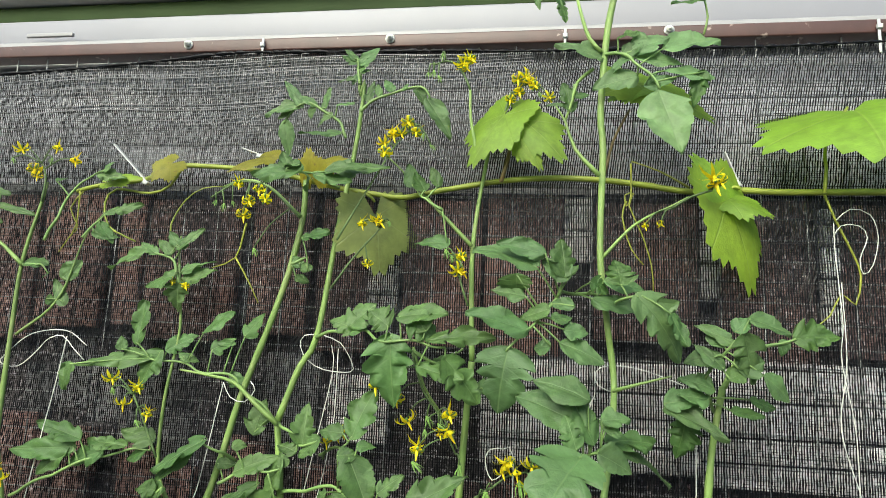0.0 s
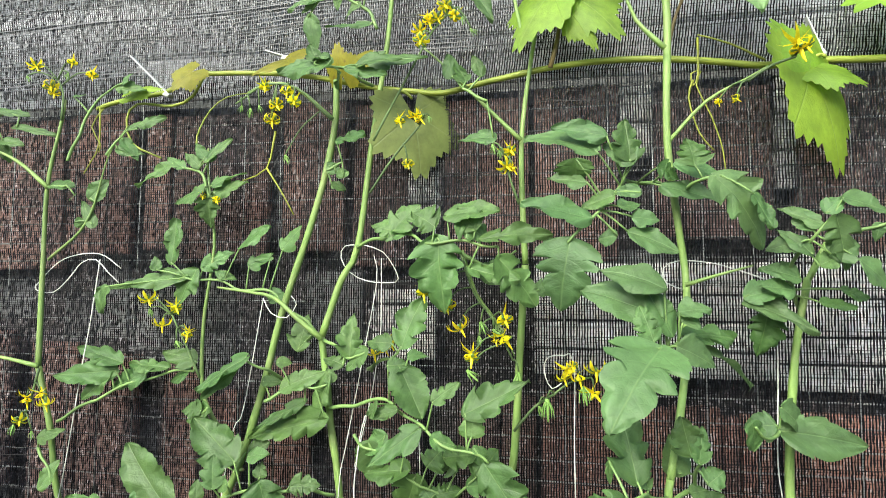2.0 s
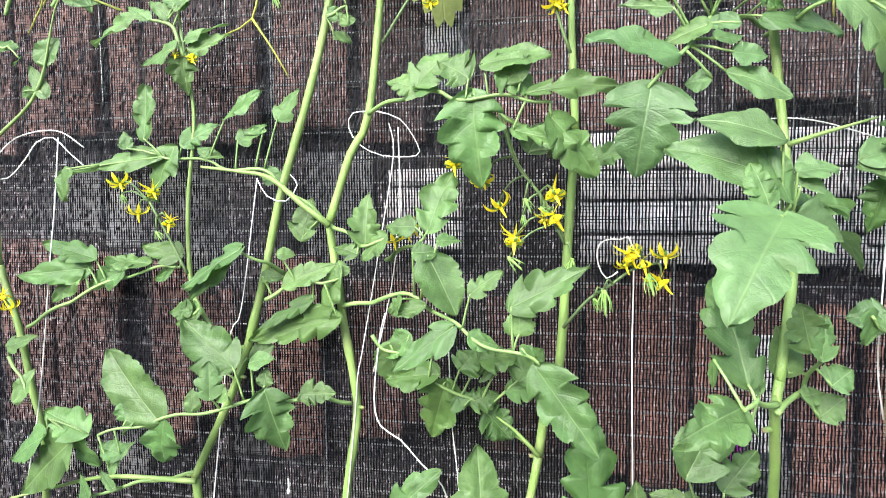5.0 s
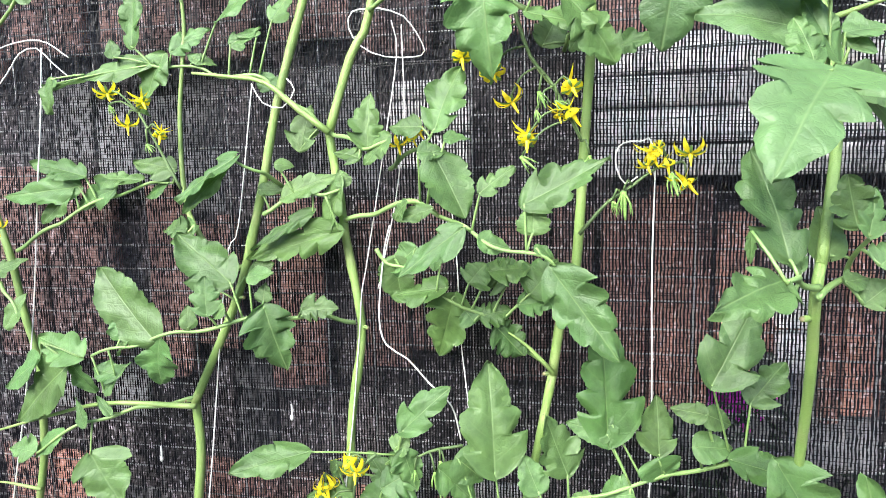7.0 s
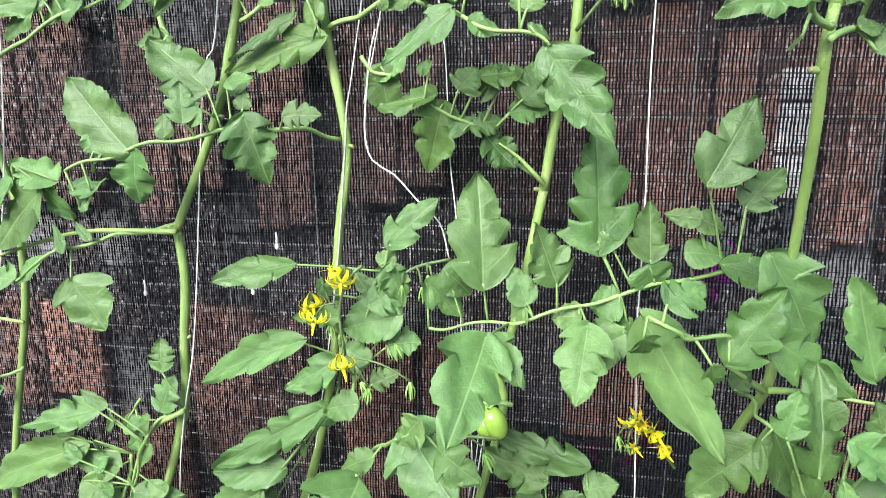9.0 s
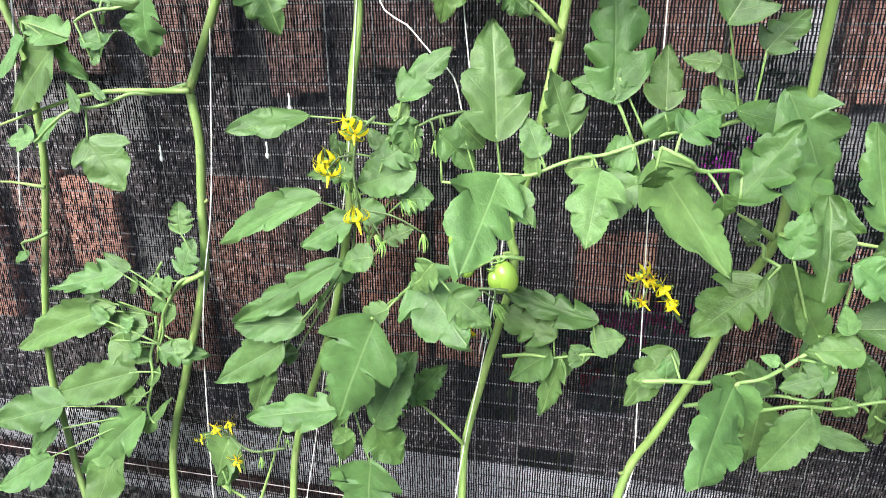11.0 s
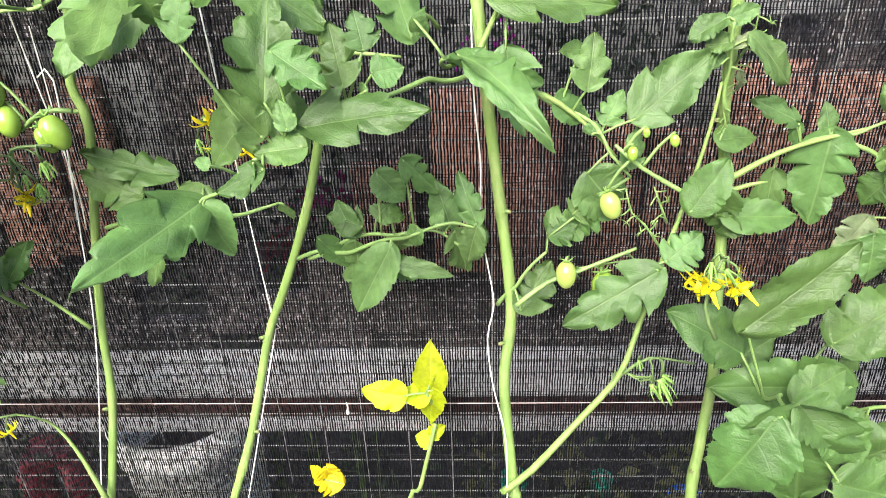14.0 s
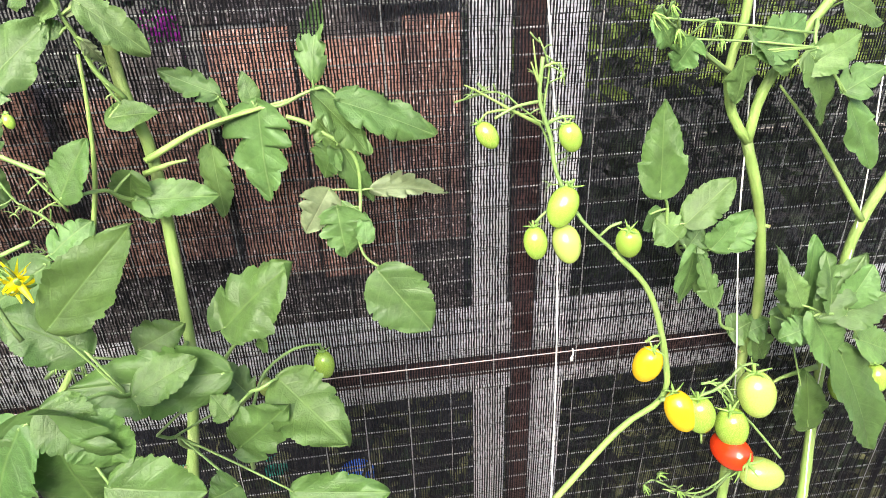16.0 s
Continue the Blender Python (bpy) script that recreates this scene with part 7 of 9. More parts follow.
leaf(plant_f, [(0.163, 0.610, 0.973), (0.202, 0.592, 0.989), (0.246, 0.574, 1.006), (0.282, 0.565, 1.022), (0.322, 0.565, 1.023)], [
    ("v", (0.247, 0.569, 1.002), (0.213, 0.563, 0.941), 0.037),
    ("b", (0.322, 0.565, 1.025), (0.308, 0.569, 1.068), 0.024),
    ("v", (0.322, 0.565, 1.021), (0.311, 0.565, 0.986), 0.026),
    ("n", (0.250, 0.569, 0.988), (0.302, 0.573, 0.972), 0.017),
    ("s", (0.272, 0.565, 1.022), (0.267, 0.571, 1.000), 0.018),
    ("s", (0.287, 0.565, 1.024), (0.294, 0.567, 1.038), 0.012)])

plant_i = thing("tomato_plant", (0.357, 0.362, 0.0), "stout tomato plant beside the net with hairy stem", "tomato plant", "tomato plants along the net")
stem(plant_i, [(0.357, 0.362, 0.020), (0.356, 0.390, 0.300), (0.356, 0.512, 0.708), (0.352, 0.530, 0.768), (0.345, 0.560, 0.865), (0.352, 0.581, 0.938), (0.338, 0.600, 1.071), (0.328, 0.600, 1.165), (0.324, 0.600, 1.219)], 0.0055, 0.0052, swell=(0.3, 0.62, 0.85))
stem(plant_i, [(0.324, 0.600, 1.219), (0.300, 0.600, 1.366), (0.306, 0.600, 1.505), (0.320, 0.600, 1.589), (0.322, 0.600, 1.594), (0.339, 0.600, 1.629)], 0.0052, 0.003, swell=(0.3, 0.62, 0.85))
stem(plant_i, [(0.341, 0.520, 0.768), (0.369, 0.527, 0.789), (0.413, 0.541, 0.837), (0.448, 0.553, 0.878), (0.464, 0.566, 0.919), (0.482, 0.582, 0.973), (0.500, 0.590, 1.034), (0.511, 0.590, 1.093), (0.515, 0.590, 1.130)], 0.0036, 0.0013, name="branch")
stem(plant_i, [(0.320, 0.570, 1.150), (0.333, 0.570, 1.177), (0.344, 0.570, 1.200)], 0.0032, 0.0011, name="branch")
stem(plant_i, [(0.349, 0.580, 1.132), (0.378, 0.580, 1.126), (0.413, 0.580, 1.100), (0.436, 0.580, 1.075)], 0.003, 0.00099, name="branch")
stem(plant_i, [(0.200, 0.550, 1.587), (0.228, 0.550, 1.596), (0.259, 0.550, 1.605)], 0.0022, 0.00077, name="branch")
cut_stub(plant_i, (0.343, 0.593, 1.025), (0.941, -0.337, -0.038))
cut_stub(plant_i, (0.349, 0.571, 0.903), (-0.914, -0.405, 0.037))
cut_stub(plant_i, (0.352, 0.580, 0.935), (0.941, -0.337, -0.038))
leaf(plant_i, [(0.326, 0.590, 1.144), (0.266, 0.530, 1.144), (0.216, 0.470, 1.135), (0.185, 0.450, 1.118), (0.149, 0.448, 1.096)], [
    ("b", (0.148, 0.447, 1.095), (0.110, 0.358, 1.078), 0.044),
    ("s", (0.149, 0.447, 1.092), (0.159, 0.450, 1.052), 0.028),
    ("e", (0.193, 0.450, 1.136), (0.174, 0.440, 1.167), 0.022),
    ("d", (0.195, 0.460, 1.154), (0.202, 0.480, 1.221), 0.044),
    ("d", (0.219, 0.460, 1.138), (0.296, 0.450, 1.151), 0.039),
    ("e", (0.218, 0.450, 1.128), (0.187, 0.447, 1.127), 0.022),
    ("s", (0.166, 0.430, 1.125), (0.156, 0.432, 1.127), 0.008),
    ("d", (0.198, 0.430, 1.121), (0.168, 0.427, 1.109), 0.021),
    ("s", (0.210, 0.450, 1.140), (0.206, 0.452, 1.158), 0.013),
    ("b", (0.193, 0.430, 1.125), (0.184, 0.437, 1.107), 0.013),
    ("d", (0.255, 0.480, 1.180), (0.250, 0.485, 1.203), 0.024),
    ("b", (0.255, 0.480, 1.155), (0.246, 0.487, 1.146), 0.021)] + [
    ("s", (0.260, 0.480, 1.166), (0.279, 0.486, 1.168), 0.021),
    ("d", (0.207, 0.450, 1.185), (0.238, 0.445, 1.162), 0.029),
    ("d", (0.240, 0.480, 1.159), (0.234, 0.484, 1.197), 0.028),
    ("d", (0.163, 0.430, 1.195), (0.169, 0.433, 1.222), 0.022)])
leaf(plant_i, [(0.331, 0.610, 1.145), (0.305, 0.506, 1.166), (0.303, 0.480, 1.172)], [
    ("c", (0.311, 0.540, 1.166), (0.359, 0.460, 1.161), 0.035),
    ("s", (0.286, 0.493, 1.195), (0.295, 0.500, 1.183), 0.012)])
leaf(plant_i, [(0.316, 0.610, 1.565), (0.297, 0.578, 1.594), (0.310, 0.550, 1.631), (0.330, 0.550, 1.653)], [
    ("n", (0.254, 0.564, 1.576), (0.297, 0.560, 1.588), 0.024),
    ("n", (0.256, 0.564, 1.572), (0.316, 0.550, 1.549), 0.026),
    ("b", (0.330, 0.550, 1.649), (0.338, 0.547, 1.601), 0.042),
    ("n", (0.336, 0.550, 1.666), (0.377, 0.550, 1.655), 0.024),
    ("n", (0.348, 0.550, 1.609), (0.379, 0.556, 1.588), 0.023),
    ("s", (0.326, 0.580, 1.571), (0.359, 0.586, 1.567), 0.015),
    ("b", (0.343, 0.580, 1.584), (0.370, 0.584, 1.577), 0.016),
    ("n", (0.300, 0.550, 1.626), (0.271, 0.556, 1.621), 0.021),
    ("n", (0.309, 0.550, 1.615), (0.286, 0.552, 1.642), 0.020),
    ("n", (0.310, 0.550, 1.637), (0.302, 0.553, 1.661), 0.024),
    ("n", (0.320, 0.550, 1.642), (0.283, 0.555, 1.659), 0.018)] + [
    ("n", (0.324, 0.550, 1.615), (0.350, 0.554, 1.626), 0.030),
    ("n", (0.303, 0.564, 1.594), (0.269, 0.560, 1.606), 0.022),
    ("b", (0.314, 0.550, 1.605), (0.334, 0.551, 1.615), 0.024),
    ("n", (0.298, 0.564, 1.583), (0.266, 0.555, 1.588), 0.022),
    ("d", (0.277, 0.574, 1.560), (0.268, 0.573, 1.520), 0.034),
    ("n", (0.321, 0.550, 1.653), (0.337, 0.553, 1.669), 0.018)])
leaf(plant_i, [(0.360, 0.600, 1.639), (0.380, 0.600, 1.645), (0.399, 0.600, 1.650)], [
    ("d", (0.396, 0.600, 1.650), (0.445, 0.600, 1.657), 0.036),
    ("s", (0.386, 0.600, 1.647), (0.382, 0.600, 1.630), 0.012)])
leaf(plant_i, [(0.301, 0.610, 1.446), (0.268, 0.546, 1.453), (0.250, 0.530, 1.461)], [
    ("n", (0.282, 0.570, 1.454), (0.362, 0.573, 1.446), 0.038),
    ("n", (0.285, 0.570, 1.475), (0.311, 0.573, 1.455), 0.031),
    ("n", (0.280, 0.570, 1.459), (0.253, 0.575, 1.454), 0.027),
    ("s", (0.250, 0.530, 1.466), (0.255, 0.535, 1.440), 0.023)])
leaf(plant_i, [(0.339, 0.610, 1.182), (0.359, 0.538, 1.201), (0.386, 0.520, 1.203)], [
    ("d", (0.337, 0.565, 1.201), (0.428, 0.568, 1.195), 0.039),
    ("b", (0.346, 0.565, 1.164), (0.360, 0.563, 1.100), 0.044)])
leaf(plant_i, [(0.342, 0.610, 1.126), (0.378, 0.594, 1.123), (0.413, 0.578, 1.101), (0.435, 0.570, 1.079), (0.445, 0.570, 1.059)], [
    ("b", (0.409, 0.574, 1.132), (0.414, 0.577, 1.173), 0.033),
    ("s", (0.403, 0.582, 1.160), (0.387, 0.588, 1.161), 0.017),
    ("s", (0.386, 0.582, 1.121), (0.415, 0.588, 1.105), 0.027),
    ("s", (0.414, 0.574, 1.096), (0.417, 0.575, 1.106), 0.017),
    ("b", (0.424, 0.574, 1.104), (0.435, 0.575, 1.130), 0.024),
    ("b", (0.446, 0.570, 1.108), (0.506, 0.581, 1.156), 0.046),
    ("v", (0.412, 0.570, 1.065), (0.441, 0.574, 1.027), 0.048),
    ("d", (0.402, 0.570, 1.030), (0.421, 0.571, 1.044), 0.032),
    ("d", (0.417, 0.570, 1.035), (0.402, 0.573, 1.008), 0.038),
    ("b", (0.444, 0.570, 1.069), (0.449, 0.572, 1.101), 0.021),
    ("d", (0.383, 0.570, 1.010), (0.407, 0.572, 1.019), 0.027)])
fruits(plant_i, [(0.494, 0.560, 1.046), (0.452, 0.560, 1.072), (0.430, 0.560, 1.091)], [
    ("g", (0.443, 0.556, 1.085), 0.0088, -0, -14),
    ("p", (0.429, 0.555, 1.043), 0.0174, -10, -20),
    ("g", (0.473, 0.554, 1.095), 0.0078, -0, -14),
    ("g", (0.451, 0.553, 1.102), 0.0061, -0, -8)])
fruits(plant_i, [(0.354, 0.547, 0.956), (0.381, 0.553, 0.975), (0.406, 0.555, 0.984), (0.454, 0.560, 1.002)], [
    ("p", (0.396, 0.551, 0.983), 0.0182, -0, -8),
    ("g", (0.432, 0.566, 0.961), 0.0240, -10, -8)])
leaf(plant_i, [(0.340, 0.590, 0.932), (0.361, 0.573, 0.970), (0.382, 0.573, 0.992)], [
    ("d", (0.360, 0.565, 0.940), (0.386, 0.582, 0.982), 0.040),
    ("d", (0.383, 0.574, 1.013), (0.417, 0.578, 1.029), 0.039)])
leaf(plant_i, [(0.485, 0.599, 0.964), (0.453, 0.514, 1.005), (0.425, 0.490, 1.009)], [
    ("b", (0.469, 0.542, 0.990), (0.391, 0.528, 0.947), 0.050),
    ("b", (0.475, 0.544, 0.998), (0.502, 0.549, 1.021), 0.037)])
spent_truss(plant_i, [(0.481, 0.575, 1.018), (0.473, 0.572, 1.036), (0.466, 0.570, 1.052)], 5, 95)
spent_truss(plant_i, [(0.480, 0.575, 0.992), (0.462, 0.572, 1.018), (0.450, 0.570, 1.030), (0.443, 0.568, 1.052)], 9, 96)
spent_truss(plant_i, [(0.396, 0.570, 0.977), (0.426, 0.570, 0.982), (0.456, 0.572, 0.986)], 6, 97)
spent_truss(plant_i, [(0.450, 0.560, 0.878), (0.474, 0.560, 0.868), (0.501, 0.562, 0.862)], 8, 98)
truss(plant_i, [(0.445, 0.529, 0.897), (0.467, 0.533, 0.911), (0.506, 0.532, 0.905)], [
    ("b", (0.476, 0.524, 0.893), 2.4),
    ("b", (0.469, 0.523, 0.889), 1.8),
    ("b", (0.478, 0.525, 0.898), 1.4),
    ("b", (0.457, 0.529, 0.911), 1)])
leaf(plant_i, [(0.096, 0.500, 1.061), (0.122, 0.500, 1.063), (0.148, 0.510, 1.063), (0.179, 0.530, 1.060)], [
    ("b", (0.118, 0.520, 1.078), (0.080, 0.510, 1.030), 0.036),
    ("s", (0.111, 0.510, 1.058), (0.090, 0.517, 1.051), 0.015),
    ("s", (0.115, 0.510, 1.062), (0.114, 0.512, 1.076), 0.014),
    ("s", (0.176, 0.525, 1.061), (0.178, 0.532, 1.045), 0.013)])

plant_m = thing("tomato_plant", (0.521, 0.376, 0.0), "tomato plant with curling leaves and green fruit", "tomato plant", "tomato plants along the net")
stem(plant_m, [(0.521, 0.376, 0.020), (0.522, 0.405, 0.300), (0.523, 0.526, 0.703), (0.531, 0.554, 0.795), (0.540, 0.572, 0.855), (0.541, 0.586, 0.903), (0.539, 0.615, 1.039), (0.530, 0.615, 1.096), (0.528, 0.615, 1.174), (0.526, 0.615, 1.216)], 0.0055, 0.0048, swell=(0.3, 0.62, 0.85))
stem(plant_m, [(0.536, 0.605, 1.043), (0.582, 0.615, 1.064), (0.622, 0.622, 1.073), (0.665, 0.626, 1.082)], 0.003, 0.00099, name="branch")
stem(plant_m, [(0.534, 0.600, 1.034), (0.555, 0.600, 1.041), (0.569, 0.600, 1.043)], 0.0026, 0.00088, name="branch")
cut_stub(plant_m, (0.529, 0.546, 0.770), (-0.835, -0.470, 0.285))
cut_stub(plant_m, (0.530, 0.615, 1.094), (-0.914, -0.405, 0.037))
cut_stub(plant_m, (0.539, 0.614, 1.034), (0.941, -0.337, -0.038))
cut_stub(plant_m, (0.539, 0.570, 0.849), (0.941, -0.337, -0.038))
leaf(plant_m, [(0.585, 0.624, 1.061), (0.623, 0.624, 1.072), (0.664, 0.624, 1.083), (0.679, 0.624, 1.085)], [
    ("v", (0.584, 0.624, 1.045), (0.582, 0.618, 0.981), 0.028),
    ("b", (0.627, 0.624, 1.078), (0.622, 0.618, 0.993), 0.060),
    ("b", (0.597, 0.624, 1.088), (0.555, 0.626, 1.108), 0.026),
    ("s", (0.623, 0.624, 1.081), (0.618, 0.625, 1.104), 0.016),
    ("v", (0.672, 0.624, 1.084), (0.719, 0.618, 1.032), 0.034),
    ("v", (0.692, 0.624, 1.076), (0.776, 0.625, 1.043), 0.039),
    ("c", (0.673, 0.624, 1.094), (0.680, 0.626, 1.158), 0.024),
    ("b", (0.594, 0.624, 1.088), (0.603, 0.626, 1.062), 0.014)])
leaf(plant_m, [(0.648, 0.624, 1.066), (0.686, 0.624, 1.046), (0.705, 0.623, 0.997), (0.696, 0.611, 0.956), (0.719, 0.601, 0.922)], [
    ("p", (0.715, 0.622, 0.996), (0.786, 0.623, 0.995), 0.022),
    ("p", (0.675, 0.623, 0.998), (0.651, 0.614, 0.961), 0.037),
    ("b", (0.681, 0.618, 0.982), (0.684, 0.607, 0.936), 0.051),
    ("v", (0.713, 0.591, 0.928), (0.755, 0.576, 0.868), 0.059),
    ("s", (0.704, 0.604, 0.954), (0.704, 0.612, 0.979), 0.017),
    ("d", (0.685, 0.624, 1.036), (0.668, 0.626, 1.008), 0.035),
    ("v", (0.686, 0.624, 1.046), (0.713, 0.620, 0.980), 0.026),
    ("d", (0.673, 0.624, 1.062), (0.689, 0.626, 1.035), 0.029),
    ("s", (0.695, 0.618, 0.982), (0.686, 0.617, 0.971), 0.024)])
leaf(plant_m, [(0.532, 0.610, 1.092), (0.516, 0.586, 1.140), (0.516, 0.580, 1.178)], [
    ("v", (0.508, 0.580, 1.179), (0.484, 0.584, 1.163), 0.022),
    ("v", (0.510, 0.580, 1.178), (0.532, 0.581, 1.186), 0.015),
    ("v", (0.530, 0.580, 1.164), (0.568, 0.580, 1.131), 0.027),
    ("v", (0.515, 0.580, 1.162), (0.497, 0.586, 1.158), 0.020),
    ("e", (0.522, 0.595, 1.082), (0.556, 0.601, 1.086), 0.024),
    ("p", (0.524, 0.583, 1.140), (0.533, 0.587, 1.121), 0.010),
    ("p", (0.518, 0.583, 1.157), (0.530, 0.584, 1.169), 0.012),
    ("v", (0.510, 0.583, 1.145), (0.501, 0.584, 1.154), 0.015)])
leaf(plant_m, [(0.538, 0.610, 1.008), (0.513, 0.562, 1.035), (0.501, 0.550, 1.040)], [
    ("w", (0.490, 0.550, 1.038), (0.516, 0.554, 1.080), 0.034),
    ("w", (0.530, 0.580, 1.020), (0.592, 0.582, 1.019), 0.033),
    ("w", (0.531, 0.580, 1.042), (0.520, 0.586, 1.008), 0.033),
    ("w", (0.537, 0.580, 1.021), (0.525, 0.585, 1.003), 0.033)])
leaf(plant_m, [(0.540, 0.576, 0.885), (0.534, 0.479, 0.910), (0.540, 0.453, 0.910)], [
    ("w", (0.505, 0.455, 0.991), (0.566, 0.450, 1.055), 0.042),
    ("w", (0.512, 0.470, 0.960), (0.464, 0.470, 0.994), 0.044),
    ("e", (0.530, 0.507, 0.931), (0.562, 0.514, 0.944), 0.032),
    ("w", (0.545, 0.447, 0.936), (0.584, 0.459, 0.953), 0.030)])
leaf(plant_m, [(0.580, 0.556, 0.819), (0.581, 0.522, 0.892), (0.606, 0.520, 0.933)], [
    ("w", (0.596, 0.500, 0.947), (0.644, 0.490, 1.002), 0.055),
    ("e", (0.622, 0.508, 0.925), (0.612, 0.514, 0.920), 0.016)])
leaf(plant_m, [(0.580, 0.549, 0.797), (0.605, 0.475, 0.898), (0.630, 0.458, 0.927)], [
    ("w", (0.634, 0.465, 0.922), (0.681, 0.415, 0.899), 0.048),
    ("e", (0.599, 0.450, 0.906), (0.589, 0.456, 0.922), 0.019)])
leaf(plant_m, [(0.581, 0.539, 0.764), (0.608, 0.476, 0.847), (0.608, 0.460, 0.867)], [
    ("w", (0.602, 0.450, 0.877), (0.638, 0.430, 0.920), 0.041)])
leaf(plant_m, [(0.569, 0.567, 0.857), (0.526, 0.434, 0.947), (0.518, 0.401, 0.968)], [
    ("w", (0.517, 0.397, 0.971), (0.526, 0.378, 0.902), 0.078),
    ("w", (0.503, 0.394, 0.963), (0.471, 0.381, 0.915), 0.053),
    ("w", (0.534, 0.394, 0.962), (0.558, 0.391, 0.932), 0.037),
    ("w", (0.546, 0.382, 0.922), (0.597, 0.380, 0.908), 0.041),
    ("w", (0.517, 0.397, 0.973), (0.545, 0.390, 0.952), 0.036)])
truss(plant_m, [(0.486, 0.455, 0.982), (0.477, 0.460, 1.006), (0.483, 0.460, 1.042)], [
    ("f", (0.476, 0.456, 1.023), 1.5),
    ("f", (0.497, 0.456, 1.023), 1.5),
    ("f", (0.469, 0.456, 1.025), 1.2),
    ("f", (0.493, 0.456, 1.020), 1),
    ("b", (0.486, 0.456, 1.035), 1.6),
    ("b", (0.475, 0.456, 1.040), 1.4)])
fruits(plant_m, [(0.112, 0.441, 0.602), (0.139, 0.444, 0.614), (0.152, 0.451, 0.635)], [
    ("g", (0.147, 0.444, 0.626), 0.0158, -0, -8)])
fruits(plant_m, [(0.586, 0.560, 0.815), (0.600, 0.578, 0.842), (0.628, 0.590, 0.856), (0.650, 0.598, 0.852)], [
    ("g", (0.652, 0.600, 0.826), 0.0215, -4, -10),
    ("p", (0.596, 0.586, 0.819), 0.0150, 6, -10)], 0.0018)
leaf(plant_m, [(0.535, 0.545, 0.785), (0.543, 0.482, 0.867), (0.532, 0.467, 0.889)], [
    ("w", (0.597, 0.470, 0.929), (0.492, 0.470, 0.929), 0.049),
    ("e", (0.587, 0.468, 0.819), (0.563, 0.466, 0.807), 0.035),
    ("w", (0.629, 0.465, 0.808), (0.705, 0.459, 0.800), 0.036),
    ("d", (0.605, 0.490, 0.890), (0.582, 0.503, 0.915), 0.029)])

spent_truss(plant_m, [(0.531, 0.606, 1.085), (0.522, 0.600, 1.110), (0.518, 0.596, 1.130)], 6, 99)
spent_truss(plant_m, [(0.529, 0.606, 1.140), (0.538, 0.600, 1.165), (0.536, 0.596, 1.185)], 6, 100)

plant_n = thing("tomato_plant", (1.074, 0.394, 0.0), "tall tomato plant with forked stem and ripening fruit", "tomato plant", "tomato plants along the net")
stem(plant_n, [(1.074, 0.394, 0.020), (1.077, 0.480, 0.300), (1.078, 0.544, 0.515), (1.090, 0.572, 0.607), (1.096, 0.600, 0.767), (1.099, 0.600, 0.841), (1.078, 0.600, 0.946), (1.049, 0.600, 1.022)], 0.0064, 0.0049, swell=(0.3, 0.62, 0.85))
stem(plant_n, [(1.036, 0.580, 1.029), (1.017, 0.580, 1.055), (1.007, 0.580, 1.093), (1.013, 0.580, 1.132), (1.010, 0.580, 1.168)], 0.0041, 0.0031, swell=(0.3, 0.62, 0.85))
stem(plant_n, [(1.036, 0.580, 1.029), (1.041, 0.580, 1.073), (1.065, 0.580, 1.116), (1.082, 0.580, 1.141), (1.092, 0.580, 1.157)], 0.0044, 0.0032, swell=(0.3, 0.62, 0.85))
stem(plant_n, [(1.002, 0.570, 1.091), (0.969, 0.570, 1.115), (0.943, 0.570, 1.136), (0.935, 0.570, 1.145)], 0.0026, 0.00099, name="branch")
cut_stub(plant_n, (1.097, 0.600, 0.782), (-0.923, -0.318, 0.215))
cut_stub(plant_n, (1.080, 0.600, 0.935), (0.878, -0.478, -0.027))
leaf(plant_n, [(1.010, 0.610, 0.905), (0.971, 0.570, 0.959), (0.953, 0.560, 1.000)], [
    ("e", (0.953, 0.560, 0.999), (0.948, 0.562, 1.075), 0.035),
    ("v", (0.984, 0.565, 0.963), (1.026, 0.571, 1.001), 0.033),
    ("v", (0.978, 0.565, 0.950), (0.957, 0.566, 0.971), 0.034),
    ("b", (1.000, 0.585, 0.926), (1.018, 0.589, 0.946), 0.030),
    ("v", (1.009, 0.585, 0.925), (1.013, 0.589, 0.858), 0.050),
    ("v", (1.026, 0.585, 0.923), (1.050, 0.587, 0.949), 0.036),
    ("s", (0.949, 0.565, 0.975), (0.962, 0.571, 0.954), 0.023),
    ("s", (1.027, 0.585, 0.885), (1.018, 0.591, 0.870), 0.019),
    ("v", (1.043, 0.585, 0.921), (1.061, 0.590, 0.958), 0.034)])
leaf(plant_n, [(1.098, 0.610, 0.783), (1.042, 0.578, 0.849), (1.018, 0.570, 0.876)], [
    ("b", (1.028, 0.570, 0.869), (1.009, 0.577, 0.929), 0.024),
    ("s", (1.067, 0.590, 0.816), (1.092, 0.593, 0.825), 0.033),
    ("s", (1.097, 0.590, 0.805), (1.126, 0.596, 0.766), 0.035),
    ("b", (1.086, 0.590, 0.814), (1.109, 0.591, 0.824), 0.034)])
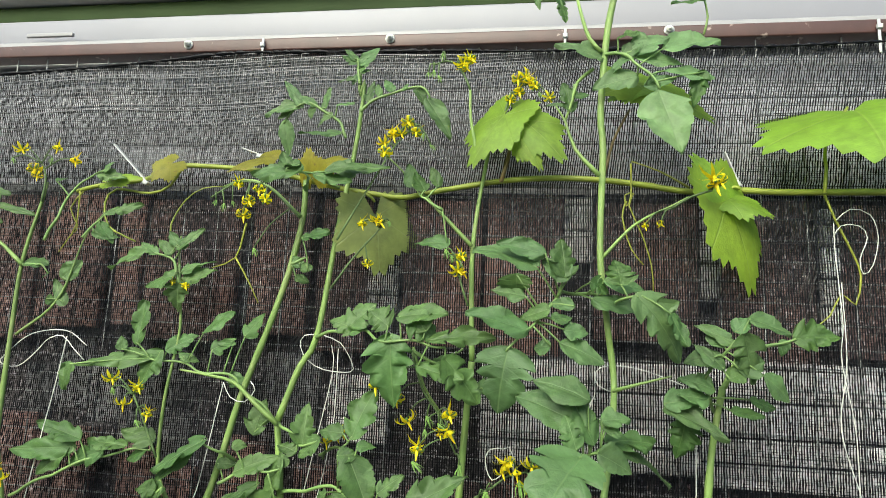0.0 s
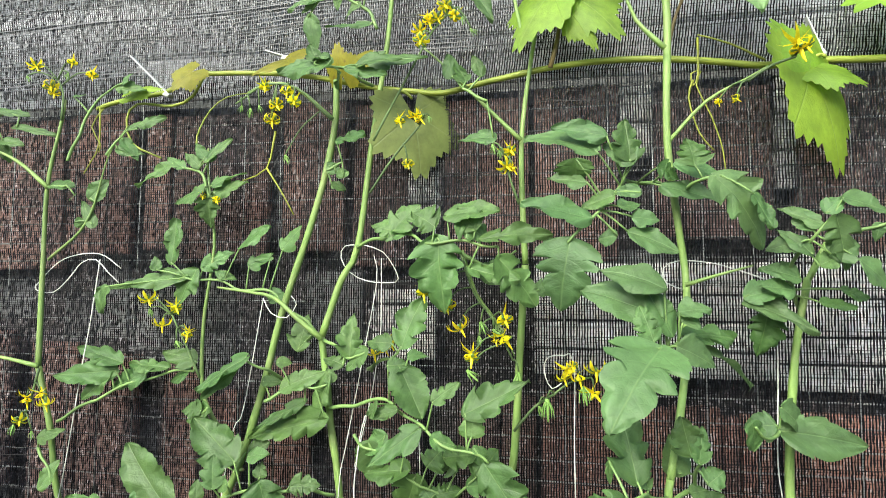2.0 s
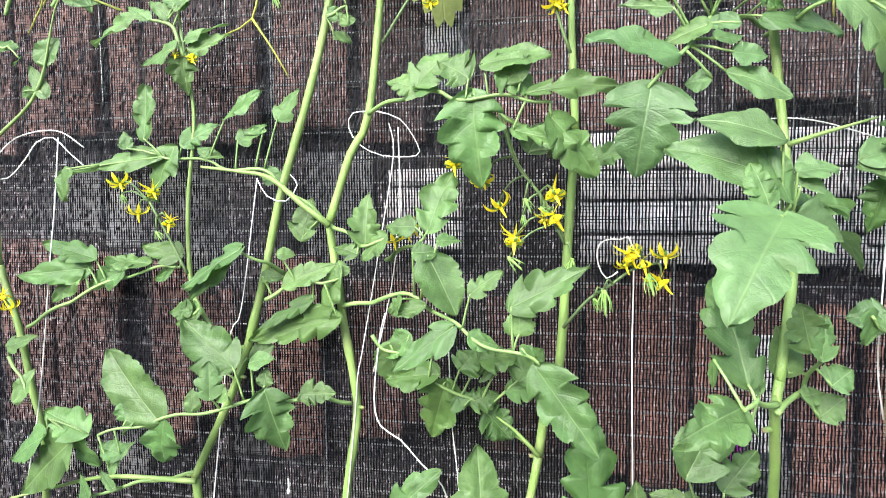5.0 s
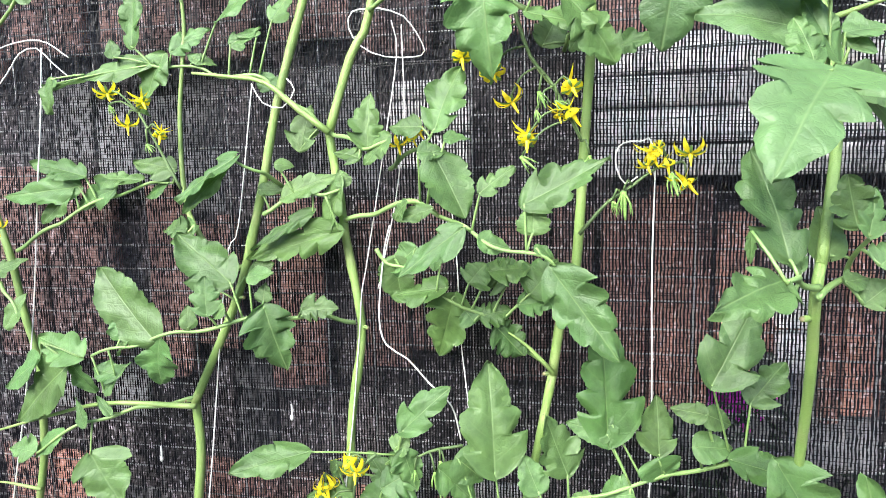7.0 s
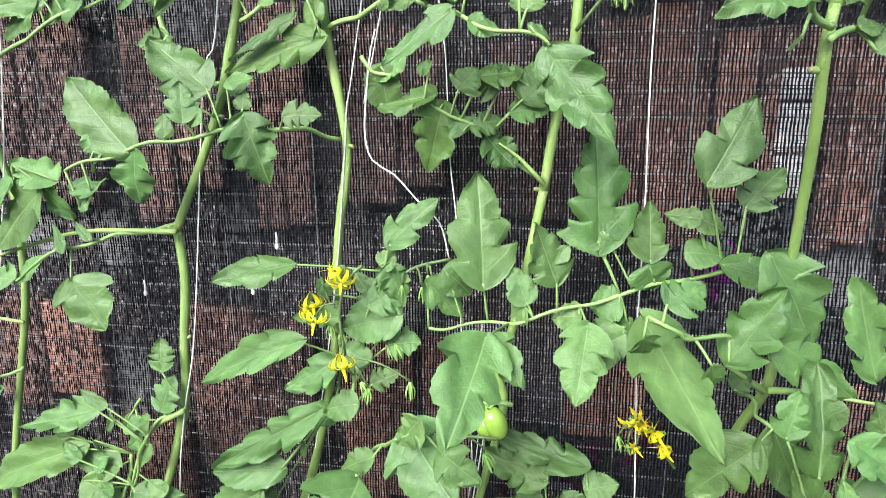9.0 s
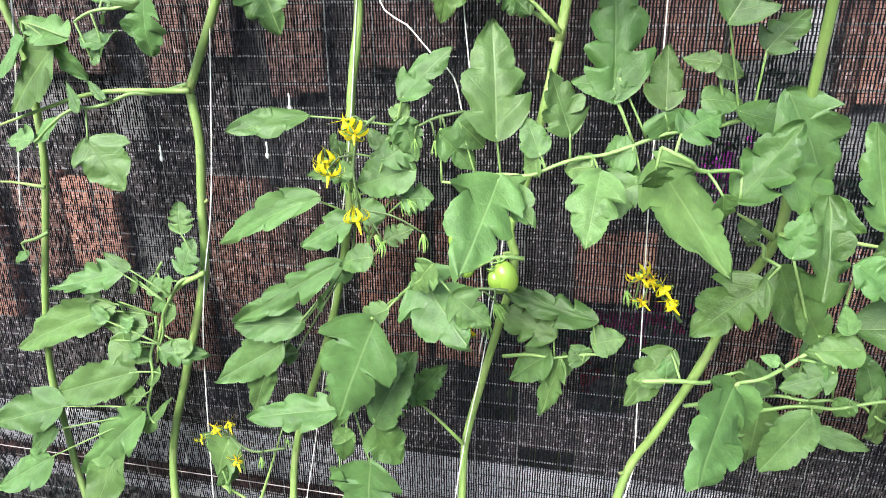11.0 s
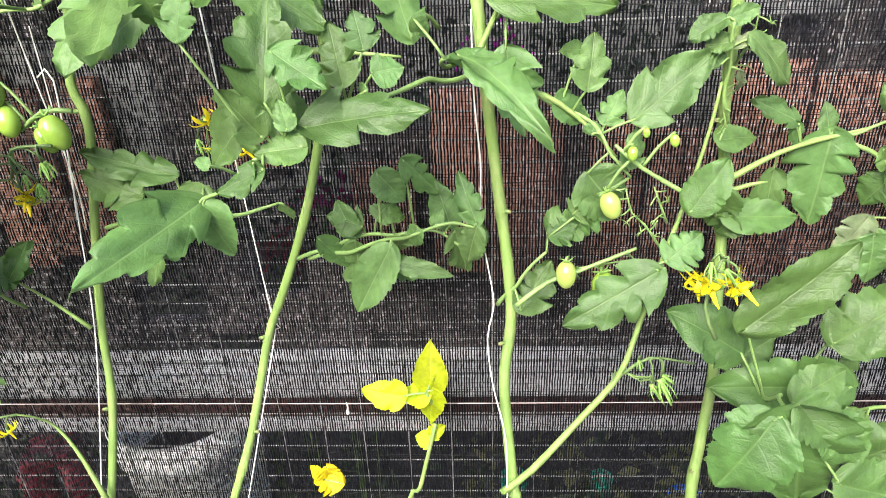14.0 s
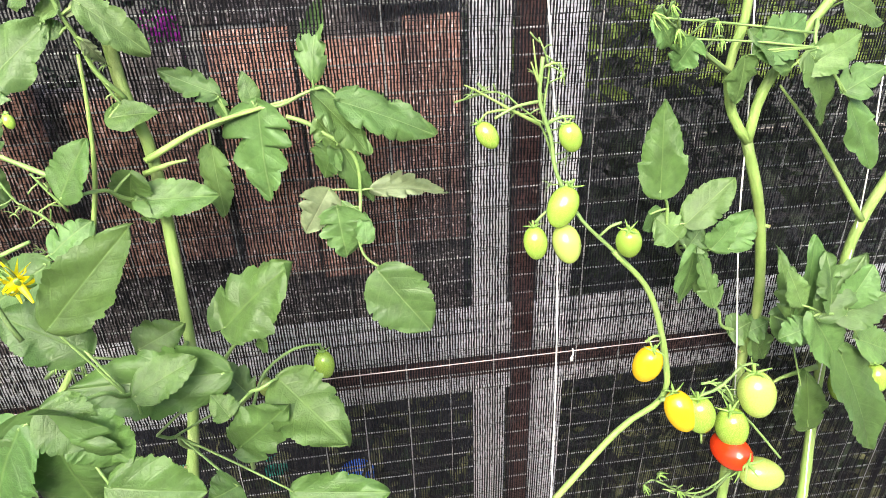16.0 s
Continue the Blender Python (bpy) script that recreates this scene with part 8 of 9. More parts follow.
leaf(plant_n, [(1.113, 0.610, 0.818), (1.117, 0.567, 0.833), (1.110, 0.530, 0.872), (1.137, 0.530, 0.875)], [
    ("b", (1.097, 0.548, 0.862), (1.075, 0.553, 0.930), 0.026),
    ("v", (1.111, 0.548, 0.853), (1.106, 0.552, 0.944), 0.031),
    ("v", (1.110, 0.530, 0.872), (1.151, 0.537, 0.929), 0.035),
    ("v", (1.104, 0.530, 0.873), (1.155, 0.527, 0.806), 0.040),
    ("v", (1.127, 0.530, 0.870), (1.180, 0.534, 0.886), 0.038),
    ("v", (1.135, 0.530, 0.882), (1.156, 0.535, 0.918), 0.035),
    ("e", (1.153, 0.548, 0.712), (1.142, 0.552, 0.779), 0.035),
    ("v", (1.147, 0.530, 0.822), (1.225, 0.519, 0.688), 0.055),
    ("b", (1.102, 0.530, 0.861), (1.079, 0.534, 0.848), 0.030),
    ("v", (1.097, 0.570, 0.847), (1.153, 0.575, 0.808), 0.039),
    ("v", (1.159, 0.530, 0.840), (1.207, 0.535, 0.816), 0.037)] + [
    ("v", (1.089, 0.530, 0.887), (1.072, 0.533, 0.923), 0.023),
    ("b", (1.120, 0.530, 0.877), (1.115, 0.537, 0.933), 0.035)])
leaf(plant_n, [(1.105, 0.610, 1.136), (1.061, 0.562, 1.119), (1.078, 0.550, 1.095)], [
    ("v", (1.057, 0.550, 1.103), (1.088, 0.548, 1.048), 0.033),
    ("b", (1.089, 0.550, 1.075), (1.129, 0.556, 1.093), 0.031),
    ("b", (1.098, 0.550, 1.067), (1.137, 0.550, 1.006), 0.032),
    ("v", (1.054, 0.550, 1.097), (1.099, 0.552, 1.123), 0.030),
    ("b", (1.013, 0.556, 1.110), (1.064, 0.566, 1.135), 0.039),
    ("v", (1.004, 0.556, 1.107), (1.011, 0.561, 1.066), 0.025),
    ("v", (1.044, 0.556, 1.096), (1.006, 0.558, 1.127), 0.030),
    ("b", (0.961, 0.556, 1.122), (0.950, 0.562, 1.096), 0.029),
    ("v", (0.928, 0.556, 1.139), (0.950, 0.559, 1.118), 0.028),
    ("v", (1.097, 0.580, 1.140), (1.136, 0.585, 1.120), 0.026)])
truss(plant_n, [(0.995, 0.560, 1.094), (0.964, 0.560, 1.117), (0.938, 0.560, 1.138)], [
    ("b", (0.927, 0.556, 1.141), 1.6),
    ("b", (0.947, 0.556, 1.128), 1.5),
    ("b", (0.940, 0.556, 1.146), 1),
    ("b", (0.977, 0.556, 1.133), 1),
    ("b", (0.983, 0.556, 1.120), 1)])
fruits(plant_n, [(0.869, 0.544, 0.646), (0.942, 0.560, 0.728), (0.985, 0.560, 0.766), (0.982, 0.560, 0.815), (0.957, 0.560, 0.896), (0.920, 0.560, 0.942), (0.886, 0.560, 0.978), (0.862, 0.560, 1.021), (0.855, 0.560, 1.054), (0.845, 0.560, 1.082), (0.846, 0.560, 1.115)], [
    ("g", (0.867, 0.556, 0.994), 0.0270, 25, -14),
    ("g", (0.845, 0.555, 0.963), 0.0219, -0, -14),
    ("p", (0.872, 0.554, 0.960), 0.0258, 15, -20),
    ("g", (0.927, 0.553, 0.956), 0.0242, -20, -14),
    ("g", (0.803, 0.552, 1.061), 0.0171, 30, -20),
    ("g", (0.868, 0.551, 1.055), 0.0192, 15, -14),
    ("o", (0.959, 0.550, 0.822), 0.0293, -5, -14)])
stem(plant_n, [(0.849, 0.539, 0.629), (0.942, 0.560, 0.728), (0.985, 0.560, 0.766), (0.984, 0.560, 0.814), (0.957, 0.560, 0.896), (0.917, 0.560, 0.945)], 0.0036, 0.0026, name="branch")
stem(plant_n, [(0.846, 0.560, 1.064), (0.823, 0.560, 1.077), (0.795, 0.560, 1.094), (0.787, 0.560, 1.098)], 0.0016, 0.00055, name="branch")
stem(plant_n, [(0.823, 0.560, 1.077), (0.804, 0.560, 1.076), (0.795, 0.560, 1.063)], 0.0014, 0.00049, name="branch")
stem(plant_n, [(0.847, 0.560, 1.082), (0.842, 0.560, 1.103), (0.838, 0.560, 1.128)], 0.0012, 0.00044, name="branch")
stem(plant_n, [(0.844, 0.560, 1.095), (0.837, 0.560, 1.112)], 0.0012, 0.00044, name="branch")
stem(plant_n, [(0.846, 0.560, 1.107), (0.859, 0.560, 1.110), (0.864, 0.560, 1.093)], 0.0012, 0.00044, name="branch")
fruits(plant_n, [(0.979, 0.550, 0.775), (1.022, 0.550, 0.774), (1.044, 0.550, 0.785), (1.058, 0.550, 0.805)], [
    ("o", (0.998, 0.542, 0.764), 0.0316, -20, -14),
    ("g", (1.018, 0.540, 0.758), 0.0329, -10, -8),
    ("p", (1.076, 0.541, 0.775), 0.0396, -0, -14),
    ("g", (1.054, 0.536, 0.739), 0.0357, -0, -14),
    ("r", (1.055, 0.531, 0.712), 0.0373, -80, -20),
    ("p", (1.093, 0.526, 0.677), 0.0370, 75, -20)])
spent_truss(plant_n, [(0.867, 0.566, 1.010), (0.850, 0.566, 1.058), (0.830, 0.566, 1.078), (0.813, 0.566, 1.090), (0.780, 0.566, 1.084)], 13, 91)
spent_truss(plant_n, [(0.850, 0.566, 1.062), (0.851, 0.566, 1.085), (0.853, 0.566, 1.106), (0.844, 0.566, 1.128)], 10, 92)
spent_truss(plant_n, [(1.024, 0.556, 0.784), (1.046, 0.556, 0.780), (1.062, 0.552, 0.752)], 8, 93, r=0.0016)
spent_truss(plant_n, [(1.074, 0.541, 0.671), (1.035, 0.536, 0.648), (0.994, 0.541, 0.655)], 8, 94)
truss(plant_n, [(1.074, 0.541, 0.671), (1.035, 0.533, 0.644), (0.984, 0.541, 0.670)], [
    ("b", (0.986, 0.540, 0.680), 1.6),
    ("b", (1.008, 0.533, 0.657), 1.4),
    ("b", (0.970, 0.537, 0.669), 1.2)])

plant_o = thing("tomato_plant", (1.181, 0.395, 0.0), "tomato plant leaning on the net with a white string", "tomato plant", "tomato plants along the net")
stem(plant_o, [(1.181, 0.395, 0.020), (1.183, 0.485, 0.300), (1.184, 0.543, 0.493), (1.195, 0.569, 0.581), (1.201, 0.605, 0.733), (1.190, 0.605, 0.869), (1.194, 0.605, 0.927), (1.217, 0.605, 0.996)], 0.0064, 0.0051, swell=(0.3, 0.62, 0.85))
stem(plant_o, [(1.170, 0.580, 0.941), (1.104, 0.580, 1.024), (1.055, 0.580, 1.076)], 0.003, 0.0011, name="branch")
stem(plant_o, [(1.181, 0.590, 0.756), (1.140, 0.590, 0.746), (1.111, 0.590, 0.726)], 0.0032, 0.0011, name="branch")
fruits(plant_o, [(1.183, 0.570, 0.779), (1.201, 0.570, 0.761)], [
    ("g", (1.190, 0.561, 0.755), 0.0301, -0, -8),
    ("g", (1.228, 0.560, 0.758), 0.0241, -0, -20)])

seedling = thing("seedling", (0.240, 0.403, 0.0), "young seedling with lime-yellow chewed leaves", "seedling")
stem(seedling, [(0.240, 0.403, 0.020), (0.243, 0.440, 0.300), (0.244, 0.553, 0.677), (0.258, 0.567, 0.725), (0.271, 0.582, 0.774), (0.276, 0.588, 0.792)], 0.0028, 0.0022, name="branch")
leaf(seedling, [(0.272, 0.603, 0.778), (0.271, 0.590, 0.813), (0.270, 0.585, 0.837)], [
    ("y", (0.273, 0.585, 0.837), (0.275, 0.589, 0.888), 0.032),
    ("y", (0.277, 0.585, 0.852), (0.285, 0.592, 0.839), 0.015),
    ("y", (0.246, 0.585, 0.830), (0.203, 0.587, 0.837), 0.031),
    ("y", (0.271, 0.585, 0.831), (0.241, 0.592, 0.829), 0.026),
    ("y", (0.275, 0.585, 0.837), (0.269, 0.588, 0.790), 0.028),
    ("y", (0.270, 0.587, 0.777), (0.286, 0.592, 0.786), 0.017),
    ("y", (0.270, 0.586, 0.771), (0.254, 0.587, 0.776), 0.020)])
leaf(seedling, [(0.158, 0.580, 0.699), (0.159, 0.571, 0.725), (0.158, 0.572, 0.740)], [
    ("z", (0.177, 0.565, 0.732), (0.138, 0.570, 0.745), 0.028),
    ("z", (0.162, 0.567, 0.753), (0.167, 0.564, 0.728), 0.027)])

# ---- strings ----
twine("white string tied in a loop round a tomato stem", [[(-0.448, 0.612, 1.606), (-0.480, 0.612, 1.624), (-0.529, 0.612, 1.618), (-0.563, 0.612, 1.591), (-0.569, 0.612, 1.579), (-0.543, 0.612, 1.576), (-0.520, 0.612, 1.595), (-0.504, 0.612, 1.613), (-0.484, 0.612, 1.617), (-0.467, 0.612, 1.602), (-0.450, 0.612, 1.588)], [(-0.478, 0.612, 1.617), (-0.487, 0.612, 1.545), (-0.496, 0.612, 1.489), (-0.517, 0.612, 1.348), (-0.536, 0.612, 1.262), (-0.566, 0.612, 1.139)]], 0.0011)
twine("white string running down beside a forked stem", [[(-0.256, 0.610, 1.570), (-0.277, 0.610, 1.443), (-0.293, 0.610, 1.400), (-0.326, 0.610, 1.167), (-0.349, 0.610, 1.066), (-0.365, 0.610, 0.964), (-0.358, 0.570, 0.736), (-0.345, 0.550, 0.669)]], 0.001)
twine("white string loop tied round a forked stem", [[(-0.251, 0.600, 1.571), (-0.241, 0.600, 1.554), (-0.222, 0.600, 1.549), (-0.210, 0.600, 1.564), (-0.217, 0.600, 1.574)]], 0.001)
twine("doubled white string hanging in a loose loop", [[(-0.135, 0.615, 1.632), (-0.159, 0.615, 1.631), (-0.163, 0.615, 1.617), (-0.152, 0.615, 1.601), (-0.131, 0.615, 1.591), (-0.098, 0.615, 1.590), (-0.097, 0.615, 1.601), (-0.113, 0.615, 1.624), (-0.135, 0.615, 1.632)], [(-0.124, 0.615, 1.621), (-0.120, 0.615, 1.591), (-0.136, 0.615, 1.499), (-0.154, 0.615, 1.403), (-0.159, 0.615, 1.379), (-0.164, 0.615, 1.326), (-0.182, 0.615, 1.186), (-0.228, 0.615, 0.932), (-0.253, 0.582, 0.760), (-0.258, 0.558, 0.679)], [(-0.115, 0.615, 1.617), (-0.114, 0.615, 1.552), (-0.116, 0.615, 1.519), (-0.125, 0.615, 1.461), (-0.143, 0.615, 1.384)]], 0.001)
twine("curly end of white string hanging free", [[(-0.126, 0.600, 1.444), (-0.132, 0.600, 1.419), (-0.138, 0.600, 1.362), (-0.132, 0.600, 1.336), (-0.113, 0.600, 1.324), (-0.093, 0.600, 1.302), (-0.073, 0.600, 1.282), (-0.065, 0.600, 1.251)]], 0.0012)
twine("white string hanging straight behind the leaves", [[(-0.083, 0.618, 1.517), (-0.071, 0.618, 1.432), (-0.067, 0.618, 1.339), (-0.061, 0.618, 1.276), (-0.058, 0.618, 1.192), (-0.047, 0.618, 1.056), (-0.050, 0.618, 1.004)]], 0.001)
twine("white string with a looped top beside yellow flowers", [[(0.085, 0.622, 1.483), (0.075, 0.622, 1.477), (0.068, 0.622, 1.489), (0.067, 0.622, 1.503), (0.073, 0.622, 1.511), (0.087, 0.622, 1.512), (0.098, 0.622, 1.505), (0.098, 0.622, 1.408), (0.100, 0.622, 1.294), (0.100, 0.622, 1.199), (0.100, 0.622, 1.191), (0.113, 0.622, 0.897), (0.114, 0.622, 0.887), (0.064, 0.565, 0.681), (0.048, 0.547, 0.619)]], 0.0011)
twine("white string twisted along a stout stem", [[(0.321, 0.588, 1.191), (0.321, 0.588, 1.162), (0.322, 0.588, 1.123), (0.326, 0.588, 1.075), (0.326, 0.588, 1.045), (0.326, 0.588, 1.008), (0.332, 0.580, 0.973), (0.336, 0.571, 0.943), (0.330, 0.562, 0.913), (0.334, 0.550, 0.872), (0.345, 0.534, 0.821), (0.346, 0.518, 0.767), (0.348, 0.503, 0.718)]], 0.0012)
twine("white string running straight beside a tall stem", [[(-0.039, 0.600, 1.150), (-0.026, 0.600, 1.147), (-0.044, 0.600, 1.010), (-0.067, 0.600, 0.876), (-0.084, 0.548, 0.696), (-0.091, 0.526, 0.623)]], 0.0011)
twine("second thin string beside a tall stem", [[(-0.036, 0.605, 1.190), (-0.037, 0.605, 1.141), (-0.040, 0.605, 1.066), (-0.047, 0.605, 1.020)]], 0.0008)
twine("white string hanging straight in front of a post", [[(0.855, 0.600, 1.173), (0.860, 0.600, 1.149), (0.874, 0.600, 1.015), (0.881, 0.589, 0.834), (0.869, 0.539, 0.667), (0.864, 0.524, 0.618)]], 0.0012)
twine("white string beside a forked stem", [[(1.027, 0.600, 1.166), (1.031, 0.600, 1.141), (1.045, 0.600, 1.048), (1.059, 0.600, 0.936), (1.072, 0.580, 0.802), (1.071, 0.565, 0.753)]], 0.0012)
twine("white string beside a leaning stem", [[(1.161, 0.600, 1.108), (1.167, 0.600, 1.064), (1.178, 0.600, 0.995), (1.189, 0.600, 0.891), (1.164, 0.562, 0.742), (1.154, 0.511, 0.573)]], 0.0012)
twine("loose doubled white string knotted at the top", [[(0.448, 0.618, 1.781), (0.448, 0.618, 1.746), (0.450, 0.618, 1.714), (0.452, 0.618, 1.665), (0.449, 0.618, 1.628), (0.459, 0.618, 1.557), (0.460, 0.618, 1.478)], [(0.451, 0.618, 1.784), (0.466, 0.618, 1.797), (0.486, 0.618, 1.791), (0.493, 0.618, 1.766), (0.486, 0.618, 1.734), (0.476, 0.618, 1.724), (0.473, 0.618, 1.740), (0.482, 0.618, 1.765), (0.474, 0.618, 1.778), (0.456, 0.618, 1.778), (0.447, 0.618, 1.765)], [(0.453, 0.618, 1.714), (0.454, 0.618, 1.628), (0.445, 0.618, 1.557), (0.461, 0.618, 1.488)]], 0.0009)
twine("white string wound between a stem and a flower truss", [[(0.210, 0.600, 1.582), (0.190, 0.600, 1.590), (0.188, 0.600, 1.605), (0.202, 0.600, 1.612), (0.233, 0.600, 1.610), (0.266, 0.600, 1.600), (0.282, 0.600, 1.594)]], 0.0009)
twine("frayed end of white string hanging free", [[(0.186, 0.600, 1.606), (0.187, 0.600, 1.581), (0.183, 0.600, 1.571), (0.180, 0.600, 1.558)], [(0.184, 0.600, 1.574), (0.179, 0.600, 1.566), (0.175, 0.600, 1.562)], [(0.184, 0.600, 1.573), (0.184, 0.600, 1.564), (0.177, 0.600, 1.556)]], 0.0007)
twine("white string beside a leafy shoot", [[(0.297, 0.612, 1.606), (0.296, 0.612, 1.559), (0.295, 0.612, 1.490), (0.293, 0.612, 1.411), (0.299, 0.612, 1.363)]], 0.0011)
vine = thing("grape_vine", (-0.5, 0.63, 1.75), "green grape vine trained along the net with lobed leaves", "grape vine")
stem(vine, [(-0.507, 0.630, 1.814), (-0.477, 0.630, 1.822), (-0.407, 0.630, 1.831), (-0.375, 0.630, 1.846), (-0.355, 0.630, 1.851), (-0.264, 0.630, 1.846), (-0.203, 0.630, 1.837), (-0.144, 0.630, 1.823), (-0.086, 0.630, 1.813), (-0.048, 0.630, 1.809), (0.003, 0.630, 1.819), (0.075, 0.630, 1.831), (0.134, 0.630, 1.835), (0.192, 0.630, 1.833), (0.244, 0.630, 1.827), (0.297, 0.630, 1.819), (0.354, 0.630, 1.821), (0.398, 0.630, 1.819), (0.510, 0.630, 1.820), (0.614, 0.630, 1.818), (0.747, 0.630, 1.797)], .0030, .0042, name="cane", material=VINE)
stem(vine, [(-0.352, 0.626, 1.849), (-0.367, 0.626, 1.822), (-0.395, 0.626, 1.811), (-0.445, 0.626, 1.816), (-0.460, 0.626, 1.797), (-0.450, 0.626, 1.765), (-0.408, 0.626, 1.745)], .0020, .0012, name="side_shoot", material=VINE)
stem(vine, [(-0.498, 0.624, 1.813), (-0.497, 0.624, 1.766), (-0.508, 0.624, 1.744), (-0.518, 0.624, 1.728)], .0012, .0007, name="tendril", material=TENDRIL)
stem(vine, [(-0.493, 0.624, 1.812), (-0.509, 0.624, 1.789), (-0.495, 0.624, 1.766), (-0.498, 0.624, 1.755)], .0012, .0007, name="tendril", material=TENDRIL)
stem(vine, [(-0.251, 0.620, 1.771), (-0.261, 0.620, 1.726), (-0.292, 0.620, 1.712)], .0014, .0008, name="tendril", material=TENDRIL)
stem(vine, [(-0.261, 0.620, 1.726), (-0.239, 0.620, 1.693), (-0.225, 0.620, 1.669)], .0012, .0007, name="tendril", material=TENDRIL)
stem(vine, [(0.295, 0.622, 1.822), (0.261, 0.622, 1.842), (0.229, 0.622, 1.854)], .0014, .0008, name="tendril", material=TENDRIL)
stem(vine, [(0.229, 0.622, 1.851), (0.229, 0.622, 1.811), (0.224, 0.622, 1.799), (0.222, 0.622, 1.812), (0.232, 0.622, 1.814), (0.227, 0.622, 1.799), (0.241, 0.622, 1.766), (0.252, 0.622, 1.728), (0.254, 0.622, 1.696)], .0012, .0007, name="tendril", material=TENDRIL)
stem(vine, [(0.224, 0.622, 1.805), (0.219, 0.622, 1.786), (0.229, 0.622, 1.748), (0.243, 0.622, 1.729)], .0012, .0007, name="tendril", material=TENDRIL)
stem(vine, [(-0.353, 0.622, 1.739), (-0.357, 0.622, 1.768), (-0.340, 0.622, 1.801), (-0.317, 0.622, 1.817), (-0.290, 0.622, 1.820)], .0012, .0007, name="tendril", material=VINE)
stem(vine, [(0.442, 0.622, 1.814), (0.452, 0.622, 1.785), (0.468, 0.622, 1.747), (0.475, 0.622, 1.722), (0.468, 0.622, 1.690), (0.454, 0.622, 1.702), (0.441, 0.622, 1.677), (0.417, 0.622, 1.657)], .0015, .0008, name="tendril", material=TENDRIL)
stem(vine, [(0.075, 0.615, 1.826), (0.083, 0.615, 1.857), (0.087, 0.615, 1.890)], .0028, .002, name="leaf_stalk", material=VINE_BROWN)
stem(vine, [(0.197, 0.610, 1.833), (0.207, 0.610, 1.875), (0.226, 0.610, 1.914)], .002, .0014, name="leaf_stalk", material=VINE_BROWN)
stem(vine, [(0.437, 0.610, 1.813), (0.440, 0.610, 1.841), (0.441, 0.610, 1.874), (0.466, 0.610, 1.914)], .002, .0016, name="leaf_stalk", material=VINE)
stem(vine, [(0.348, 0.610, 1.817), (0.342, 0.610, 1.820), (0.332, 0.610, 1.814)], .002, .0016, name="leaf_stalk", material=VINE)
stem(vine, [(-0.096, 0.615, 1.811), (-0.086, 0.615, 1.805), (-0.081, 0.615, 1.799)], .002, .0014, name="leaf_stalk", material=VINE)
leaflet(vine, "g", (0.078, 0.605, 1.908), (0.034, 0.575, 1.846), 0.076, name="leaf")
leaflet(vine, "g", (0.100, 0.605, 1.900), (0.152, 0.575, 1.852), 0.066, name="leaf")
leaflet(vine, "g", (0.096, 0.600, 1.883), (0.126, 0.580, 1.838), 0.038, name="leaf")
leaflet(vine, "g", (0.470, 0.605, 1.908), (0.462, 0.520, 1.862), 0.215, name="leaf")
leaflet(vine, "g", (0.235, 0.600, 1.941), (0.332, 0.600, 1.910), 0.059, name="leaf")
leaflet(vine, "g", (0.235, 0.600, 1.938), (0.197, 0.600, 1.931), 0.040, name="leaf")
leaflet(vine, "g", (0.330, 0.600, 1.802), (0.372, 0.590, 1.699), 0.082, name="leaf")
leaflet(vine, "g", (0.330, 0.600, 1.805), (0.298, 0.590, 1.861), 0.059, name="leaf")
leaflet(vine, "g", (0.332, 0.600, 1.802), (0.377, 0.580, 1.790), 0.041, name="leaf")
leaflet(vine, "k", (-0.080, 0.618, 1.782), (-0.062, 0.608, 1.710), 0.106, name="leaf")
leaflet(vine, "o", (-0.236, 0.610, 1.853), (-0.274, 0.590, 1.840), 0.029, name="leaf")
leaflet(vine, "o", (-0.360, 0.612, 1.848), (-0.379, 0.592, 1.827), 0.037, name="leaf")
leaflet(vine, "o", (-0.164, 0.610, 1.830), (-0.168, 0.590, 1.861), 0.042, name="leaf")
leaflet(vine, "o", (-0.152, 0.610, 1.845), (-0.112, 0.590, 1.853), 0.025, name="leaf")
leaflet(vine, "o", (-0.229, 0.610, 1.857), (-0.198, 0.590, 1.858), 0.025, name="leaf")
leaflet(vine, "g", (-0.443, 0.612, 1.825), (-0.400, 0.602, 1.834), 0.022, name="leaf")
cable_tie((-0.458, 0.628, 1.880), (-0.399, 0.628, 1.824))
cable_tie((-0.270, 0.628, 1.874), (-0.239, 0.628, 1.863))
cable_tie((0.337, 0.628, 1.867), (0.353, 0.628, 1.825))
hook((-0.394, 0.633, 1.197))
hook((-0.272, 0.633, 1.204))
hook((0.174, 0.633, 0.773))
hook((0.915, 0.633, 0.775))
hook((-0.429, 0.633, 0.804))
hook((-0.243, 0.633, 1.252))


# ---- behind the net ----
def lathe(bm, profile, segments=32, mi=0):
    """A round body from (radius, height) pairs."""
    rings = [[bm.verts.new((r * math.cos(2 * math.pi * k / segments), r * math.sin(2 * math.pi * k / segments), z)) for k in range(segments)] for r, z in profile]
    for a, b in zip(rings, rings[1:]):
        for k in range(segments):
            bm.faces.new((a[k], a[(k + 1) % segments], b[(k + 1) % segments], b[k])).material_index = mi
    return rings


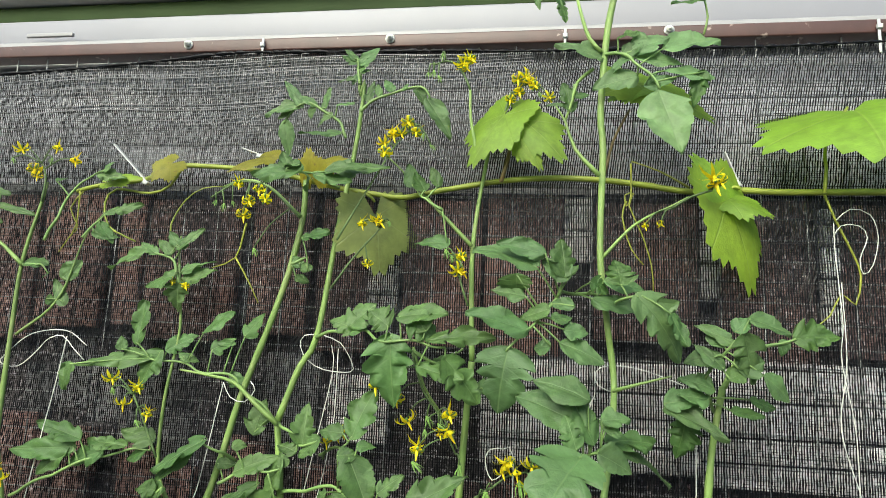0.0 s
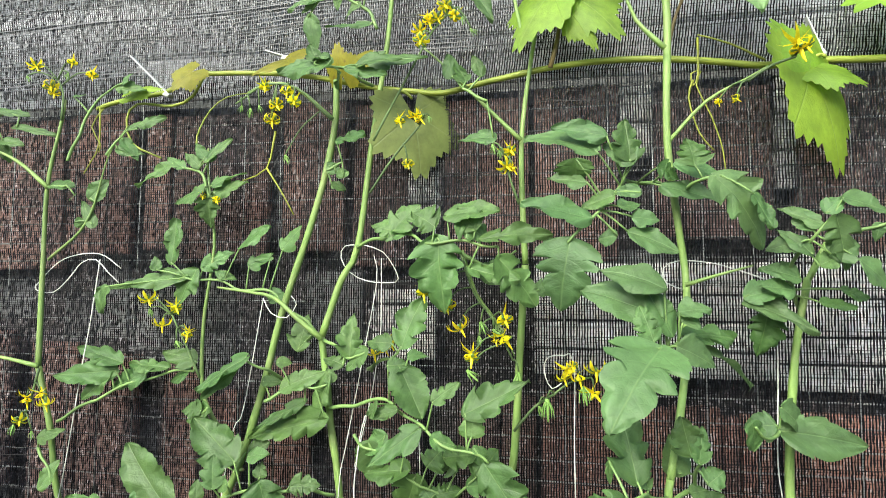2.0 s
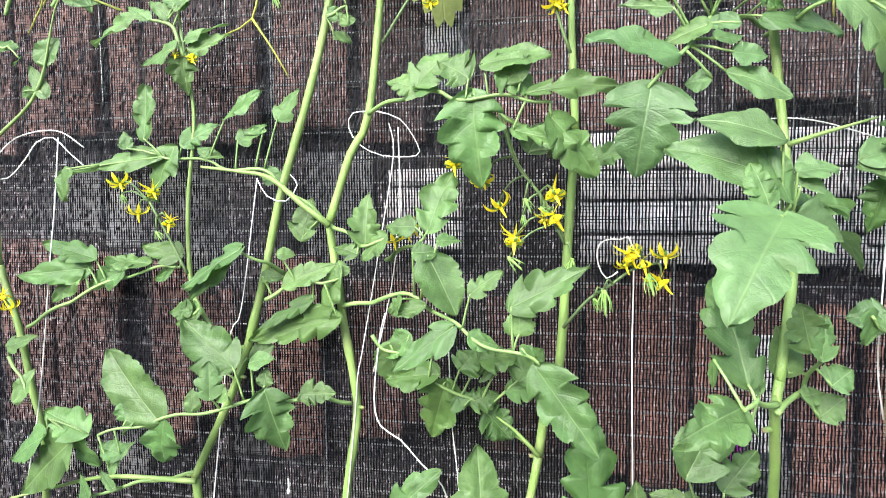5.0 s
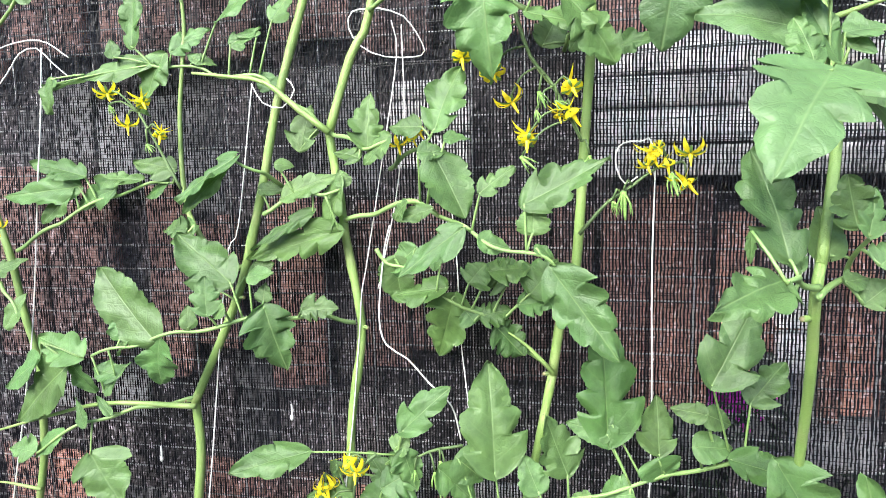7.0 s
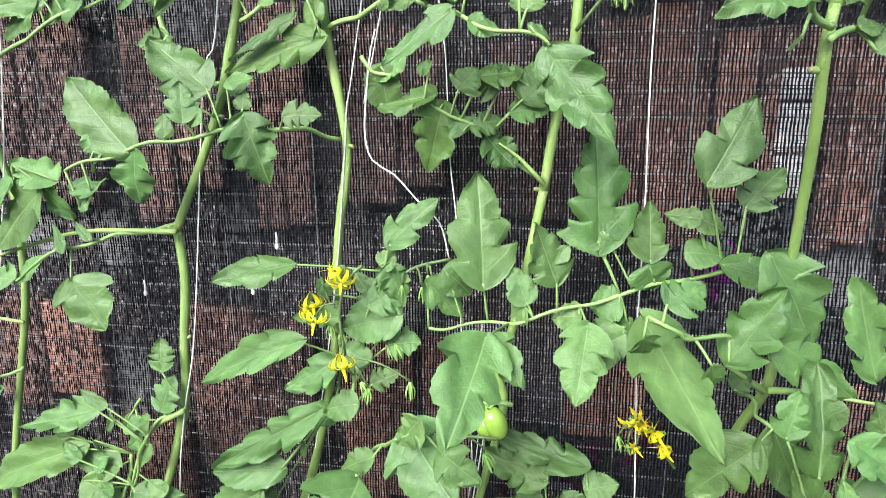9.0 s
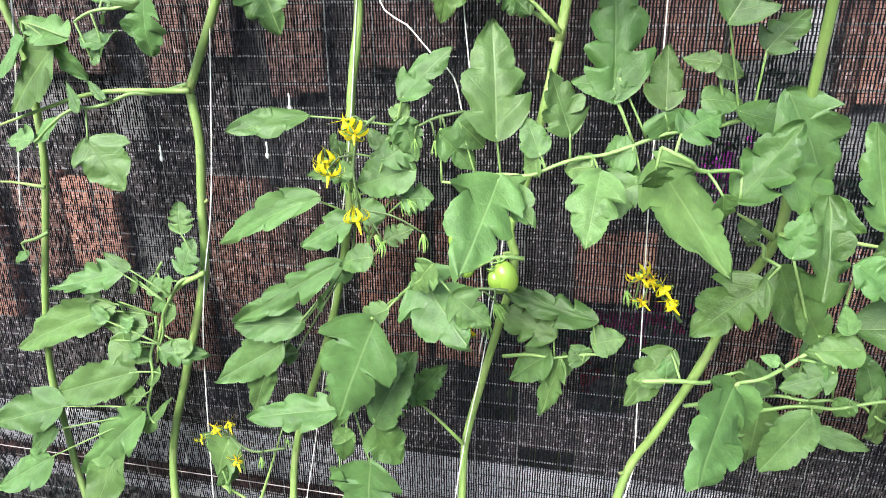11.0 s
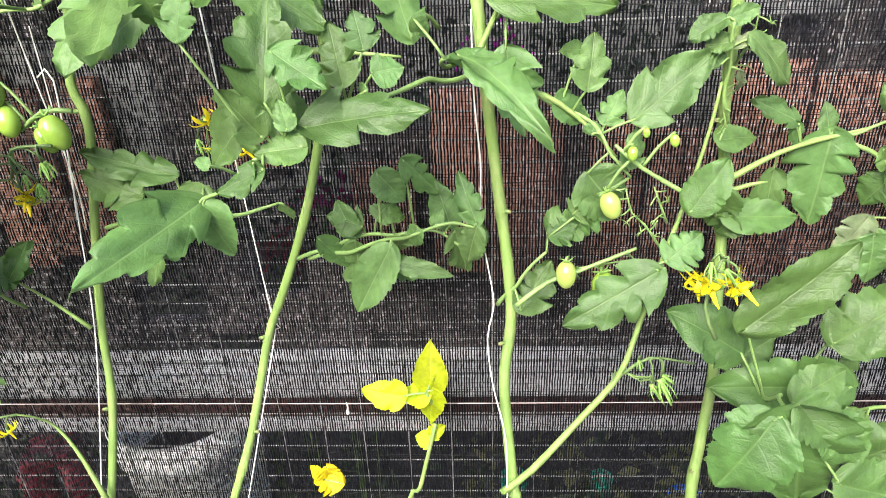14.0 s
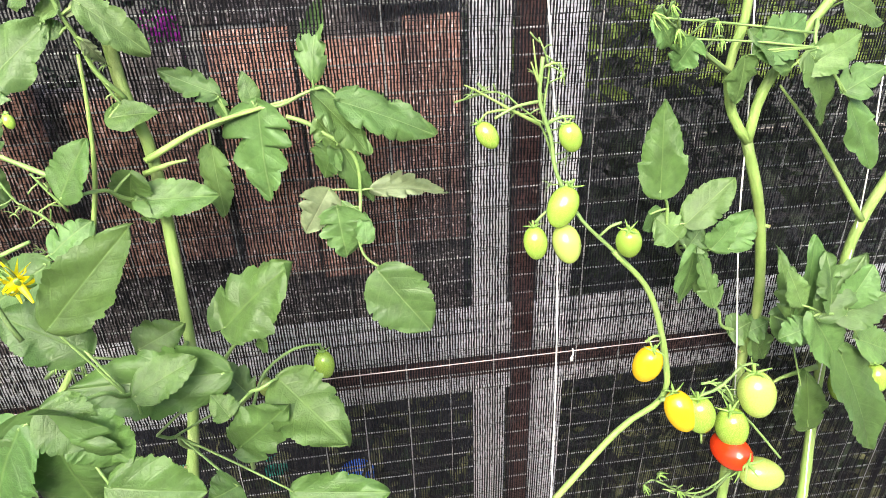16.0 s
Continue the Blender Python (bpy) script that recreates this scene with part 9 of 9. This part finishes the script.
def pot(at, r, h, material, label):
    ob = thing("plant_pot", at, label, "plant pot", "pots behind the net")
    bm = bmesh.new()
    rings = lathe(bm, [(0.72 * r, 0.0), (0.74 * r, 0.004), (0.95 * r, 0.92 * h), (1.03 * r, 0.925 * h), (1.04 * r, h), (0.97 * r, h), (0.93 * r, 0.9 * h), (0.7 * r, 0.02)])
    bm.faces.new(rings[0][::-1])
    part("body", bm, material, ob)
    bm = bmesh.new()
    rings = lathe(bm, [(0.925 * r, 0.84 * h), (0.5 * r, 0.86 * h), (0.1 * r, 0.85 * h)])
    bm.faces.new(rings[-1])
    part("soil", bm, SOIL, ob)
    return ob


def stool(at, w, h, turn, material, label, name="plastic_stool"):
    """A low stool with splayed legs."""
    ob = thing(name, at, label, "stool")
    ob.rotation_euler.z = radians(turn)
    bm = bmesh.new()
    box(bm, (-w / 2, -w / 2, h - 0.02), (w / 2, w / 2, h), 0.006)
    part("seat", bm, material, ob)
    for sx in (-1, 1):
        for sy in (-1, 1):
            bm = bmesh.new()
            tube(bm, [(sx * w * 0.42, sy * w * 0.42, h - 0.02), (sx * w * 0.5, sy * w * 0.5, 0.0)], 0.016, 0.014, sides=8, step=0.1, rough=0)
            part("leg", bm, material, ob)
    bm = bmesh.new()
    tube(bm, [(-w * 0.46, -w * 0.46, h * 0.45), (w * 0.46, -w * 0.46, h * 0.45)], 0.010, sides=8, step=0.1, rough=0)
    part("stretcher", bm, material, ob)
    return ob


pot((-0.105, 0.790, 0.02), 0.102, 0.640, POT, "tall grey-white plastic pot of dark soil behind the net")
stool((-0.44, 0.90, 0.0), 0.075, 0.47, 20, RED_PAINT, "dull red plastic stool behind the net")


def bucket(at, r, h, material, label):
    ob = thing("bucket", at, label, "bucket", "buckets behind the net")
    bm = bmesh.new()
    rings = lathe(bm, [(0.8 * r, 0.0), (r, h), (1.08 * r, h), (1.08 * r, h - 0.012), (0.98 * r, h - 0.012), (0.78 * r, 0.01)])
    bm.faces.new(rings[0][::-1])
    part("body", bm, material, ob)
    bm = bmesh.new()
    tube(bm, [(-r, 0, h), (-0.7 * r, -0.4 * r, h + 0.5 * r), (0, -0.5 * r, h + 0.7 * r), (0.7 * r, -0.4 * r, h + 0.5 * r), (r, 0, h)], 0.002, sides=6)
    part("handle", bm, WIRE, ob)
    return ob


bucket((0.650, 0.84, 0.0), 0.026, 0.42, BLUE_PAINT, "small blue plastic bucket behind the net")
bucket((0.375, 0.86, 0.0), 0.022, 0.44, TEAL_PAINT, "small teal plastic bucket behind the net")
bucket((0.52, 0.87, 0.0), 0.018, 0.43, TEAL_PAINT, "small teal plastic tub beside a blue bucket")


def blossom_bush(at, r, n, material, seed, label):
    """A potted flowering plant: stalks, small leaves and clustered blossoms at its top."""
    ob = thing("flowering_plant", at, label, "flowering plant", "flowering plants behind the net")
    rng = random.Random(seed)
    top = at[2]
    ob.location.z = 0.0
    for _ in range(4):
        bm = bmesh.new()
        tube(bm, [(rng.uniform(-0.02, 0.02), 0, 0), (rng.uniform(-r, r) * 0.5, 0, top * 0.6), (rng.uniform(-r, r), rng.uniform(-0.01, 0.01), top)], 0.003, 0.0015, sides=5, step=0.08)
        part("stalk", bm, STEM_DARK, ob)
    bm = bmesh.new()
    for _ in range(n):
        c = Vector((rng.gauss(0, r * 0.55), rng.gauss(0, 0.012), top + rng.gauss(0, r * 0.45)))
        for k in range(4):
            m = Matrix.Translation(c) @ pose(0, 0, 0, rng.uniform(0, 360), rng.uniform(0, 360), 0)
            s = rng.uniform(0.005, 0.009)
            bm.faces.new([bm.verts.new(m @ Vector(q)) for q in ((0, 0, 0), (0.6 * s, 0.5 * s, 0.2 * s), (0, 1.4 * s, 0), (-0.6 * s, 0.5 * s, 0.2 * s))])
    part("blossom_head", bm, material, ob)
    return ob


blossom_bush((0.362, 1.46, 1.008), 0.062, 150, MAGENTA, 71, "bright magenta blossoms on thin stalks behind the net")
blossom_bush((-0.018, 0.86, 0.852), 0.030, 40, RED_PAINT, 74, "dark red blossoms behind the net")
blossom_bush((0.05, 0.86, 0.862), 0.030, 40, RED_PAINT, 75, "dull red blossoms among dark leaves")
blossom_bush((0.125, 0.90, 0.925), 0.045, 60, PURPLE, 76, "dull purple blossoms in the shade behind the net")
